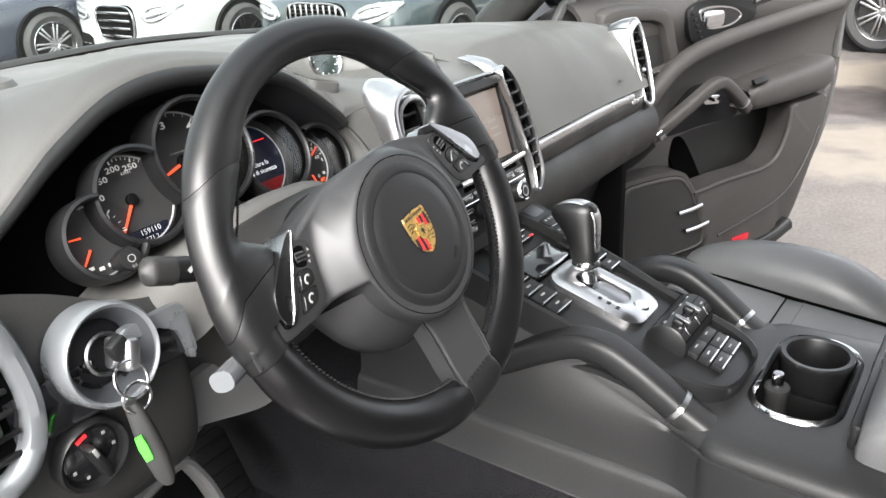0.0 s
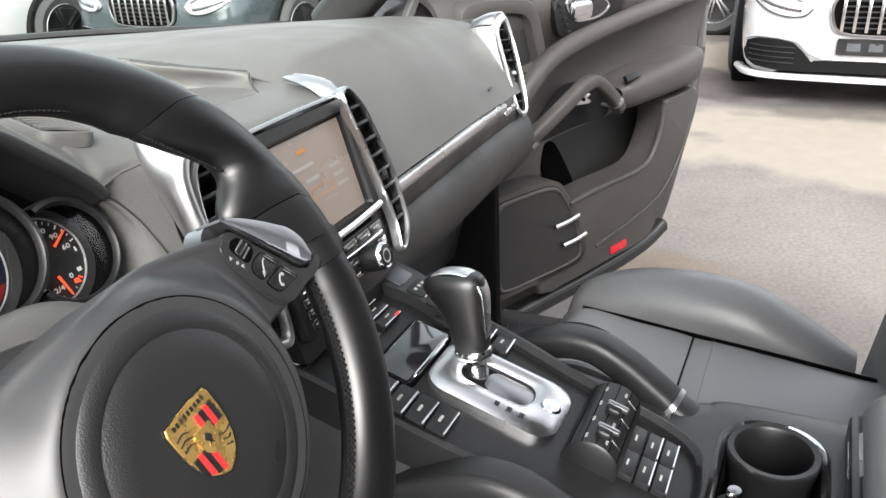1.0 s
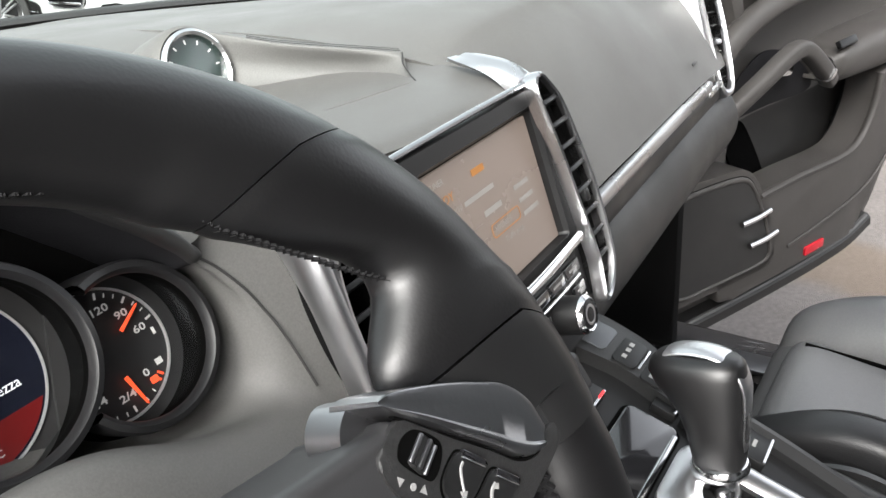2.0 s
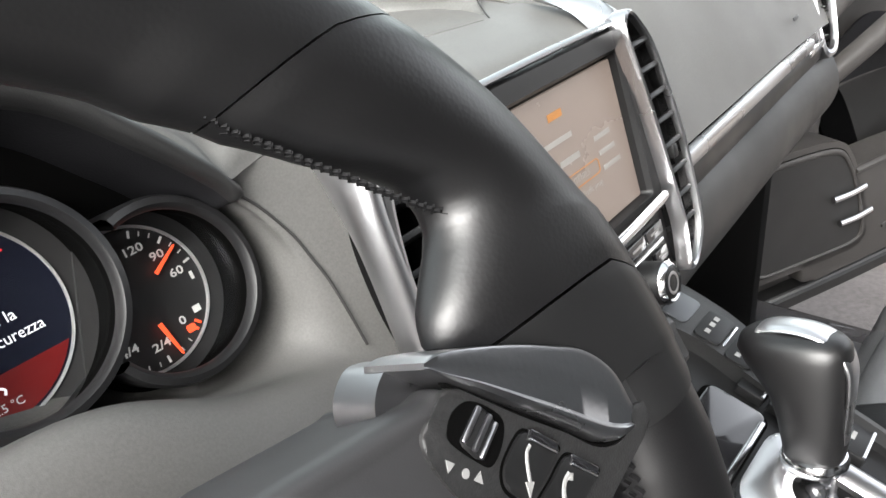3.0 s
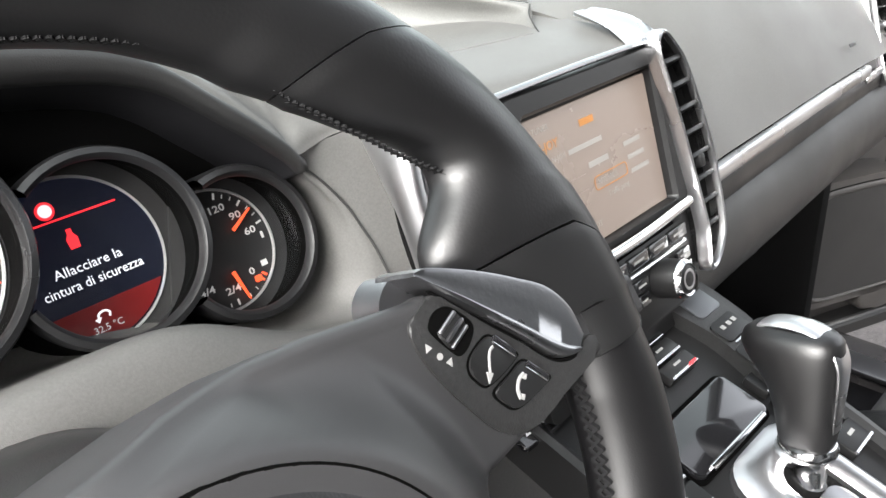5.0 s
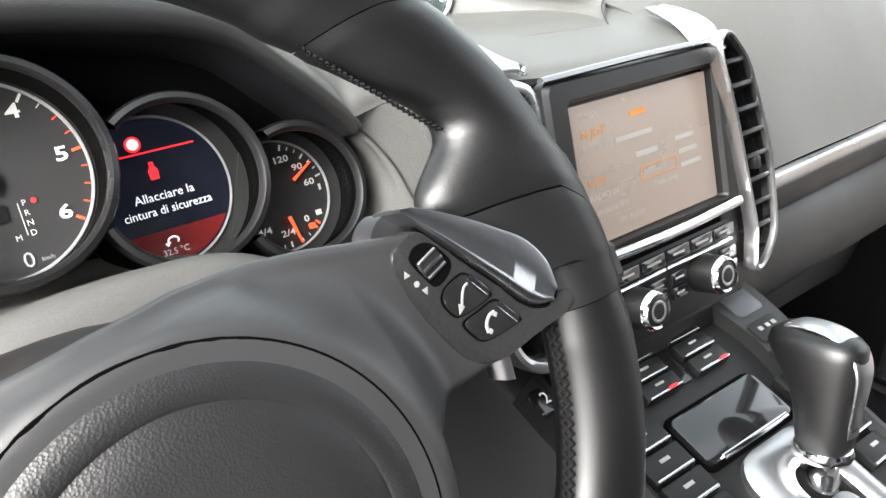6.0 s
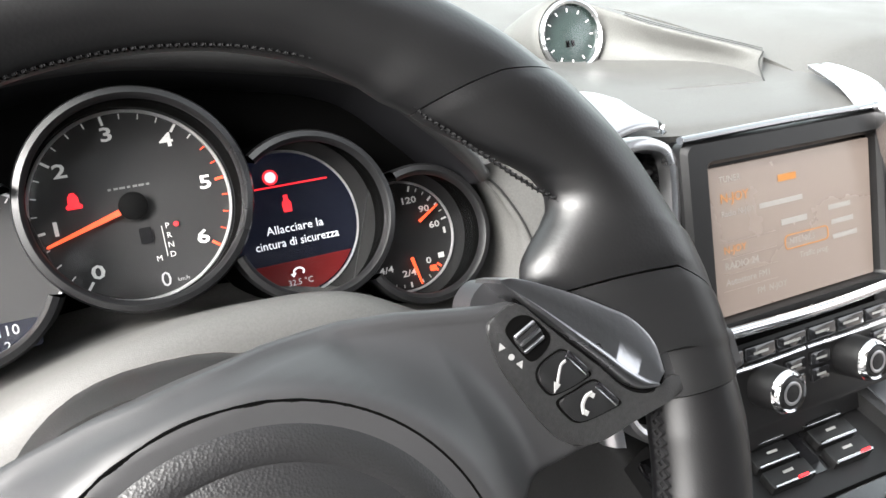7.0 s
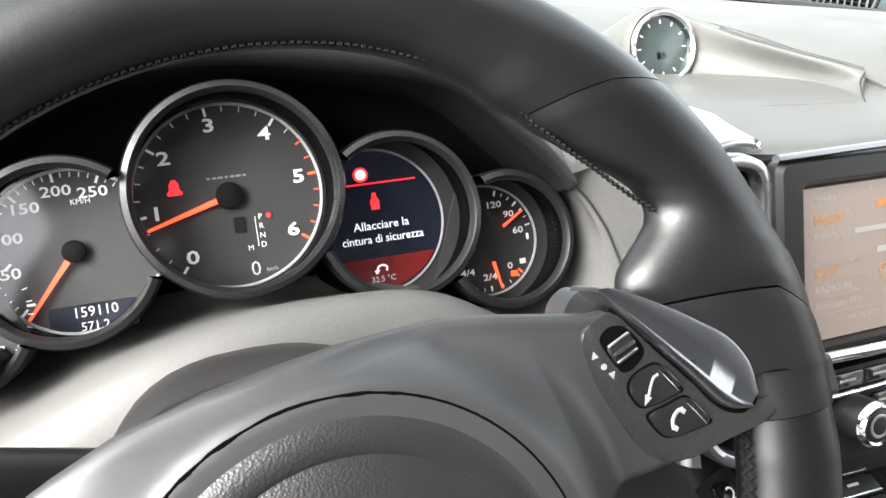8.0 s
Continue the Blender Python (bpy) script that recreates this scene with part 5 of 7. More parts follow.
def clock_pod():
    """The round dashboard instrument on its streamlined pod."""
    c = thing("dash_clock", "round dash clock in a streamlined grey pod with silver rim", "clock", (0.353, 0.40, 1.19))
    f = basis((0.3585, 0.3765, 1.1870), (1, 0.0, 0), (0, 0.30, 0.954))
    # pod: a wedge that falls from the dial to the passenger side, with a hollow before it and a level back
    ridge = [(.3880, .4000, 1.2060), (.4000, .3640, 1.2000), (.4085, .3390, 1.1957), (.4246, .2937, 1.1908), (.4340, .2660, 1.1882), (.4400, .2510, 1.1862)]
    foot = [(.3760, .3740, 1.1640), (.3960, .3490, 1.1665), (.4130, .3210, 1.1685), (.4270, .2850, 1.1697), (.4280, .2520, 1.1705), (.4215, .2300, 1.1712)]
    rows = []
    for (rx, ry, rz), (fx, fy, fz) in zip(ridge, foot):
        rows.append([(fx - .010, fy - .012, fz - .005), (fx, fy, fz), (fx + (rx - fx) * .5 + .002, fy + (ry - fy) * .5 + .003, fz + (rz - fz) * .44), (rx - .001, ry - .0015, rz - .001), (rx + .004, ry + .005, rz), (rx + .03, ry + .03, rz - .006), (rx + .09, ry + .09, 1.180)])
    part("pod", shell(rows, 60, 44, 0.002), M_DASH, c, "smooth grey wedge-shaped pod", angle=60)
    for off in (0.0, .0045):
        part("seam", sweep([(x + .004 + off, y + .005 + off, z + .0004) for x, y, z in ridge[1:]], oval(.0005, .0004, 6), n=30), M_DASH_LOW, c, "fine seam along the pod's ridge")
    part("housing", lathe([(.0003, -.115), (.012, -.112), (.024, -.085), (.0315, -.04), (.0335, -.008), (.0325, -.002), (.0300, .001)], 60), M_DASH, c, m=f)
    part("rim", lathe([(.0245, -.002), (.0250, .003), (.0270, .0048), (.0292, .0035), (.0300, -.004)], 60), M_CHROME, c, "polished silver rim", m=f)
    d = part("dial", slab(circle(.0248, 48), 0.002, z0=-.003), M_CLOCK, c, "dark dial with small bars", m=f, smooth=False)
    for k in range(12):
        a = 30 * k
        part("tick", rbox(0.003, 0.0010, 0.0004, 0), M_DIALPRINT, d, m=f @ Matrix.Translation((.0205 * math.cos(radians(a)), .0205 * math.sin(radians(a)), -.0006)) @ pose(0, 0, 0, 0, 0, a))
    for k in range(2):
        part("digit", rbox(0.0032, 0.0052, 0.0004, 0), M_VOID, d, m=f @ pose(-.003 + .005 * k, -.006, -.0006))
    part("lens", lathe([(.0003, .0016), (.012, .0014), (.0248, -.0002)], 48), M_LENS, c, m=f).visible_shadow = False
    # the hollow's front edge and the short curved joint at its corner
    part("seam", sweep([(.300, .2555, 1.1738), (.3207, .2505, 1.1730), (.3639, .2414, 1.1728), (.4150, .2285, 1.1728)], oval(.0012, .0008, 6), n=30), M_DASH, c, "raised edge of the hollow")
    part("seam", sweep([(.4205, .2270, 1.1728), (.4235, .2340, 1.1765), (.4300, .2440, 1.1822), (.4400, .2510, 1.1866)], oval(.0006, .0006, 6), n=20), M_DASH_LOW, c, "fine curved joint")
    return c


clock_pod()


def defrost_grille():
    g = thing("defroster_grille", "black slotted defroster grille in the dash top", "air vent", (0.19, 0.25, 1.2), group="dashboard air vents")
    a, b = Vector((0.1855, .211, 1.2000)), Vector((0.2145, .327, 1.2070))
    u = (b - a).normalized()
    f = basis(a, u, (-1, .23, .27))
    L = (b - a).length
    f = f @ pose(0, 0, .0030)
    part("tray", ring_slab(rounded(L + .006, 0.042, 0.010, 5, L / 2, 0), rounded(L - .004, 0.033, 0.006, 5, L / 2, 0), 0.0105, z0=-.0095), M_DASH, g, "grey grille frame", m=f)
    part("slot_field", slab(rounded(L - .003, 0.034, 0.006, 4, L / 2, 0), 0.001, z0=-.001), M_VOID, g, m=f, smooth=False)
    for k in range(15):
        part("slat", sweep([(-.004, -.0165, .0012), (-.001, -.006, .0022), (.002, .006, .0022), (.003, .0165, .0012)], oval(.0010, .0018, 8), n=8), M_DASH, g, m=f @ pose(L * .05 + k * L * .90 / 14, 0, 0))
    return g


defrost_grille()


# ---- centre console ----
def centre_console():
    c = thing("centre_console", "dark grey sloping centre console with shift gate and keys", "centre console", (0.371, -0.1, 0.5))
    # body from floor to the key panel, tapering upwards; sections along the car
    st = []
    for y, zt, wt, wb in ((0.26, .981, .110, .17), (0.14, .951, .108, .17), (0.05, .926, .106, .168), (-0.06, .891, .108, .165), (-0.16, .866, .120, .165), (-0.205, .860, .135, .165), (-0.24, .860, .146, .165), (-0.42, .860, .150, .165), (-0.75, .860, .150, .165)):
        x = 0.378
        e = max(.124, wt + .004)
        half = [(max(.150, e + .004), .735), (max(.147, e + .003), .742), (max(.138, e + .002), .783), (max(.131, e + .001), .790), (e, min(.846, zt - .018)), (wt + .001, zt - .014), (wt - .016, zt)]
        sec = [(x - h, y, z) for h, z in half] + [(x, y, zt)] + [(x + h, y, z) for h, z in half[::-1]]
        st.append(sec)
    body = part("body", shell(st, 60, 60, -0.006), M_CONSOLE, c, "dark grey moulded console body", angle=60)
    tun = [[(0.378 - .158, y, .50), (0.378 - .150, y, .56), (0.378 - .139, y, .745), (0.378 + .139, y, .745), (0.378 + .150, y, .56), (0.378 + .158, y, .50)] for y in (.80, .30, 0.0, -.4, -.8)]
    part("tunnel_carpet", shell(tun, 20, 30, -0.006), M_CARPET, c, "dark carpet on the tunnel side", angle=60)
    cut(body, slab(rounded(.176, .082, .034, 9, 0.399, -0.271), .30, z0=0.74))
    # key panel with raised rim
    ol = [(-.106, .245), (-.104, .10), (-.098, 0), (-.088, -.07), (-.070, -.108), (-.040, -.122), (.010, -.124), (.044, -.114), (.060, -.08), (.068, 0), (.084, .10), (.090, .245)]
    inn = [(-.02 + (x + .02) * .87, y * .985 + .004) for x, y in ol]
    o = catmull(ol, 70)
    i = catmull(inn, 70)
    rows = [np.c_[o * 1.02, np.full(70, -.030)], np.c_[o, np.full(70, -.004)], np.c_[o * .99, np.full(70, .004)], np.c_[(o + i) / 2, np.full(70, .006)], np.c_[i, np.full(70, .002)], np.c_[i, np.full(70, -.012)]]
    part("panel_rim", grid_bm(rows), M_SATIN, c, "rounded rim of the key panel", m=CONSOLE.copy())
    part("panel", slab([tuple(p) for p in i], 0.006, z0=-.010), M_SATIN, c, "satin black key panel", m=CONSOLE.copy())

    on = lambda x, y, z=0.0, rz=0: CONSOLE @ pose(x, y, z, 0, 0, rz)

    def key(x, y, w, h, led=None, chrome=True, z=-.003):
        k = part("key", slab(rounded(w, h, 0.0014, 3), 0.0065, 0.0011), M_SATIN, c, "black key with a chrome edge", m=on(x, y, z))
        if chrome:
            part("key_edge", sweep([(-w * .46, 0, 0), (w * .46, 0, 0)], oval(.0012, .0010, 8), up=(0, 0, 1)), M_CHROME, k, "chrome key edge", m=on(x, y - h * .42, z + .0066))
        part("key_print", rbox(w * .24, h * .14, 0.0002, 0), M_GREYPRINT, k, m=on(x, y + h * .12, z + .0067))
        if led:
            part("key_lamp", rbox(w * .22, 0.0018, 0.0012, 0.0003), M_REDLED, k, m=on(x + led * w * .3, y - h * .42, z + .0083))
        return k

    # climate keys either side of the display, under the radio
    for r in range(4):
        y = 0.2385 - r * 0.0145
        key(-.031, y, .034, .0125, led=(.6 if r == 3 else None))
        key(.019, y, .033, .0125, led=(.9 if r == 3 else None))
    part("hazard_mark", slab([(-.004, -.003), (.004, -.003), (0, .004)], 0.0004), M_REFLECT, c, "red hazard triangle", m=on(-.031, .2395, .0040), smooth=False)
    part("display_strip", slab(rounded(.012, .052, .002, 3, -.006, .216), 0.001, z0=-.003), M_GLOSS, c, m=CONSOLE.copy())
    # gloss black lid with a chrome pull
    part("lid", slab(rounded(.086, .038, .006, 5, -.006, .1535), 0.0055, 0.0015, z0=-.003), M_GLOSS, c, "gloss black storage lid", m=CONSOLE.copy())
    part("lid_gap", ring_slab(rounded(.092, .044, .008, 5, -.006, .1535), rounded(.0865, .0385, .006, 5, -.006, .1535), .0016, z0=-.003), M_VOID, c, m=CONSOLE.copy())
    part("lid_pull", sweep([(-.038, .1350, .003), (.028, .1350, .003)], oval(.0022, .0016, 8), up=(0, 0, 1)), M_CHROME, c, "chrome pull", m=CONSOLE.copy())
    # raised pod on the passenger's side with its own small keys
    pod = rounded_pts([(.058, .246), (.099, .243), (.1015, .195), (.090, .158), (.082, .146), (.056, .140), (.0535, .150), (.060, .190)], 60)
    tray = part("key_pod", slab(pod, 0.014, 0.004, 3, z0=-.006), M_CONSOLE, c, "satin black key pod", m=CONSOLE.copy())
    part("pod_plate", slab(rounded(.028, .032, .005, 4, .080, .222), .0012, .0005, z0=.0078), M_CONE, tray, "grey plate", m=CONSOLE.copy())
    for ky, kw in ((.190, .030), (.166, .028)):
        kp = part("pod_key", slab(rounded(kw, .019, .004, 4, .077 - (ky < .18) * .006, ky), .0022, .0006, z0=.0076), M_SATIN, tray, "black pod key", m=CONSOLE.copy())
        part("key_bar", rbox(kw * .8, .0016, .0014, .0004), M_CHROME, kp, m=on(.077 - (ky < .18) * .006, ky - .0115, .0092))
        for q in (-.007, .001, .008):
            part("key_print", rbox(.004, .0035, .0003, 0), M_GREYPRINT, kp, m=on(.077 + q - (ky < .18) * .006, ky + .002, .0101))
    # small climate display beside the keys
    dsp = part("climate_display", slab(rounded(.034, .020, .003, 4, -.099, .226), .004, .001, z0=-.002), M_GLOSS, c, "small black climate display", m=CONSOLE.copy())
    lettering("22.0", 0.0125, M_LCD_DIM, dsp, on(-.099, .2265, .0023), "temperature")
    # two columns of keys beside the gate
    for r in range(5):
        key(-.0730, .171 - r * .0200, .035, .018)
    for r in range(4):
        key(.0610, .150 - r * .0210, .030, .018)
    # polished shift gate
    gate_o = rounded(.078, .126, .022, 7, 0, .066)
    gate_i = rounded(.033, .072, .014, 7, .005, .070)
    g = part("shift_gate", ring_slab(gate_o, gate_i, 0.0085, z0=-.004, bulge=.0022), M_ALU, c, "polished aluminium shift gate", m=CONSOLE.copy())
    part("gate_well", slab(gate_i, 0.002, z0=-.004), M_MATTE, g, m=CONSOLE.copy())
    part("gate_slide", slab(rounded(.028, .046, .010, 5, .005, .058), 0.002, .0006, z0=-.002), M_ALU_DK, g, "grey sliding cover in the gate", m=CONSOLE.copy())
    for k in range(3):
        part("gate_print", rbox(0.005, 0.0045, 0.0002, 0), M_SATIN, g, m=on(-.027, .060 - .012 * k, .0066))
    part("gate_end", lathe([(.0003, .004), (.008, .0035), (.011, .0)], 30), M_CHROME, g, m=on(.002, .018, .0035))
    # roller drum with thumb sliders
    dr = part("drum", moved(lathe([(.0003, -.047), (.022, -.047), (.0245, -.045), (.0245, .045), (.022, .047), (.0003, .047)], 48), pose(0, 0, 0, 0, 90, 0)), M_SATIN, c, "ridged black switch drum", m=on(.007, -.032, -.001))
    for a in (30, 58, 86, 114, 142):
        part("drum_line", rbox(0.090, 0.0007, 0.0010, 0), M_VOID, dr, m=on(.007, -.032, -.001) @ pose(0, .0245 * math.cos(radians(a)), .0245 * math.sin(radians(a)), a - 90, 0, 0))
    for x in (-.0225, .0110):
        sl = on(x, -.033, .0245)
        part("slider", rbox(0.010, 0.014, 0.010, 0.0035, 3), M_SATIN, dr, "raised black slider", m=sl)
        part("slider_bar", rbox(0.0055, 0.020, 0.006, 0.002, 2), M_ALU_DK, dr, m=sl @ pose(0.004, -.002, 0.003))
    for x in (-.036, -.012, .012, .034):
        for a in (62, 104):
            part("drum_print", rbox(0.006, 0.0022, 0.0003, 0), M_WHITE, dr, m=on(.007 + x, -.032, -.001) @ pose(0, .0247 * math.cos(radians(a)), .0247 * math.sin(radians(a)), a - 90, 0, 0))
    for x in (-.030, .002, .030):
        part("drum_chrome", rbox(0.0016, 0.012, 0.002, 0.0005), M_CHROME, dr, m=on(x + .007, -.046, .0185) @ pose(0, 0, 0, 35, 0, 0))
    # block of keys behind it
    for r in range(3):
        for x in (-.0165, .0175):
            key(x, -.0620 - r * .0148, .0325, .0135, chrome=(r > 0))
    return c


CON = centre_console()


def gear_lever():
    g = thing("gear_lever", "automatic gear lever with black leather grip and silver inlay", "gear lever", (0.380, -0.012, 0.92))
    f = basis((0.380, -0.0115, 0.9135), (1, 0, -0.13), (0, 1, -0.155)) @ Matrix.Diagonal((1.06, 1.06, 1.05, 1))
    part("stem", lathe([(.0125, -.012), (.0125, .018), (.0105, .026), (.0103, .034), (.0125, .037)], 36), M_CHROME, g, "polished stem", m=f)
    part("collar", lathe([(.0135, .034), (.0165, .036), (.0172, .040), (.0160, .043), (.0135, .044)], 36), M_CHROME, g, "chrome collar ring", m=f)
    prof = ((.043, .0140, .0148, 0), (.052, .0152, .0162, 0), (.064, .0158, .0172, .001), (.076, .0162, .0192, .003), (.086, .0168, .0228, .006), (.094, .0174, .0262, .009), (.101, .0176, .0280, .0105), (.107, .0166, .0270, .0100), (.111, .0135, .0230, .0095), (.1125, .008, .015, .009))
    rows = [[(x, y + oy, z) for x, y in oval(a, bb, 36, 2.4)] for z, a, bb, oy in prof]
    part("grip", grid_bm(rows, close_v=True, caps=True), M_RIM, g, "smooth black leather grip", m=f, angle=60)
    # silver inlay: over the crown from the front and down the rear
    inlay = [(.0005, .0330, .1040), (.001, .0250, .1115), (.001, .0120, .1138), (.001, -.0020, .1122), (.001, -.0120, .1060), (.001, -.0168, .0960), (.001, -.0172, .084), (.001, -.0162, .070), (.001, -.0152, .054)]
    part("inlay", sweep(inlay, oval(.0020, .0098, 16, 2.6), up=(1, 0, 0), n=60, scale=lambda t: (1 if t < .55 else 1 - .35 * (t - .55) / .45,) * 2), M_ALU, g, "polished silver inlay over the grip", m=f)
    return g


gear_lever()


def grab_handle(side):
    """A sloping grab handle on the console edge; side -1 driver's, +1 passenger's."""
    x = 0.378 + side * 0.118
    h = thing("grab_handle", "sloping black leather grab handle with chrome end", "grab handle", (x, -0.06, 0.86), group="console grab handles")
    up = 0.016 if side < 0 else 0.009
    p = [(x - side * .010, .075, .826), (x - side * .002, .040, .850), (x, -.018, .886), (x, -.058, .9045), (x, -.092, .9050), (x - side * .001, -.123, .8905), (x - side * .003, -.150, .873), (x - side * .005, -.172, .857)]
    p = [(px, py, pz + up) for px, py, pz in p]
    part("grip", sweep(p, oval(.0190, .0155, 28, 3.2), n=60), M_PAD, h, "black leather grip")
    part("stitching", sweep([(q[0] - side * -.0115, q[1], q[2] + .0150) for q in p[1:-1]], oval(.0008, .0008, 6), n=40), M_STITCH, h, "stitched seam along the grip")
    q = [(x - side * .0045, -.1700, .8590 + up), (x - side * .0050, -.1745, .8557 + up)]
    part("end_band", sweep(q, oval(.0202, .0164, 24, 3.2)), M_ALU, h, "chrome band at the foot of the handle")
    part("foot", sweep([(x - side * .005, -.172, .856 + up), (x - side * .007, -.20, .840 + up), (x - side * .009, -.225, .826 + up)], oval(.0190, .0150, 24, 3.0), n=8), M_CONSOLE, h)
    part("web", shell([[(x - side * .012, .075, .815), (x - side * .004, .02, .848), (x - side * .004, -.06, .888), (x - side * .004, -.12, .878), (x - side * .008, -.17, .845)], [(x - side * .016, .075, .79), (x - side * .014, .02, .80), (x - side * .014, -.06, .82), (x - side * .014, -.12, .825), (x - side * .012, -.17, .82)]], 6, 30, 0.008), M_CONSOLE, h)
    return h


grab_handle(-1)
grab_handle(1)


def cup_holder():
    c = thing("cup_holder", "double cup holder with chrome rim and black cups", "cup holder", (0.399, -0.271, 0.84))
    z = 0.8715
    cx, cy = 0.399, -0.271
    f = Matrix.Translation((cx, cy, z)) @ pose(0, 0, 0, 0, 0, 0)
    part("rim", ring_slab(rounded(.192, .098, .043, 9), rounded(.173, .079, .034, 9), .008, z0=-.011, bulge=.003), M_CHROME, c, "chrome rim", m=f)
    inn = rounded(.172, .078, .033, 9)
    part("well", grid_bm([[(x, y, -.004) for x, y in inn], [(x * .985, y * .97, -.03) for x, y in inn], [(x * .95, y * .92, -.075) for x, y in inn]], close_v=True), M_MATTE, c, m=f)
    part("floor", slab([(x * .95, y * .92) for x, y in inn], .002, z0=-.077), M_MATTE, c, m=f)
    part("cup", lathe([(.0345, -.074), (.0372, -.030), (.0402, -.006), (.0408, .000), (.0398, .0032), (.0345, .0026), (.0325, .0), (.0312, -.030), (.029, -.072), (.0003, -.073)], 48), M_SATIN, c, "round black cup insert", m=f @ pose(.046, .000, 0) @ Matrix.Diagonal((.98, .98, 1, 1)))
    sock = part("socket", lathe([(.0125, -.07), (.0125, -.030), (.0140, -.028), (.0140, -.022), (.0105, -.020), (.0003, -.021)], 30), M_RUBBER, c, "black socket plug", m=f @ pose(-.022, .026, .010))
    part("socket_cap", lathe([(.0065, -.024), (.0065, -.008), (.0055, -.005), (.0003, -.0045)], 24), M_ALU_DK, sock, "grey cap", m=f @ pose(-.022, .026, .010))
    part("divider", rbox(0.006, 0.06, 0.045, 0.002), M_MATTE, c, m=f @ pose(-.005, -.005, -.05))
    for x, y in ((-.062, .022), (-.055, -.026)):
        part("finger", rbox(0.020, 0.010, 0.008, 0.002), M_SATIN, c, "sprung finger", m=f @ pose(x, y, -.030, 0, 20, 30))
    return c


cup_holder()


def armrest():
    a = thing("armrest", "padded black leather centre armrest with silver button", "armrest", (0.385, -0.55, 0.84))
    rows = []
    for y, hw, z0, z1 in ((-.338, .105, .862, .884), (-.343, .118, .858, .906), (-.365, .124, .856, .922), (-.42, .126, .854, .928), (-.55, .126, .854, .930), (-.75, .126, .854, .930)):
        x = 0.395
        rows.append([(x - hw, y, z0), (x - hw * 1.02, y, (z0 + z1) / 2), (x - hw * .96, y, z1 - .012), (x - hw * .8, y, z1), (x, y, z1 + .003), (x + hw * .8, y, z1), (x + hw * .96, y, z1 - .012), (x + hw * 1.02, y, (z0 + z1) / 2), (x + hw, y, z0)])
    part("cushion", shell(rows, 40, 44, 0.006), M_LEATHER, a, "stitched leather cushion", angle=60)
    part("front", rbox(0.21, 0.012, 0.045, 0.005), M_SATIN, a, m=Matrix.Translation((0.395, -.336, .872)))
    part("button", slab(rounded(.060, .046, .008, 5), .006, .002), M_ALU, a, "silver release button", m=basis((0.438, -0.3450, 0.903), (1, 0, 0), (0, -.70, .71)))
    part("seam", sweep([(0.28, -.378, .9255), (0.40, -.378, .9285), (0.51, -.378, .9255)], oval(.0012, .0012, 6), n=14), M_STITCH, a, "stitched seam")
    return a


armrest()


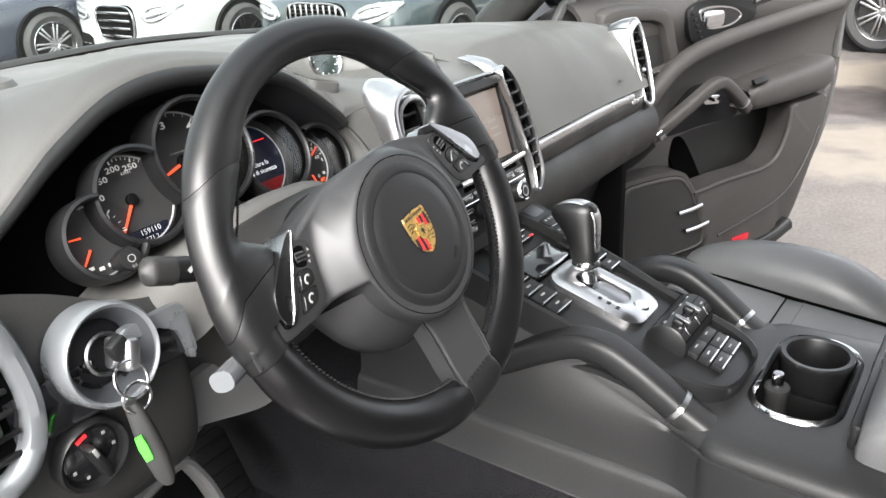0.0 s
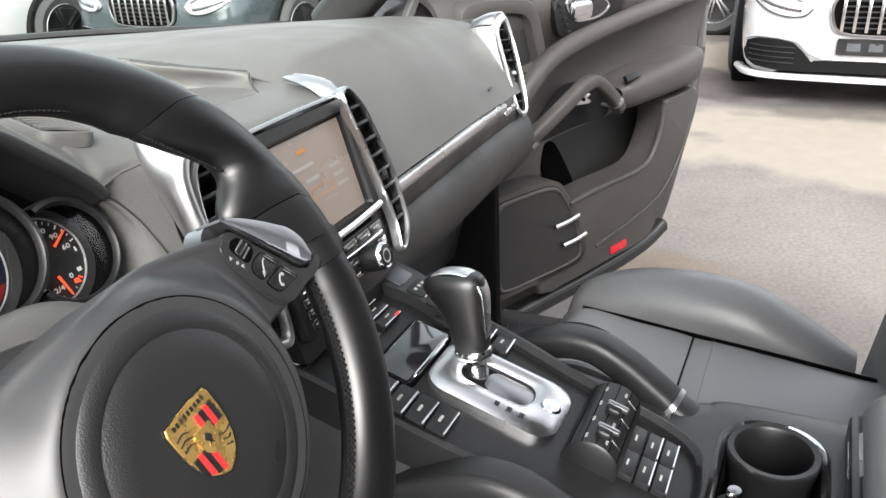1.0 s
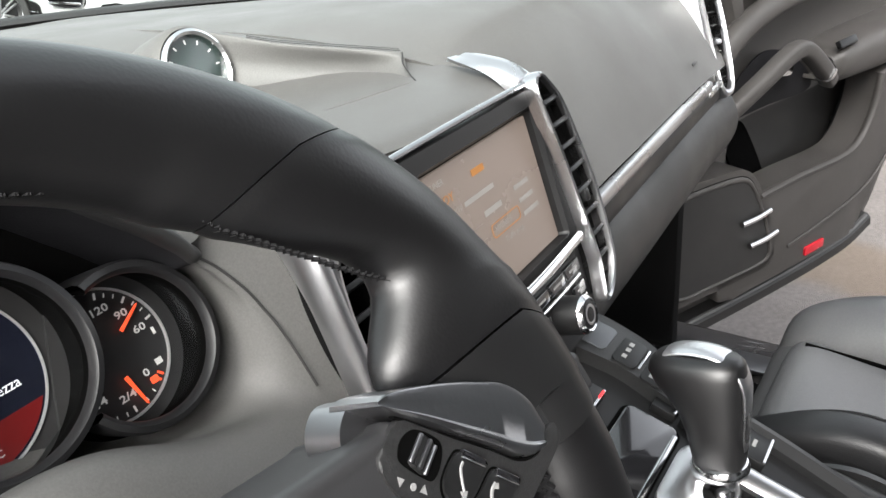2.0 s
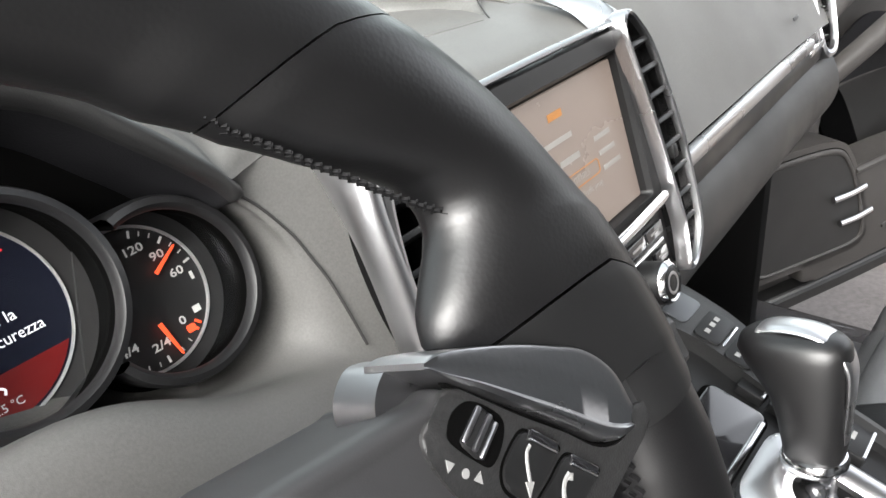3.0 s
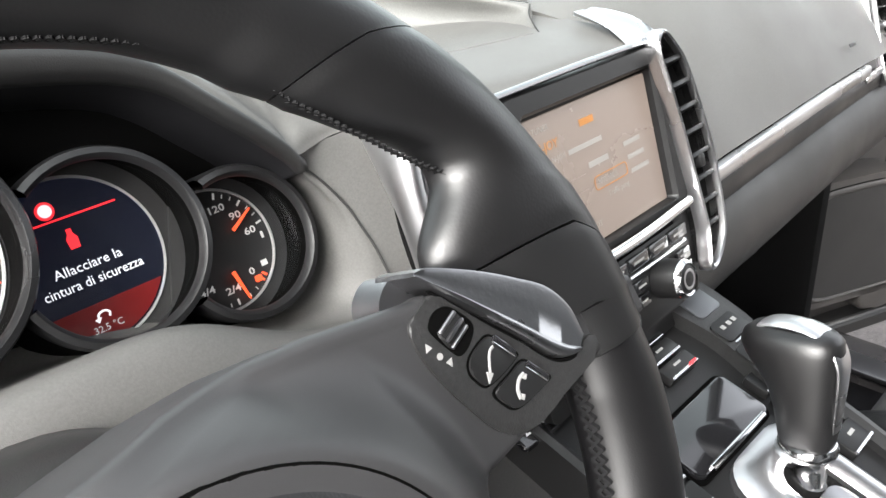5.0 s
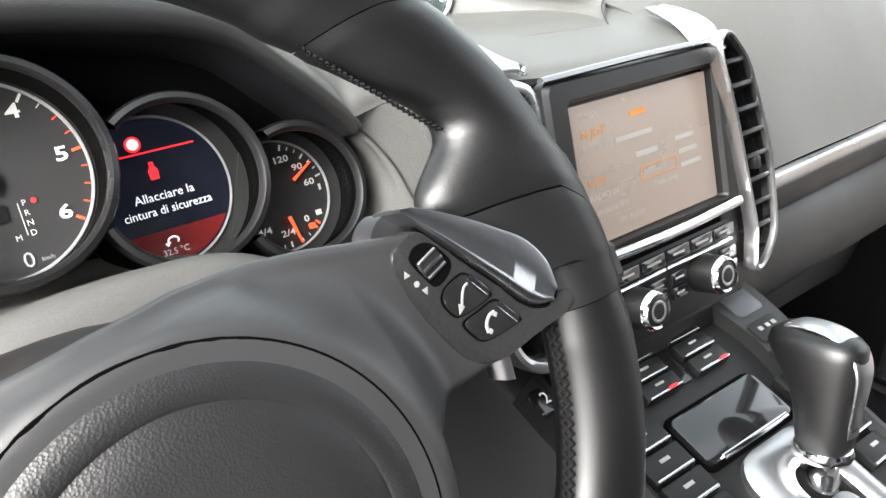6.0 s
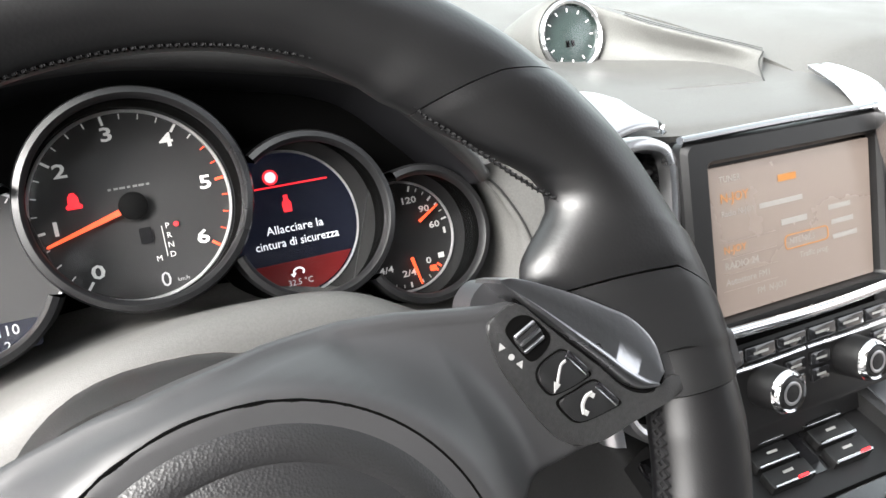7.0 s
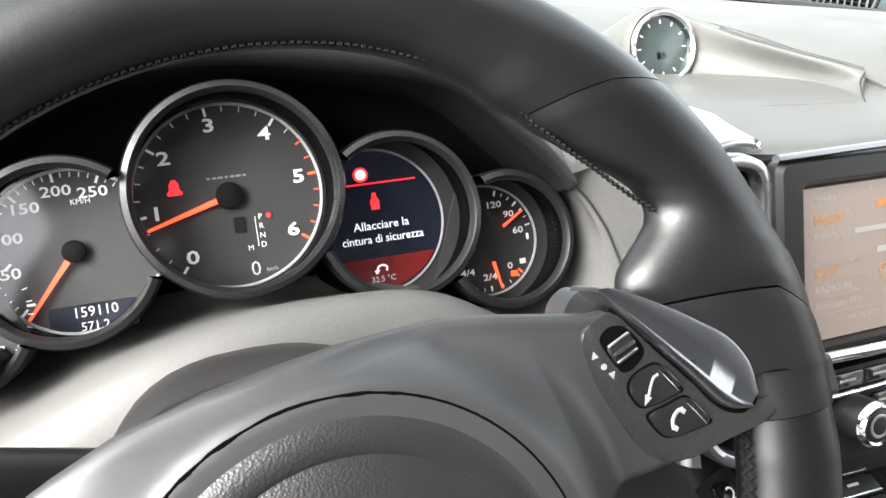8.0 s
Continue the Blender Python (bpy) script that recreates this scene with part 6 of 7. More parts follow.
# ---- seats ----
def seat(name, x0, label, y_off=0.0):
    s = thing(name, label, "car seat", (x0, -0.25 + y_off, 0.5), group="front seats")
    Y = y_off
    # cushion insert: front pad and rear pad, split by a cross seam
    def pad(nm, ya, yb, za, zb, lab):
        rows = []
        for t in (0, .05, .5, .95, 1):
            y = ya + (yb - ya) * t + Y
            z = za + (zb - za) * t
            drop = .016 if t in (0, 1) else 0.0
            rows.append([(x0 - .165, y, z - .030), (x0 - .160, y, z - .012 - drop), (x0 - .12, y, z - drop), (x0, y, z + .004 - drop), (x0 + .12, y, z - drop), (x0 + .160, y, z - .012 - drop), (x0 + .165, y, z - .030)])
        part(nm, shell(rows, 30, 30, -0.02), M_LEATHER_PERF, s, lab, angle=70)
    pad("front_pad", .020, -.148, .722, .704, "perforated black leather front cushion")
    pad("rear_pad", -.150, -.52, .704, .672, "perforated black leather rear cushion")
    for sd in (-1, 1):
        rows = []
        for y, h, w in ((.040, .680, .040), (.022, .728, .062), (-.05, .758, .075), (-.14, .766, .080), (-.22, .756, .080), (-.29, .722, .075), (-.36, .68, .065)):
            xi = x0 + sd * .158
            rows.append([(xi, y + Y, h - .060), (xi + sd * .006, y + Y, h - .022), (xi + sd * .022, y + Y, h - .002), (xi + sd * .045, y + Y, h + .004), (xi + sd * w, y + Y, h - .010), (xi + sd * (w + .030), y + Y, h - .060), (xi + sd * (w + .036), y + Y, h - .17)])
        part("bolster", shell(rows, 40, 30, -0.02 * sd), M_LEATHER, s, "smooth black leather side bolster", angle=70)
        seam = [(x0 + sd * .138, y + Y, z) for y, z in ((.02, .738), (-.05, .733), (-.14, .7245), (-.25, .716), (-.40, .703))]
        part("piping", sweep(seam, oval(.0034, .0030, 8), n=30), M_VOID, s, "dark sunken seam")
    part("cross_gap", sweep([(x0 - .140, -.149 + Y, .7205), (x0 - .12, -.149 + Y, .7228), (x0, -.149 + Y, .7262), (x0 + .12, -.149 + Y, .7228), (x0 + .140, -.149 + Y, .7205)], oval(.0016, .0016, 8), up=(0, 0, 1), n=30), M_MATTE, s, "dark gap between the two cushions")
    part("seam", sweep([(x0 - .150, -.178 + Y, .7195), (x0 - .115, -.178 + Y, .7232), (x0, -.178 + Y, .7264), (x0 + .115, -.178 + Y, .7232), (x0 + .150, -.178 + Y, .7195)], oval(.0009, .0009, 6), up=(0, 0, 1), n=30), M_SEATSTITCH, s, "fine stitched seam")
    fr = [[(x0 + u * .165, y + Y, z) for u in (-1, -.6, 0, .6, 1)] for y, z in ((.010, .720), (.040, .706), (.052, .675), (.042, .58), (.03, .52))]
    part("front_edge", shell(fr, 20, 20, 0.01), M_LEATHER, s, "leather front edge of the cushion", angle=70)
    part("base", rbox(.40, .46, .10, .02, at=(x0, -.18 + Y, .56)), M_MATTE, s)
    # backrest with wings
    bk = []
    for z, y, hw in ((.66, -.54, .20), (.74, -.555, .225), (.86, -.575, .24), (1.00, -.60, .245), (1.15, -.635, .235), (1.28, -.665, .19)):
        bk.append([(x0 - hw, y + .055 + Y, z), (x0 - hw * .86, y + .075 + Y, z), (x0 - hw * .64, y + .015 + Y, z), (x0, y + Y, z), (x0 + hw * .64, y + .015 + Y, z), (x0 + hw * .86, y + .075 + Y, z), (x0 + hw, y + .055 + Y, z)])
    part("backrest", shell(bk, 40, 50, -0.09), M_LEATHER, s, "black leather backrest with side wings", angle=70)
    part("headrest", rbox(.25, .10, .17, .035, 3, at=(x0, -.70 + Y, 1.40)), M_LEATHER, s)
    for sd in (-.06, .06):
        part("headrest_post", sweep([(x0 + sd, -.70 + Y, 1.24), (x0 + sd, -.70 + Y, 1.34)], oval(.006, .006, 10)), M_CHROME, s)
    return s


seat("passenger_seat", 0.735, "black leather passenger sports seat with side bolsters")
seat("driver_seat", -0.03, "black leather driver sports seat", -0.30)


def seat_belt():
    b = thing("belt_buckle", "black seat belt buckle with red button", "seat belt", (0.545, -0.33, 0.70))
    part("body", rbox(.020, .030, .075, .006), M_SATIN, b, m=Matrix.Translation((0.545, -.335, .735)) @ pose(0, 0, 0, 15, 0, 0))
    part("button", rbox(.013, .018, .008, .002), M_REFLECT, b, "red release button", m=Matrix.Translation((0.545, -.326, .773)) @ pose(0, 0, 0, 15, 0, 0))
    part("stem", rbox(.014, .010, .16, .003), M_RUBBER, b, m=Matrix.Translation((0.545, -.345, .63)))


seat_belt()


# ---- passenger door, standing open ----
def passenger_door():
    d = thing("passenger_door", "open passenger door with grey trim panel and storage pocket", "car door", (1.12, 0.44, 0.4))
    D = DOOR.copy

    def profile(lo, hi, w, u):
        return [(u, v, w) for v in (lo, hi)]
    # outer skin and frame
    ol = [(.10, .36), (.35, .352), (.70, .372), (.895, .395), (.925, .44), (.945, .485), (.99, .56), (1.032, .636), (1.062, .717), (1.073, .79), (1.078, .86), (1.075, 1.04), (1.055, 1.16), (.70, 1.185), (.35, 1.175), (.06, 1.14), (.04, .90), (.06, .60)]
    part("skin", slab(outline_between(ol, 90), 0.085, 0.012, z0=-.135), M_BROWNPAINT, d, "dark painted door shell", m=D())
    part("seal", ring_slab([(x * 1.0, y) for x, y in outline_between(ol, 90)], [(.52 + (x - .52) * .97, .76 + (y - .76) * .965) for x, y in outline_between(ol, 90)], .014, z0=-.05), M_SEAL, d, "grey rubber door seal", m=D())
    # main trim panel: smooth surface with belt line
    tr = []
    for u, lo in ((.07, .395), (.20, .385), (.40, .385), (.60, .395), (.78, .405), (.87, .425), (.93, .54), (.985, .70), (1.005, .82)):
        tr.append([(u, lo, -.035), (u, lo + .02, -.012), (u, lo + (1.05 - lo) * .35, -.005), (u, .80, -.012), (u, .90, -.03), (u, .985, -.022), (u, 1.045, .004), (u, 1.085, .010), (u, 1.115, -.01), (u, 1.13, -.05)])
    trim = part("trim_panel", shell(tr, 60, 50, -0.012), M_DOOR, d, "soft grey inner door panel", m=D(), angle=60)
    pk = outline_between([(.365, .64), (.372, .765), (.42, .790), (.60, .800), (.76, .815), (.80, .80), (.78, .72), (.72, .63), (.50, .585), (.40, .60)], 80)
    cut(trim, moved(slab(pk, .12, z0=-.075), D()))
    # black liner: the pocket's shade is put into its colour
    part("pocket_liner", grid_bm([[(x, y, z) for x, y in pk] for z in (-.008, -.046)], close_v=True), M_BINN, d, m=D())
    # raised lower panel round the pocket
    low = [(.36, .645), (.42, .653), (.52, .659), (.64, .661), (.69, .672), (.720, .700), (.742, .750), (.752, .812), (.80, .820), (.885, .824), (.893, .785), (.862, .700), (.822, .63), (.782, .575), (.755, .520), (.735, .478), (.70, .462), (.55, .455), (.40, .45), (.30, .455), (.30, .55), (.31, .63)]
    part("pocket_front", slab(outline_between(low, 120), 0.020, 0.008, 3, z0=.045), M_DOOR, d, "outer wall of the storage pocket", m=D())
    lo2 = outline_between(low, 120)
    part("pocket_wall", grid_bm([[(x, y, z) for x, y in lo2] for z in (-.01, .046)], close_v=True), M_DOOR, d, m=D())
    inner = [(.36, .660), (.38, .78), (.45, .805), (.60, .800), (.80, .800), (.83, .80), (.78, .69), (.68, .62), (.50, .60), (.40, .62)]
    # recess shade put into a darker plastic than the panel's
    part("pocket_back", slab([(x, y) for x, y in pk], 0.004, z0=-.049), M_DASH_LOW, d, "inside of the pocket, coloured darker for its shade", m=D())
    part("pocket_ledge", sweep([(.872, .74, .064), (.84, .665, .066), (.782, .592, .067), (.718, .556, .067), (.62, .532, .067), (.50, .510, .066)], oval(.004, .0035, 8), up=(0, 0, 1), n=40), M_DOOR, d, "raised ledge on the pocket", m=D())
    part("pocket_rim", sweep([(.40, .650, .062), (.52, .659, .062), (.64, .661, .062), (.69, .672, .062), (.720, .700, .062), (.742, .750, .062), (.752, .812, .060)], oval(.006, .008, 10), up=(0, 0, 1), n=40), M_DOOR, d, "rounded rim of the pocket", m=D())
    # solid black slab, no cut: its colour gives the slot's depth
    part("map_slot", slab(outline_between([(.385, .765), (.425, .775), (.46, .745), (.525, .63), (.50, .61), (.44, .65), (.40, .72)], 50), .006, .003, z0=-.030), M_VOID, d, "black slab for the shade of a deep slot in the pocket", m=D())
    # padded roll along the belt line, turning down at the front
    roll = [(.140, .735, .030), (.160, .790, .040), (.205, .862, .046), (.262, .925, .048), (.330, .975, .047), (.42, 1.004, .043), (.58, 1.025, .036), (.78, 1.042, .024), (.98, 1.052, .0)]
    part("belt_roll", sweep(roll, oval(.020, .021, 18, 2.4), up=(0, 0, 1), n=60), M_DOOR, d, "padded roll along the belt line", m=D())
    # speaker housing
    sp = [(.140, .700), (.155, .726), (.20, .731), (.30, .728), (.355, .716), (.388, .682), (.420, .625), (.448, .560), (.460, .505), (.445, .488), (.38, .484), (.24, .486), (.175, .490), (.148, .51), (.139, .60)]
    so = outline_between(sp, 100)
    part("speaker_housing", slab(so, 0.030, 0.014, 3, z0=.035), M_DOOR, d, "moulded speaker housing", m=D())
    part("speaker_side", grid_bm([[(x, y, z) for x, y in so] for z in (-.02, .036)], close_v=True), M_DOOR, d, m=D())
    cx, cy = np.mean(so, axis=0)
    gi = [(cx + .004 + (x - cx) * .84, cy - .002 + (y - cy) * .82) for x, y in so]
    part("speaker_rim", ring_slab([(cx + .003 + (x - cx) * .90, cy + (y - cy) * .89) for x, y in so], gi, .006, z0=.062, bulge=.001), M_DOOR, d, "rounded rim round the speaker", m=D())
    part("rim_gap", ring_slab([(cx + .003 + (x - cx) * .915, cy + (y - cy) * .905) for x, y in so], [(cx + .003 + (x - cx) * .90, cy + (y - cy) * .89) for x, y in so], .001, z0=.0645), M_VOID, d, m=D())
    part("speaker_grille", slab(gi, 0.002, z0=.0635), M_DASH_LOW, d, "dark speaker grille", m=D())
    for k, (ua, ub, v) in enumerate(((.342, .424, .6145), (.370, .452, .5595))):
        part("chrome_bar", sweep([(ua, v - .002, .072), ((ua + ub) / 2, v, .074), (ub, v + .002, .070)], oval(.0065, .006, 10), up=(0, 0, 1), n=10), M_CHROME, d, "short chrome bar across the speaker edge", m=D())
    # pull handle
    hp = [(.236, .818, .060), (.262, .848, .080), (.326, .887, .090), (.395, .922, .092), (.420, .929, .092), (.440, .927, .092), (.470, .908, .090), (.515, .872, .086), (.545, .846, .078)]
    part("pull_handle", sweep(hp, oval(.0145, .016, 20, 3.4), up=(0, 0, 1), n=50), M_DOOR, d, "sloping grab handle", m=D())
    part("pull_band", sweep([(.250, .832, .072), (.260, .842, .077)], oval(.0185, .0205, 16, 2.6), up=(0, 0, 1)), M_CHROME, d, "chrome band", m=D())
    part("pull_band", sweep([(.519, .869, .0855), (.524, .865, .0850)], oval(.0172, .0188, 16, 2.6), up=(0, 0, 1)), M_CHROME, d, "chrome band", m=D())
    part("pull_socket", sweep([(.172, .765, .040), (.208, .790, .052), (.240, .818, .064)], oval(.018, .019, 16, 2.6), up=(0, 0, 1), n=10), M_SATIN, d, m=D())
    hol = outline_between([(.33, .80), (.42, .895), (.50, .90), (.58, .85), (.60, .805), (.48, .80)], 50)
    part("handle_recess", slab(hol, 0.004, z0=.0), M_BINN, d, "dark recess behind the handle", m=D())
    part("release_lever", slab(rounded(.060, .024, .010, 5), .008, .003), M_CHROME, d, "chrome release", m=DOOR @ pose(.485, .868, .018, 0, 0, -6))
    # armrest
    ar = []
    for u, v, h, w in ((.575, .862, .030, .066), (.60, .868, .044, .082), (.70, .876, .052, .086), (.82, .884, .056, .084), (.88, .889, .057, .078), (.905, .890, .052, .060), (.915, .890, .040, .02)):
        ar.append([(u, v + h * .55, -.02), (u, v + h * .62, w * .5), (u, v + h * .5, w * .9), (u, v, w), (u, v - h * .6, w * .92), (u, v - h * .95, w * .6), (u, v - h, -.02)])
    part("armrest", shell(ar, 44, 32, -0.008), M_DOOR, d, "padded door armrest", m=D(), angle=60)
    part("armrest_keys", rbox(.050, .016, .012, .003), M_SATIN, d, "black key in the armrest", m=DOOR @ pose(.60, .905, .070, -30, 0, 5))
    # switch panel at the belt line
    so = outline_between([(.372, 1.085), (.40, 1.108), (.46, 1.116), (.54, 1.112), (.595, 1.088), (.608, 1.060), (.56, 1.046), (.492, 1.036), (.42, 1.014), (.385, 1.03)], 60)
    part("switch_panel", slab(so, 0.014, 0.005, z0=.020), M_SATIN, d, "dark switch panel", m=D())
    part("latch_lever", slab(rounded(.062, .040, .014, 5), .012, .005), M_CHROME, d, "chrome door release", m=DOOR @ pose(.452, 1.069, .034, 0, 0, -4))
    lo_ = outline_between([(.404, 1.090), (.45, 1.099), (.52, 1.088), (.552, 1.066), (.525, 1.048), (.48, 1.043), (.43, 1.050)], 50)
    part("latch_ring", ring_slab(lo_, [(.48 + (x - .48) * .90, 1.07 + (y - 1.07) * .78) for x, y in lo_], .007, z0=.030), M_CHROME, d, "chrome ring round the release", m=D())
    part("latch_well", slab([(.48 + (x - .48) * .90, 1.07 + (y - 1.07) * .78) for x, y in lo_], .001, z0=.0345), M_GLOSS, d, m=D())
    for k in range(5):
        part("switch_key", rbox(.010, .007, .004, .001), M_SATIN, d, m=DOOR @ pose(.386 + .008 * k, 1.086 - .0145 * k, .035))
    # polished sill strip
    part("sill_strip", sweep([(.600, 1.094, .024), (.70, 1.112, .016), (.85, 1.130, .008), (1.0, 1.146, -.01)], oval(.008, .010, 10, 3), up=(0, 0, 1), n=20), M_CHROME, d, "polished strip along the sill", m=D())
    part("sill_line", sweep([(.55, 1.074, .018), (.70, 1.094, .015), (.85, 1.112, .007), (1.0, 1.128, -.012)], oval(.006, .008, 10, 3), up=(0, 0, 1), n=20), M_GLOSS, d, "gloss black line", m=D())
    # mirror triangle panel at the front
    mo = outline_between([(.10, .97), (.105, 1.09), (.13, 1.122), (.22, 1.122), (.29, 1.112), (.322, 1.085), (.340, 1.03), (.352, .985), (.345, .968), (.22, .962)], 70)
    mi = outline_between([(.13, .98), (.135, 1.06), (.155, 1.086), (.22, 1.086), (.268, 1.079), (.292, 1.062), (.306, 1.02), (.316, .990), (.308, .978), (.22, .972)], 70)
    part("mirror_panel", ring_slab(mo, mi, .036, z0=.0, bulge=.004), M_DOOR, d, "raised frame by the mirror", m=D())
    part("mirror_inset", slab(mi, .004, .001, z0=.014), M_DASH_LOW, d, "smooth grey inset", m=D())
    part("mirror_gap", sweep([(.31, .966, .042), (.355, .964, .044)], oval(.002, .003, 6), up=(0, 0, 1)), M_VOID, d, m=D())
    part("reflector", slab(rounded(.062, .020, .004, 4), .005, .0015), M_REFLECT, d, "red reflector", m=DOOR @ pose(.590, .478, .0645, 0, 0, 3))
    part("sill_plate", sweep([(.12, .392, .010), (.50, .398, .012), (.74, .412, .010), (.860, .436, .0)], oval(.022, .030, 10, 3), up=(0, 0, 1), n=24), M_DASH_LOW, d, "dark grey lower edge of the door", m=D())
    part("sill_strip_low", sweep([(.16, .412, .034), (.50, .418, .036), (.74, .432, .033), (.850, .452, .022)], oval(.004, .005, 8), up=(0, 0, 1), n=24), M_SEAL, d, "pale rubber lip", m=D())
    gl = part("window", slab(outline_between([(.06, 1.14), (.20, 1.30), (.50, 1.50), (.80, 1.58), (1.0, 1.56), (1.01, 1.16), (.5, 1.16)], 60), .004, z0=-.07), M_GLASS, d, "tinted door window", m=D())
    gl.visible_shadow = False
    part("window_frame", sweep([(.05, 1.14, -.07), (.20, 1.31, -.07), (.50, 1.515, -.07), (.80, 1.60, -.07), (1.02, 1.58, -.07), (1.025, 1.16, -.07)], oval(.018, .02, 10, 3), up=(0, 0, 1), n=50), M_MATTE, d, "black window frame", m=D())
    part("hinge", rbox(.10, .05, .04, .008), M_MATTE, d, m=DOOR @ pose(.02, .80, -.06))
    part("hinge", rbox(.10, .05, .04, .008), M_MATTE, d, m=DOOR @ pose(.02, .52, -.06))
    return d


passenger_door()


# ---- shell of the car round the cabin ----
def cabin_shell():
    c = thing("car", "dark car with its cabin open and door ajar", "car", (0.37, 0.2, 0.45))
    for side, x, top in ((1, 1.13, .93), (-1, -.40, -.24)):
        p = [(x, .60, 1.10), (x - side * .02, .46, 1.22), (x - side * .06, .30, 1.36), (x - side * .13, .10, 1.50), (x - side * .19, -.12, 1.60)]
        part("windscreen_pillar", sweep(p, oval(.032, .045, 14, 2.6), n=24), M_DASH_LOW, c, "grey windscreen pillar")
        part("pillar_seal", sweep([(q[0] + side * .035, q[1] - .02, q[2] - .01) for q in p], oval(.012, .014, 8), n=24), M_RUBBER, c)
        part("roof_rail", sweep([(x - side * .19, -.12, 1.60), (x - side * .20, -.6, 1.66), (x - side * .20, -1.3, 1.66)], oval(.04, .04, 10), n=12), M_HEADLINER, c)
        part("rear_pillar", sweep([(x - side * .20, -.78, 1.64), (x - side * .06, -.74, 1.2), (x + side * .0, -.70, .5)], oval(.06, .05, 10), n=12), M_HEADLINER, c)
        part("sill", rbox(.12, 1.5, .12, .03, at=(x + side * .02, -.15, .46)), M_BROWNPAINT, c)
        part("sill_tread", rbox(.05, 1.2, .01, .004, at=(x - side * .02, -.12, .525)), M_ALU_DK, c)
    # closed roof, out of view, added to keep overhead sky light out
    roof = [[(x, y, z - .02 * ((x - .37) / .6) ** 2) for y, z in ((-.14, 1.615), (-.5, 1.665), (-.9, 1.675), (-1.35, 1.66))] for x in (-.24, .05, .37, .70, .95)]
    part("roof", shell(roof, 14, 14, -0.03), M_HEADLINER, c, "unseen grey cloth roof lining that shades the cabin")
    ws = [[(x, y, z) for x, y, z in row] for row in (
        [(-.42, .70, 1.165), (0, .80, 1.185), (.37, .815, 1.185), (.75, .78, 1.150), (1.14, .60, 1.105)],
        [(-.36, .36, 1.355), (0, .47, 1.385), (.37, .485, 1.39), (.75, .46, 1.375), (1.08, .32, 1.345)],
        [(-.25, -.10, 1.60), (0, -.03, 1.615), (.37, -.01, 1.62), (.75, -.03, 1.615), (.96, -.10, 1.60)])]
    g = part("windscreen", shell(ws, 20, 30, 0.004), M_GLASS, c, "curved windscreen glass")
    g.visible_shadow = False
    edge = [(-.42, .705, 1.168), (-.2, .765, 1.180), (0, .802, 1.188), (.2, .815, 1.190), (.37, .817, 1.188), (.56, .807, 1.173), (.75, .782, 1.153), (.95, .71, 1.128), (1.14, .602, 1.108)]
    part("screen_seal", sweep(edge, oval(.018, .006, 8), n=40), M_RUBBER, c, "black windscreen edge")
    part("sensor_dome", lathe([(.028, 0), (.024, .008), (.012, .013), (.0003, .014)], 30), M_DASH, c, "small grey dome on the dash", m=Matrix.Translation((.02, .60, 1.200)))
    # added opaque walls, out of view, to keep sky light off the wheel and dials
    part("rear_light_wall", rbox(1.5, .04, 1.10, .03, at=(.37, -1.42, 1.13)), M_REAR, c, "unseen dark wall that blocks light behind the front seats")
    for x, lean in ((-.36, 5), (1.10, -5)):
        part("rear_side_light_wall", rbox(.04, .66, 1.14, .03), M_REAR, c, "unseen dark side wall that blocks light behind the front seats", m=pose(x, -1.08, 1.10, 0, lean, 0))
    part("kick_panel", rbox(.03, .5, .45, .02, at=(1.11, .50, .70)), M_MATTE, c)
    return c


cabin_shell()


# ---- parked cars ----
def paint(name, color):
    return material(name, color, 0.22, coat=0.9, blotch=0.03, rough_var=0.03)


M_PAINT_WHITE = paint("white_car_paint", (0.27, 0.27, 0.27))
M_PAINT_NAVY = paint("dark_blue_car_paint", (0.022, 0.026, 0.036))
M_PAINT_TEAL = paint("blue_grey_car_paint", (0.024, 0.033, 0.036))
M_PAINT_BROWN = paint("brown_car_paint", (0.075, 0.058, 0.046))
M_LAMP = material("headlamp_lens", (0.20, 0.21, 0.215), 0.12, coat=0.8, blotch=0.35, blotch_scale=18)
M_CARGLASS = material("car_window_dark", (0.02, 0.024, 0.026), 0.05, coat=0.5, rough_var=0.02)
M_TYRE = material("tyre_rubber", (0.022, 0.022, 0.022), 0.8)


def car_wheel(parent, m, rim_mat, spokes=5, r=0.345, twin=True):
    w = part("wheel", lathe([(.22, -.11), (.30, -.115), (r - .02, -.10), (r, -.06), (r, .06), (r - .02, .10), (.30, .115), (.245, .10), (.22, .0)], 40), M_TYRE, parent, "black tyre with alloy rim", m=m)
    part("rim", lathe([(.225, -.05), (.250, .085), (.238, .102), (.225, .095), (.205, .072), (.16, .068), (.0005, .066)], 40), M_SATIN, w, "alloy rim", m=m)
    part("rim_lip", lathe([(.226, .092), (.238, .1035), (.246, .098)], 40), M_ALU_DK, w, "bright rim edge", m=m)
    for k in range(spokes):
        for da in ((-8, 8) if twin else (0,)):
            a = 360 * k / spokes + da
            part("spoke", rbox(.20, .022 if twin else .045, .03, .006), rim_mat, w, m=m @ pose(0, 0, 0, 0, 0, a) @ pose(.132, 0, .082, 0, 4, -da * .5))
    part("hub_cap", lathe([(.036, .07), (.034, .092), (.0005, .096)], 20), rim_mat, w, m=m)
    return w


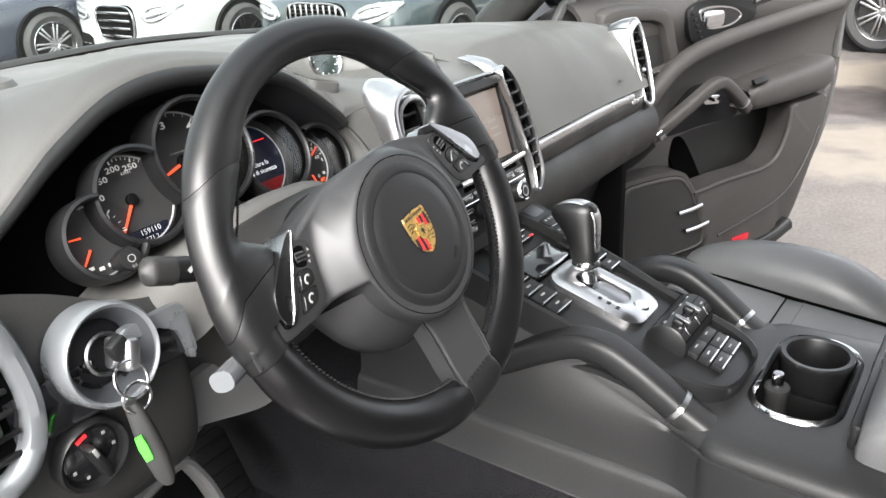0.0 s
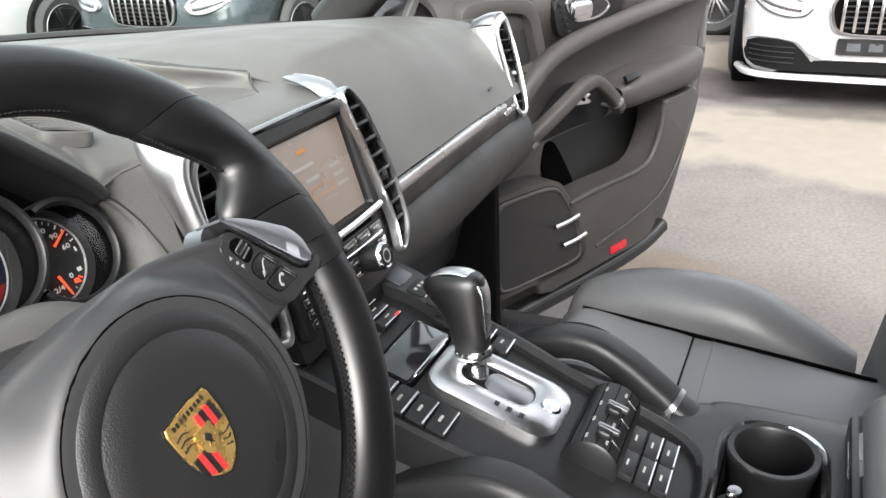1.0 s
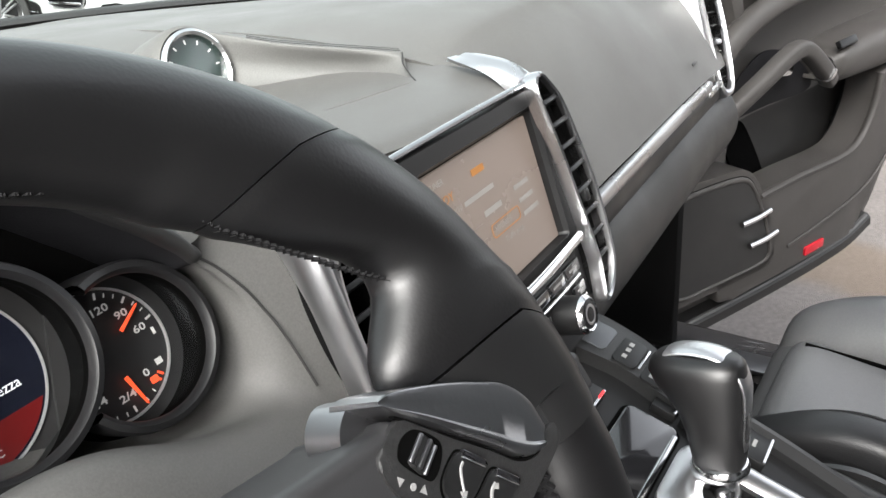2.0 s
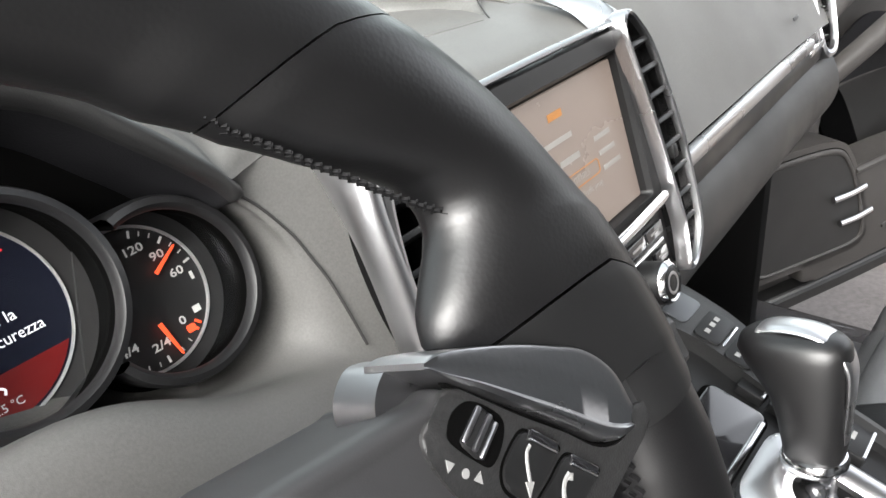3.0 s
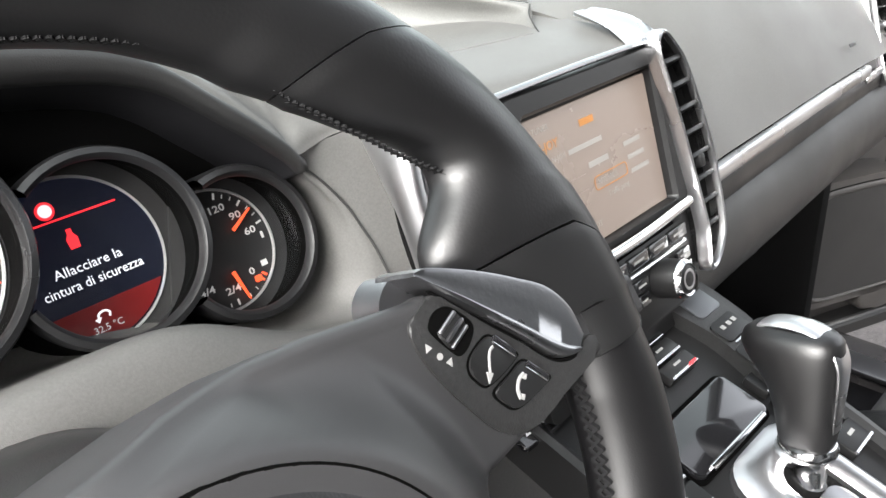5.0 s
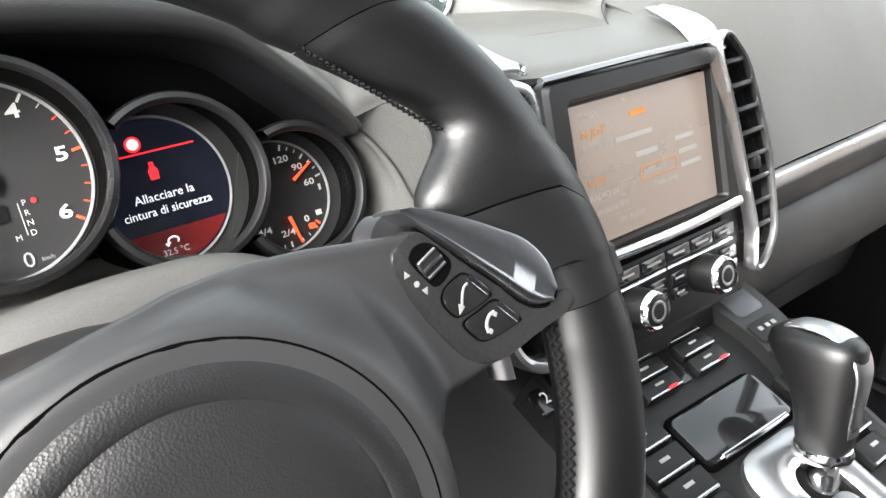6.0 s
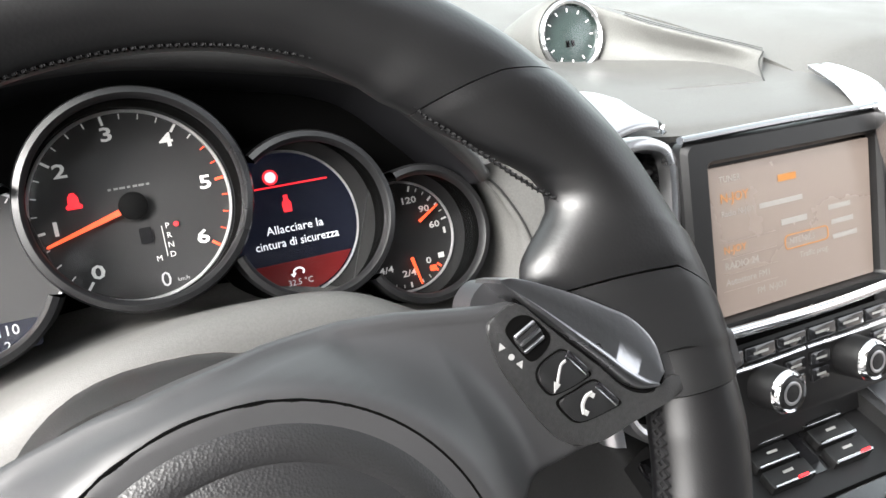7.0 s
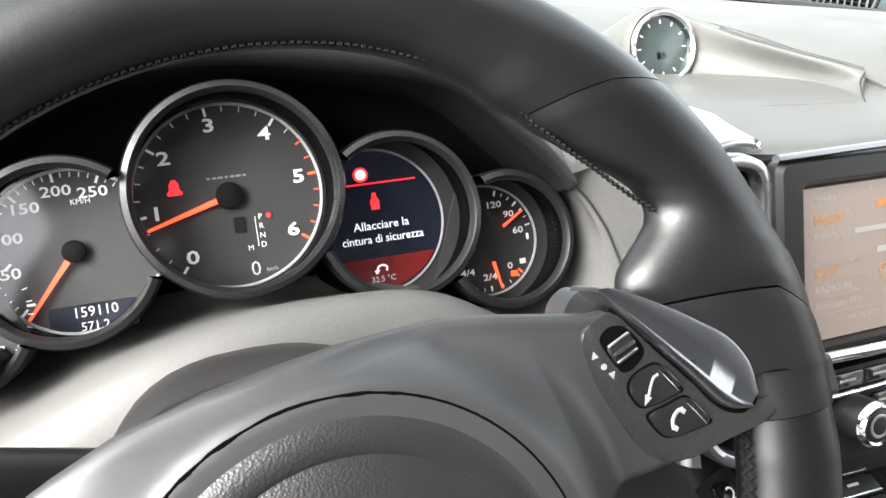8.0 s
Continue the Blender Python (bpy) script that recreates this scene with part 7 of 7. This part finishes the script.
def sedan(label, at, yaw, body, grille="bars", rims=None, spokes=5, length=5.15, height=1.0, dark_front=False):
    """A saloon parked with its nose at `at`, heading along `yaw` (degrees from +x)."""
    c = thing("parked_car", label, "car", at, group="parked cars")
    m = Matrix.Translation(at) @ pose(0, 0, 0, 0, 0, yaw) @ Matrix.Diagonal((length / 5.15, 1, height, 1))
    st = []
    for s, hw, zl, zb in ((0.0, .60, .30, .66), (.04, .76, .22, .74), (.14, .87, .19, .79), (.35, .92, .19, .835), (.7, .94, .20, .885), (1.2, .95, .21, .945), (1.65, .95, .22, .985), (2.4, .95, .22, 1.0), (3.4, .95, .22, 1.01), (4.2, .94, .22, 1.01), (4.8, .91, .25, .99), (5.08, .84, .30, .93), (5.15, .74, .36, .82)):
        st.append([(-s, -hw * .90, zl), (-s, -hw * .985, zl + .10), (-s, -hw * 1.01, min(.52, zb - .22)), (-s, -hw, zb - .16), (-s, -hw * .95, zb - .05), (-s, -hw * .72, zb + .005), (-s, -hw * .3, zb + .028), (-s, 0, zb + .034),
                   (-s, hw * .3, zb + .028), (-s, hw * .72, zb + .005), (-s, hw * .95, zb - .05), (-s, hw, zb - .16), (-s, hw * 1.01, min(.52, zb - .22)), (-s, hw * .985, zl + .10), (-s, hw * .90, zl)])
    rows = surface(st, 60, 44)
    part("body", grid_bm(rows, caps=True), body, c, "painted car body", m=m, angle=50)
    gh = []
    for s, hw, zt in ((1.50, .74, .985), (1.75, .72, 1.10), (2.35, .66, 1.40), (2.9, .64, 1.455), (3.5, .63, 1.44), (4.15, .64, 1.30), (4.65, .66, 1.02)):
        gh.append([(-s, -hw * 1.16, .96), (-s, -hw * 1.1, .96 + (zt - .96) * .45), (-s, -hw * .98, zt - .05 * (zt > 1.05)), (-s, -hw * .6, zt), (-s, 0, zt + .015), (-s, hw * .6, zt), (-s, hw * .98, zt - .05 * (zt > 1.05)), (-s, hw * 1.1, .96 + (zt - .96) * .45), (-s, hw * 1.16, .96)])
    part("greenhouse", grid_bm(surface(gh, 36, 26), caps=True), M_CARGLASS, c, "dark car windows", m=m, angle=50)
    top = [[(x, y * .985, z + .012) for x, y, z in row[2:-2]] for row in gh[2:5]]
    part("roof_panel", shell(top, 14, 18, 0.01), body, c, "painted roof", m=m)
    rim_mat = rims or M_ALU
    for s in (.88, 3.98):
        for sd in (-1, 1):
            q = m @ pose(-s, sd * .912, .345, 90 if sd < 0 else -90, 0, 0)
            part("wheel_arch", lathe([(.0005, .06), (.385, .06), (.40, .075), (.405, .05), (.405, -.1)], 40), M_MATTE, c, m=q)
            car_wheel(c, q, rim_mat, spokes)
    # front: grille, lamps, bumper openings, all laid along the curve of the nose
    def skin(y):
        return -float(np.interp(abs(y), (0, .45, .60, .70, .76, .82, .87, .92), (-.012, -.006, .004, .02, .045, .085, .15, .32)))

    def patch(name, stations, off, mat, parent, text="", deep=.03):
        stations = sorted(stations)
        ys = np.linspace(stations[0][0], stations[-1][0], 22)
        lo = np.interp(ys, *zip(*[(q[0], q[1]) for q in stations]))
        hi = np.interp(ys, *zip(*[(q[0], q[2]) for q in stations]))
        rows = [[(skin(y) + off - .03 * max(0, (a + (b - a) * v - .6)) * 4, y, a + (b - a) * v) for v in (0, .25, .5, .75, 1)] for y, a, b in zip(ys, lo, hi)]
        return part(name, shell(rows, 22, 6, deep), mat, parent, text, m=m, angle=50)

    F = m @ Matrix(((0, 0, 1, -.035), (1, 0, 0, 0), (0, 1, 0, 0), (0, 0, 0, 1)))
    sport = grille == "slats"
    gw, g0, g1 = (.88, .490, .775) if sport else (.80, .40, .755)
    gh_ = g1 - g0
    gr = [(x * gw, g0 + y * gh_) for x, y in outline_between([(-.33, .06), (-.41, .40), (-.40, .82), (-.26, .99), (0, 1), (.26, .99), (.40, .82), (.41, .40), (.33, .06), (0, 0)], 60)]
    mid = (g0 + g1) / 2
    part("grille_back", slab(gr, .052, z0=0), M_VOID, c, m=F)
    part("grille_frame", ring_slab(gr, [(x * .93, mid + (y - mid) * .90) for x, y in gr], .02, z0=.046), M_CHROME, c, "chrome grille frame", m=F)
    if sport:
        for k in range(7):
            part("grille_louvre", rbox(.66 * gw, .010, .01, .003), M_SATIN, c, m=F @ pose(0, g0 + .05 + k * (gh_ - .08) / 6, .055))
        for k in range(-4, 5):
            part("grille_bar", rbox(.022, gh_ * (.90 - abs(k) * .02), .02, .005), M_CHROME, c, m=F @ pose(k * .072, mid + .004, .066))
    else:
        for k in range(4):
            part("grille_bar", rbox(.70 * gw * (1.0 - .03 * k), .026, .02, .006), M_CHROME, c, m=F @ pose(0, g1 - .075 - k * .078, .062))
    for sd in (-1, 1):
        lamp = patch("headlamp", [(sd * .46, .64, .66), (sd * .52, .605, .725), (sd * .62, .60, .765), (sd * .74, .63, .785), (sd * .84, .69, .790), (sd * .885, .76, .785)], .014, M_LAMP, c, "clear headlamp", .03)
        part("lamp_frame", sweep([(skin(y) + .022 - .12 * max(0, z - .6), sd * y, z) for y, z in ((.47, .655), (.52, .61), (.62, .603), (.74, .633), (.84, .692))], oval(.004, .004, 8), n=20), M_SATIN, lamp, m=m)
        part("lamp_band", sweep([(skin(y) + .018 - .12 * max(0, z - .6), sd * y, z) for y, z in ((.53, .70), (.62, .735), (.74, .755), (.84, .765))], oval(.005, .012, 8), n=16), M_ALU, lamp, "bright lamp band", m=m)
        part("lamp_well", sweep([(skin(y) + .017 - .12 * max(0, z - .6), sd * y, z) for y, z in ((.54, .645), (.62, .655), (.72, .68), (.80, .71))], oval(.005, .016, 8), n=16), M_ALU_DK, lamp, "dull lamp reflector", m=m)
        if sport:
            vent = patch("bumper_vent", [(sd * .40, .255, .262), (sd * .48, .248, .36), (sd * .56, .248, .432), (sd * .66, .25, .452), (sd * .80, .265, .452), (sd * .86, .30, .425), (sd * .885, .34, .40)], .022, M_MATTE, c, "large black bumper opening", .03)
            for k in range(4):
                z = .30 + .034 * k
                part("vent_fin", sweep([(skin(y) + .026, sd * y, z + .012 * (y - .55)) for y in (.55, .62, .70, .78, .84)], oval(.006, .004, 6), n=10), M_SATIN, vent, m=m)
            part("vent_edge", sweep([(skin(y) + .022 - .006 * (y < .4), sd * y, z) for y, z in ((.0, .340), (.34, .340), (.40, .352), (.47, .385), (.54, .446), (.66, .466), (.80, .466), (.875, .43))], oval(.010, .008, 8), n=30), body, c, "raised painted edge", m=m)
        else:
            patch("bumper_vent", [(sd * .50, .30, .40), (sd * .56, .28, .44), (sd * .74, .29, .455), (sd * .86, .33, .42)], .010, M_MATTE, c, "black bumper opening", .03)
            part("vent_bar", sweep([(skin(y) + .02, sd * y, .345) for y in (.52, .60, .70, .80, .85)], oval(.008, .008, 8), n=10), M_CHROME, c, "chrome bumper trim", m=m)
    patch("lower_intake", [(-.52, .256, .262), (-.42, .250, .322), (0, .250, .326), (.42, .250, .322), (.52, .256, .262)], .012, M_MATTE, c, "slim black lower intake", .03)
    part("lip", sweep([(skin(y) - .006, y, .205) for y in (-.92, -.85, -.75, -.6, -.3, 0, .3, .6, .75, .85, .92)], oval(.035, .022, 10, 3), n=40), body, c, "painted lower lip", m=m)
    if sport:
        part("plate_holder", slab(rounded(.60, .105, .01, 3, 0, .42), .03, z0=.026), M_SATIN, c, "black number plate holder without a plate", m=F)
        for k in range(4):
            part("plate_bar", rbox(.08, .05, .002, 0), M_CONE, c, m=F @ pose(-.2 + k * .13, .42, .057))
    else:
        part("plate", slab(rounded(.52, .11, .006, 3, 0, .335), .03, z0=.04), M_WHITE, c, "blank white plate", m=F)
        for k in range(4):
            part("plate_bar", rbox(.07, .06, .002, 0), M_GREYPRINT, c, m=F @ pose(-.165 + k * .11, .335, .071))
    for sd in (-1, 1):
        part("side_mirror", rbox(.16, .20, .13, .05, 3), body, c, m=m @ pose(-1.85, sd * 1.02, 1.02))
        part("sill_line", rbox(2.3, .02, .03, .006), M_CHROME if grille == "bars" else M_MATTE, c, m=m @ pose(-2.4, sd * .955, .30))
    return c


sedan("dark navy parked saloon with silver multi-spoke wheels", (3.45, 9.30, GROUND), 180, M_PAINT_NAVY, "bars", M_ALU, 7)
sedan("white parked saloon with chrome bar grille", (4.55, 7.40, GROUND), 180, M_PAINT_WHITE, "bars", M_SATIN, 5)
sedan("blue-grey parked saloon with upright grille slats", (5.0, 4.95, GROUND), 180, M_PAINT_TEAL, "slats", M_MATTE, 5)
sedan("white parked sports saloon with upright chrome grille slats", (5.66, -0.66, GROUND), 180, M_PAINT_WHITE, "slats", M_MATTE, 5)
sedan("brown parked estate car with dark alloy wheels", (9.15, -0.18, GROUND), -92, M_PAINT_BROWN, "bars", M_ALU_DK, 7, height=1.12)


# ---- driver's side of the dash ----
def knee_panel():
    k = thing("knee_panel", "dark grey lower dash panel beside the column", "dash panel", (-0.26, 0.12, 1.0))
    st = []
    for x, o, t in ((-.45, .006, 1.165), (-.34, .006, 1.165), (-.25, .006, 1.155), (-.20, .006, 1.138), (-.15, .008, 1.110), (-.112, .014, 1.095), (-.096, .034, 1.09)):
        k0 = (t - 1.06) / .105
        st.append([(x, .128 + o, t), (x, .114 + o, 1.06 + .07 * k0), (x, .106 + o, 1.06 + .02 * k0), (x, .103 + o, 1.035), (x, .103 + o, .99), (x, .112 + o, .955), (x, .138 + o, .930), (x, .20 + o, .915)])
    part("panel", shell(st, 40, 40, -0.008), M_DASH_LOW, k, "grained knee panel", angle=60)
    # gloss insert and silver strip beside the ignition switch
    f = basis((-.132, .1005, 1.080), (1, 0.03, 0), (0, .10, .995))
    part("insert", slab(rounded(.060, .034, .004, 4, -.012, -.004), .005, .0015, z0=-.004), M_GLOSS, k, "gloss black insert", m=f)
    part("silver_strip", slab(outline_between([(-.036, .022), (-.010, .0225), (.014, .0215), (.0185, .012), (.0205, -.020), (.0165, -.0265), (.0125, -.022), (.0085, -.002), (-.002, .010), (-.036, .0125)], 60), .007, .002, z0=-.002), M_SILVER, k, "brushed silver strip", m=f)
    part("gloss_band", slab(rounded(.22, .040, .004, 4, -.02, -.022), .003, .001, z0=-.001), M_GLOSS, k, "gloss black band", m=basis((-.28, .104, 1.092), (1, 0.0, 0), (0, .10, .995)))
    part("lower_edge", sweep([(-.40, .165, .92), (-.20, .165, .925), (-.09, .17, .935), (-.02, .20, .945)], oval(.010, .005, 8), n=14), M_SEAL, k, "pale lower edge of the panel")
    part("kick_trim", sweep([(-.170, .185, .884), (-.117, .198, .889), (-.088, .200, .889), (-.073, .200, .866), (-.060, .200, .830), (-.048, .200, .780)], oval(.013, .007, 10, 2.6), n=30), M_SEAL, k, "pale grey edge of the footwell trim")
    part("side_button", slab(rounded(.040, .028, .004, 4), .005, .0015), M_SATIN, k, "flat black button", m=basis((-.330, .100, 1.0), (1, 0, 0), (0, -.10, .995)))
    return k


knee_panel()


def ignition():
    g = thing("ignition_switch", "silver funnel-shaped ignition surround with inserted key", "ignition switch", (-.200, .10, 1.095))
    f = basis((-.184, .098, 1.0920), (1, 0.06, 0), (0, .18, .98)) @ Matrix.Diagonal((1.08, 1.08, 1, 1))
    part("funnel", lathe([(.0350, -.016), (.0360, .004), (.0354, .0115), (.0338, .0140), (.0322, .0132), (.0312, .0112)], 60), M_SILVER, g, "pale silver funnel ring", m=f)
    part("cone", lathe([(.0314, .0114), (.0275, .0030), (.0245, -.005), (.0225, -.010)], 60), M_CONE, g, "dull grey inner cone", m=f)
    part("barrel", lathe([(.0230, -.008), (.0205, -.006), (.0180, -.0055), (.0003, -.006)], 40), M_BINN, g, "dark lock barrel", m=f)
    part("lock_ring", lathe([(.0150, -.001), (.0152, .002), (.0135, .0030), (.0120, .0015)], 36), M_ALU_DK, g, m=f)
    return g


ignition()


def car_key():
    k = thing("car_key", "dark car key with ring and bright green tag", "car key", (-.198, .075, 1.095))
    f = basis((-.180, .094, 1.0925), (1, 0.06, 0), (0, .18, .98))
    part("blade_head", rbox(.012, .024, .030, .004, 3), M_ALU, k, "silver key head", m=f @ pose(0, 0, .012, 0, 0, -18))
    part("head_cap", rbox(.015, .016, .010, .003, 2), M_SATIN, k, m=f @ pose(-.006, .008, .020, 10, 0, 20))
    ring = [(.0135 * math.cos(a), .0135 * math.sin(a), 0) for a in np.linspace(0, 2 * math.pi, 30, endpoint=False)]
    part("ring", sweep(ring, oval(.0012, .0012, 8), closed=True), M_CHROME, k, "steel key ring", m=Matrix.Translation((-.188, .062, 1.0845)) @ pose(0, 0, 0, 62, 28, 0))
    part("ring", sweep([(x * .8, y * .8, z) for x, y, z in ring], oval(.0012, .0012, 8), closed=True), M_CHROME, k, "steel key ring", m=Matrix.Translation((-.190, .057, 1.0725)) @ pose(0, 0, 0, 70, -60, 20))
    # leather pouch hanging from the ring
    rows = []
    for t, w, d in ((0, .0035, .004), (.08, .0060, .0055), (.35, .0078, .007), (.65, .0085, .0075), (.90, .0070, .006), (1.0, .0040, .004)):
        rows.append([(x + .012 * t, y - .004 * t, -.070 * t) for x, y in oval(w, d, 20, 2.6)])
    pouch = part("pouch", grid_bm(rows, close_v=True, caps=True), M_RUBBER, k, "dark hanging key pouch", m=Matrix.Translation((-.1935, .060, 1.0695)) @ pose(0, 0, 0, 0, 0, -35))
    part("green_tag", slab([(-.0020, -.022), (.0030, -.021), (.0034, -.010), (.0024, .0), (-.0024, -.001), (-.0032, -.010)], .0016), M_KEYGREEN, pouch, "bright green tag", m=Matrix.Translation((-.1990, .0525, 1.0475)) @ pose(0, 0, 0, 90, -10, -38))
    return k


car_key()


def light_switch():
    s = thing("light_switch", "round black light switch with white marks", "light switch", (-.232, .10, 1.018))
    f = basis((-.2110, .1005, 1.0205), (1, 0.04, 0), (0, -.06, .998))
    part("bezel", lathe([(.0290, -.006), (.0290, .003), (.0272, .0060), (.0245, .0045), (.0230, -.001)], 50), M_SATIN, s, "satin black bezel", m=f)
    part("dial", lathe([(.0232, -.001), (.0200, .0010), (.0003, .0012)], 40), M_GLOSS, s, "black dial", m=f)
    part("grip", rbox(.0075, .034, .014, .003, 2), M_SATIN, s, "raised grip", m=f @ pose(0, -.002, .007, 0, 0, 20))
    part("pointer", rbox(.0030, .008, .0008, .0002), M_MARK, s, m=f @ pose(-.0042, .010, .0145, 0, 0, 20))
    part("red_mark", rbox(.0090, .0032, .0006, .0002), M_REDLED, s, "red mark", m=f @ pose(-.006, .0178, .0022, 0, 0, 20))
    for a in (50, 0, -60, -115, 200):
        part("mark", rbox(.0026, .0026, .0005, 0), M_MARK, s, m=f @ pose(.0172 * math.cos(radians(a)), .0172 * math.sin(radians(a)), .0022))
    return s


light_switch()


def vent_driver():
    v = thing("air_vent", "outer driver air vent with silver surround", "air vent", (-.29, .11, 1.08), group="dashboard air vents")
    f = basis((-.283, .1005, 1.100), (1, .05, 0), (0, .10, .995))
    out = [(-.045, .06), (-.02, .082), (.018, .082), (.038, .062), (.047, .022), (.049, -.022), (.040, -.060), (.020, -.082), (-.02, -.086), (-.045, -.06)]
    out, inn = [(x, y * .84) for x, y in out], [(-.037, .046), (-.018, .064), (.010, .064), (.024, .049), (.032, .018), (.034, -.018), (.026, -.048), (.010, -.064), (-.018, -.066), (-.037, -.046)]
    inn = [(x, y * .84) for x, y in inn]
    o, i = outline_between(out, 72), outline_between(inn, 72)
    part("surround", ring_slab(o, i, .014, z0=-.004, bulge=.002), M_SILVER, v, "silver surround", m=f)
    part("duct", slab(i, .003, z0=-.004), M_VOID, v, m=f)
    for k in range(7):
        part("slat", rbox(.064, .004, .010, .0012), M_SATIN, v, m=f @ pose(-.003, .045 - k * .0150, .002, -20, 0, 0))
    part("slat_tab", rbox(.012, .012, .010, .003), M_ALU_DK, v, m=f @ pose(.010, -.018, .009))
    return v


vent_driver()


def pedals():
    for x, y, z, w, h, lab in ((.098, .42, .650, .062, .120, "black ribbed accelerator pedal"), (-.02, .50, .66, .06, .12, "dark ribbed footrest in the footwell")):
        p = thing("pedal", lab, "pedal", (x, y, z), group="pedals")
        f = basis((x, y, z), (1, 0, 0), (0, .45, .89))
        part("pad", slab(rounded(w, h, .012, 5), .012, .004), M_MATTE, p, m=f)
        for k in range(5):
            part("rib", rbox(w * .8, .005, .005, .0015), M_MATTE, p, m=f @ pose(0, -h * .36 + k * h * .18, .013))
        part("arm", sweep([(x, y + .02, z), (x, y + .12, z + .10), (x, y + .32, z + .20)], oval(.010, .014, 10), n=8), M_MATTE, p)


pedals()
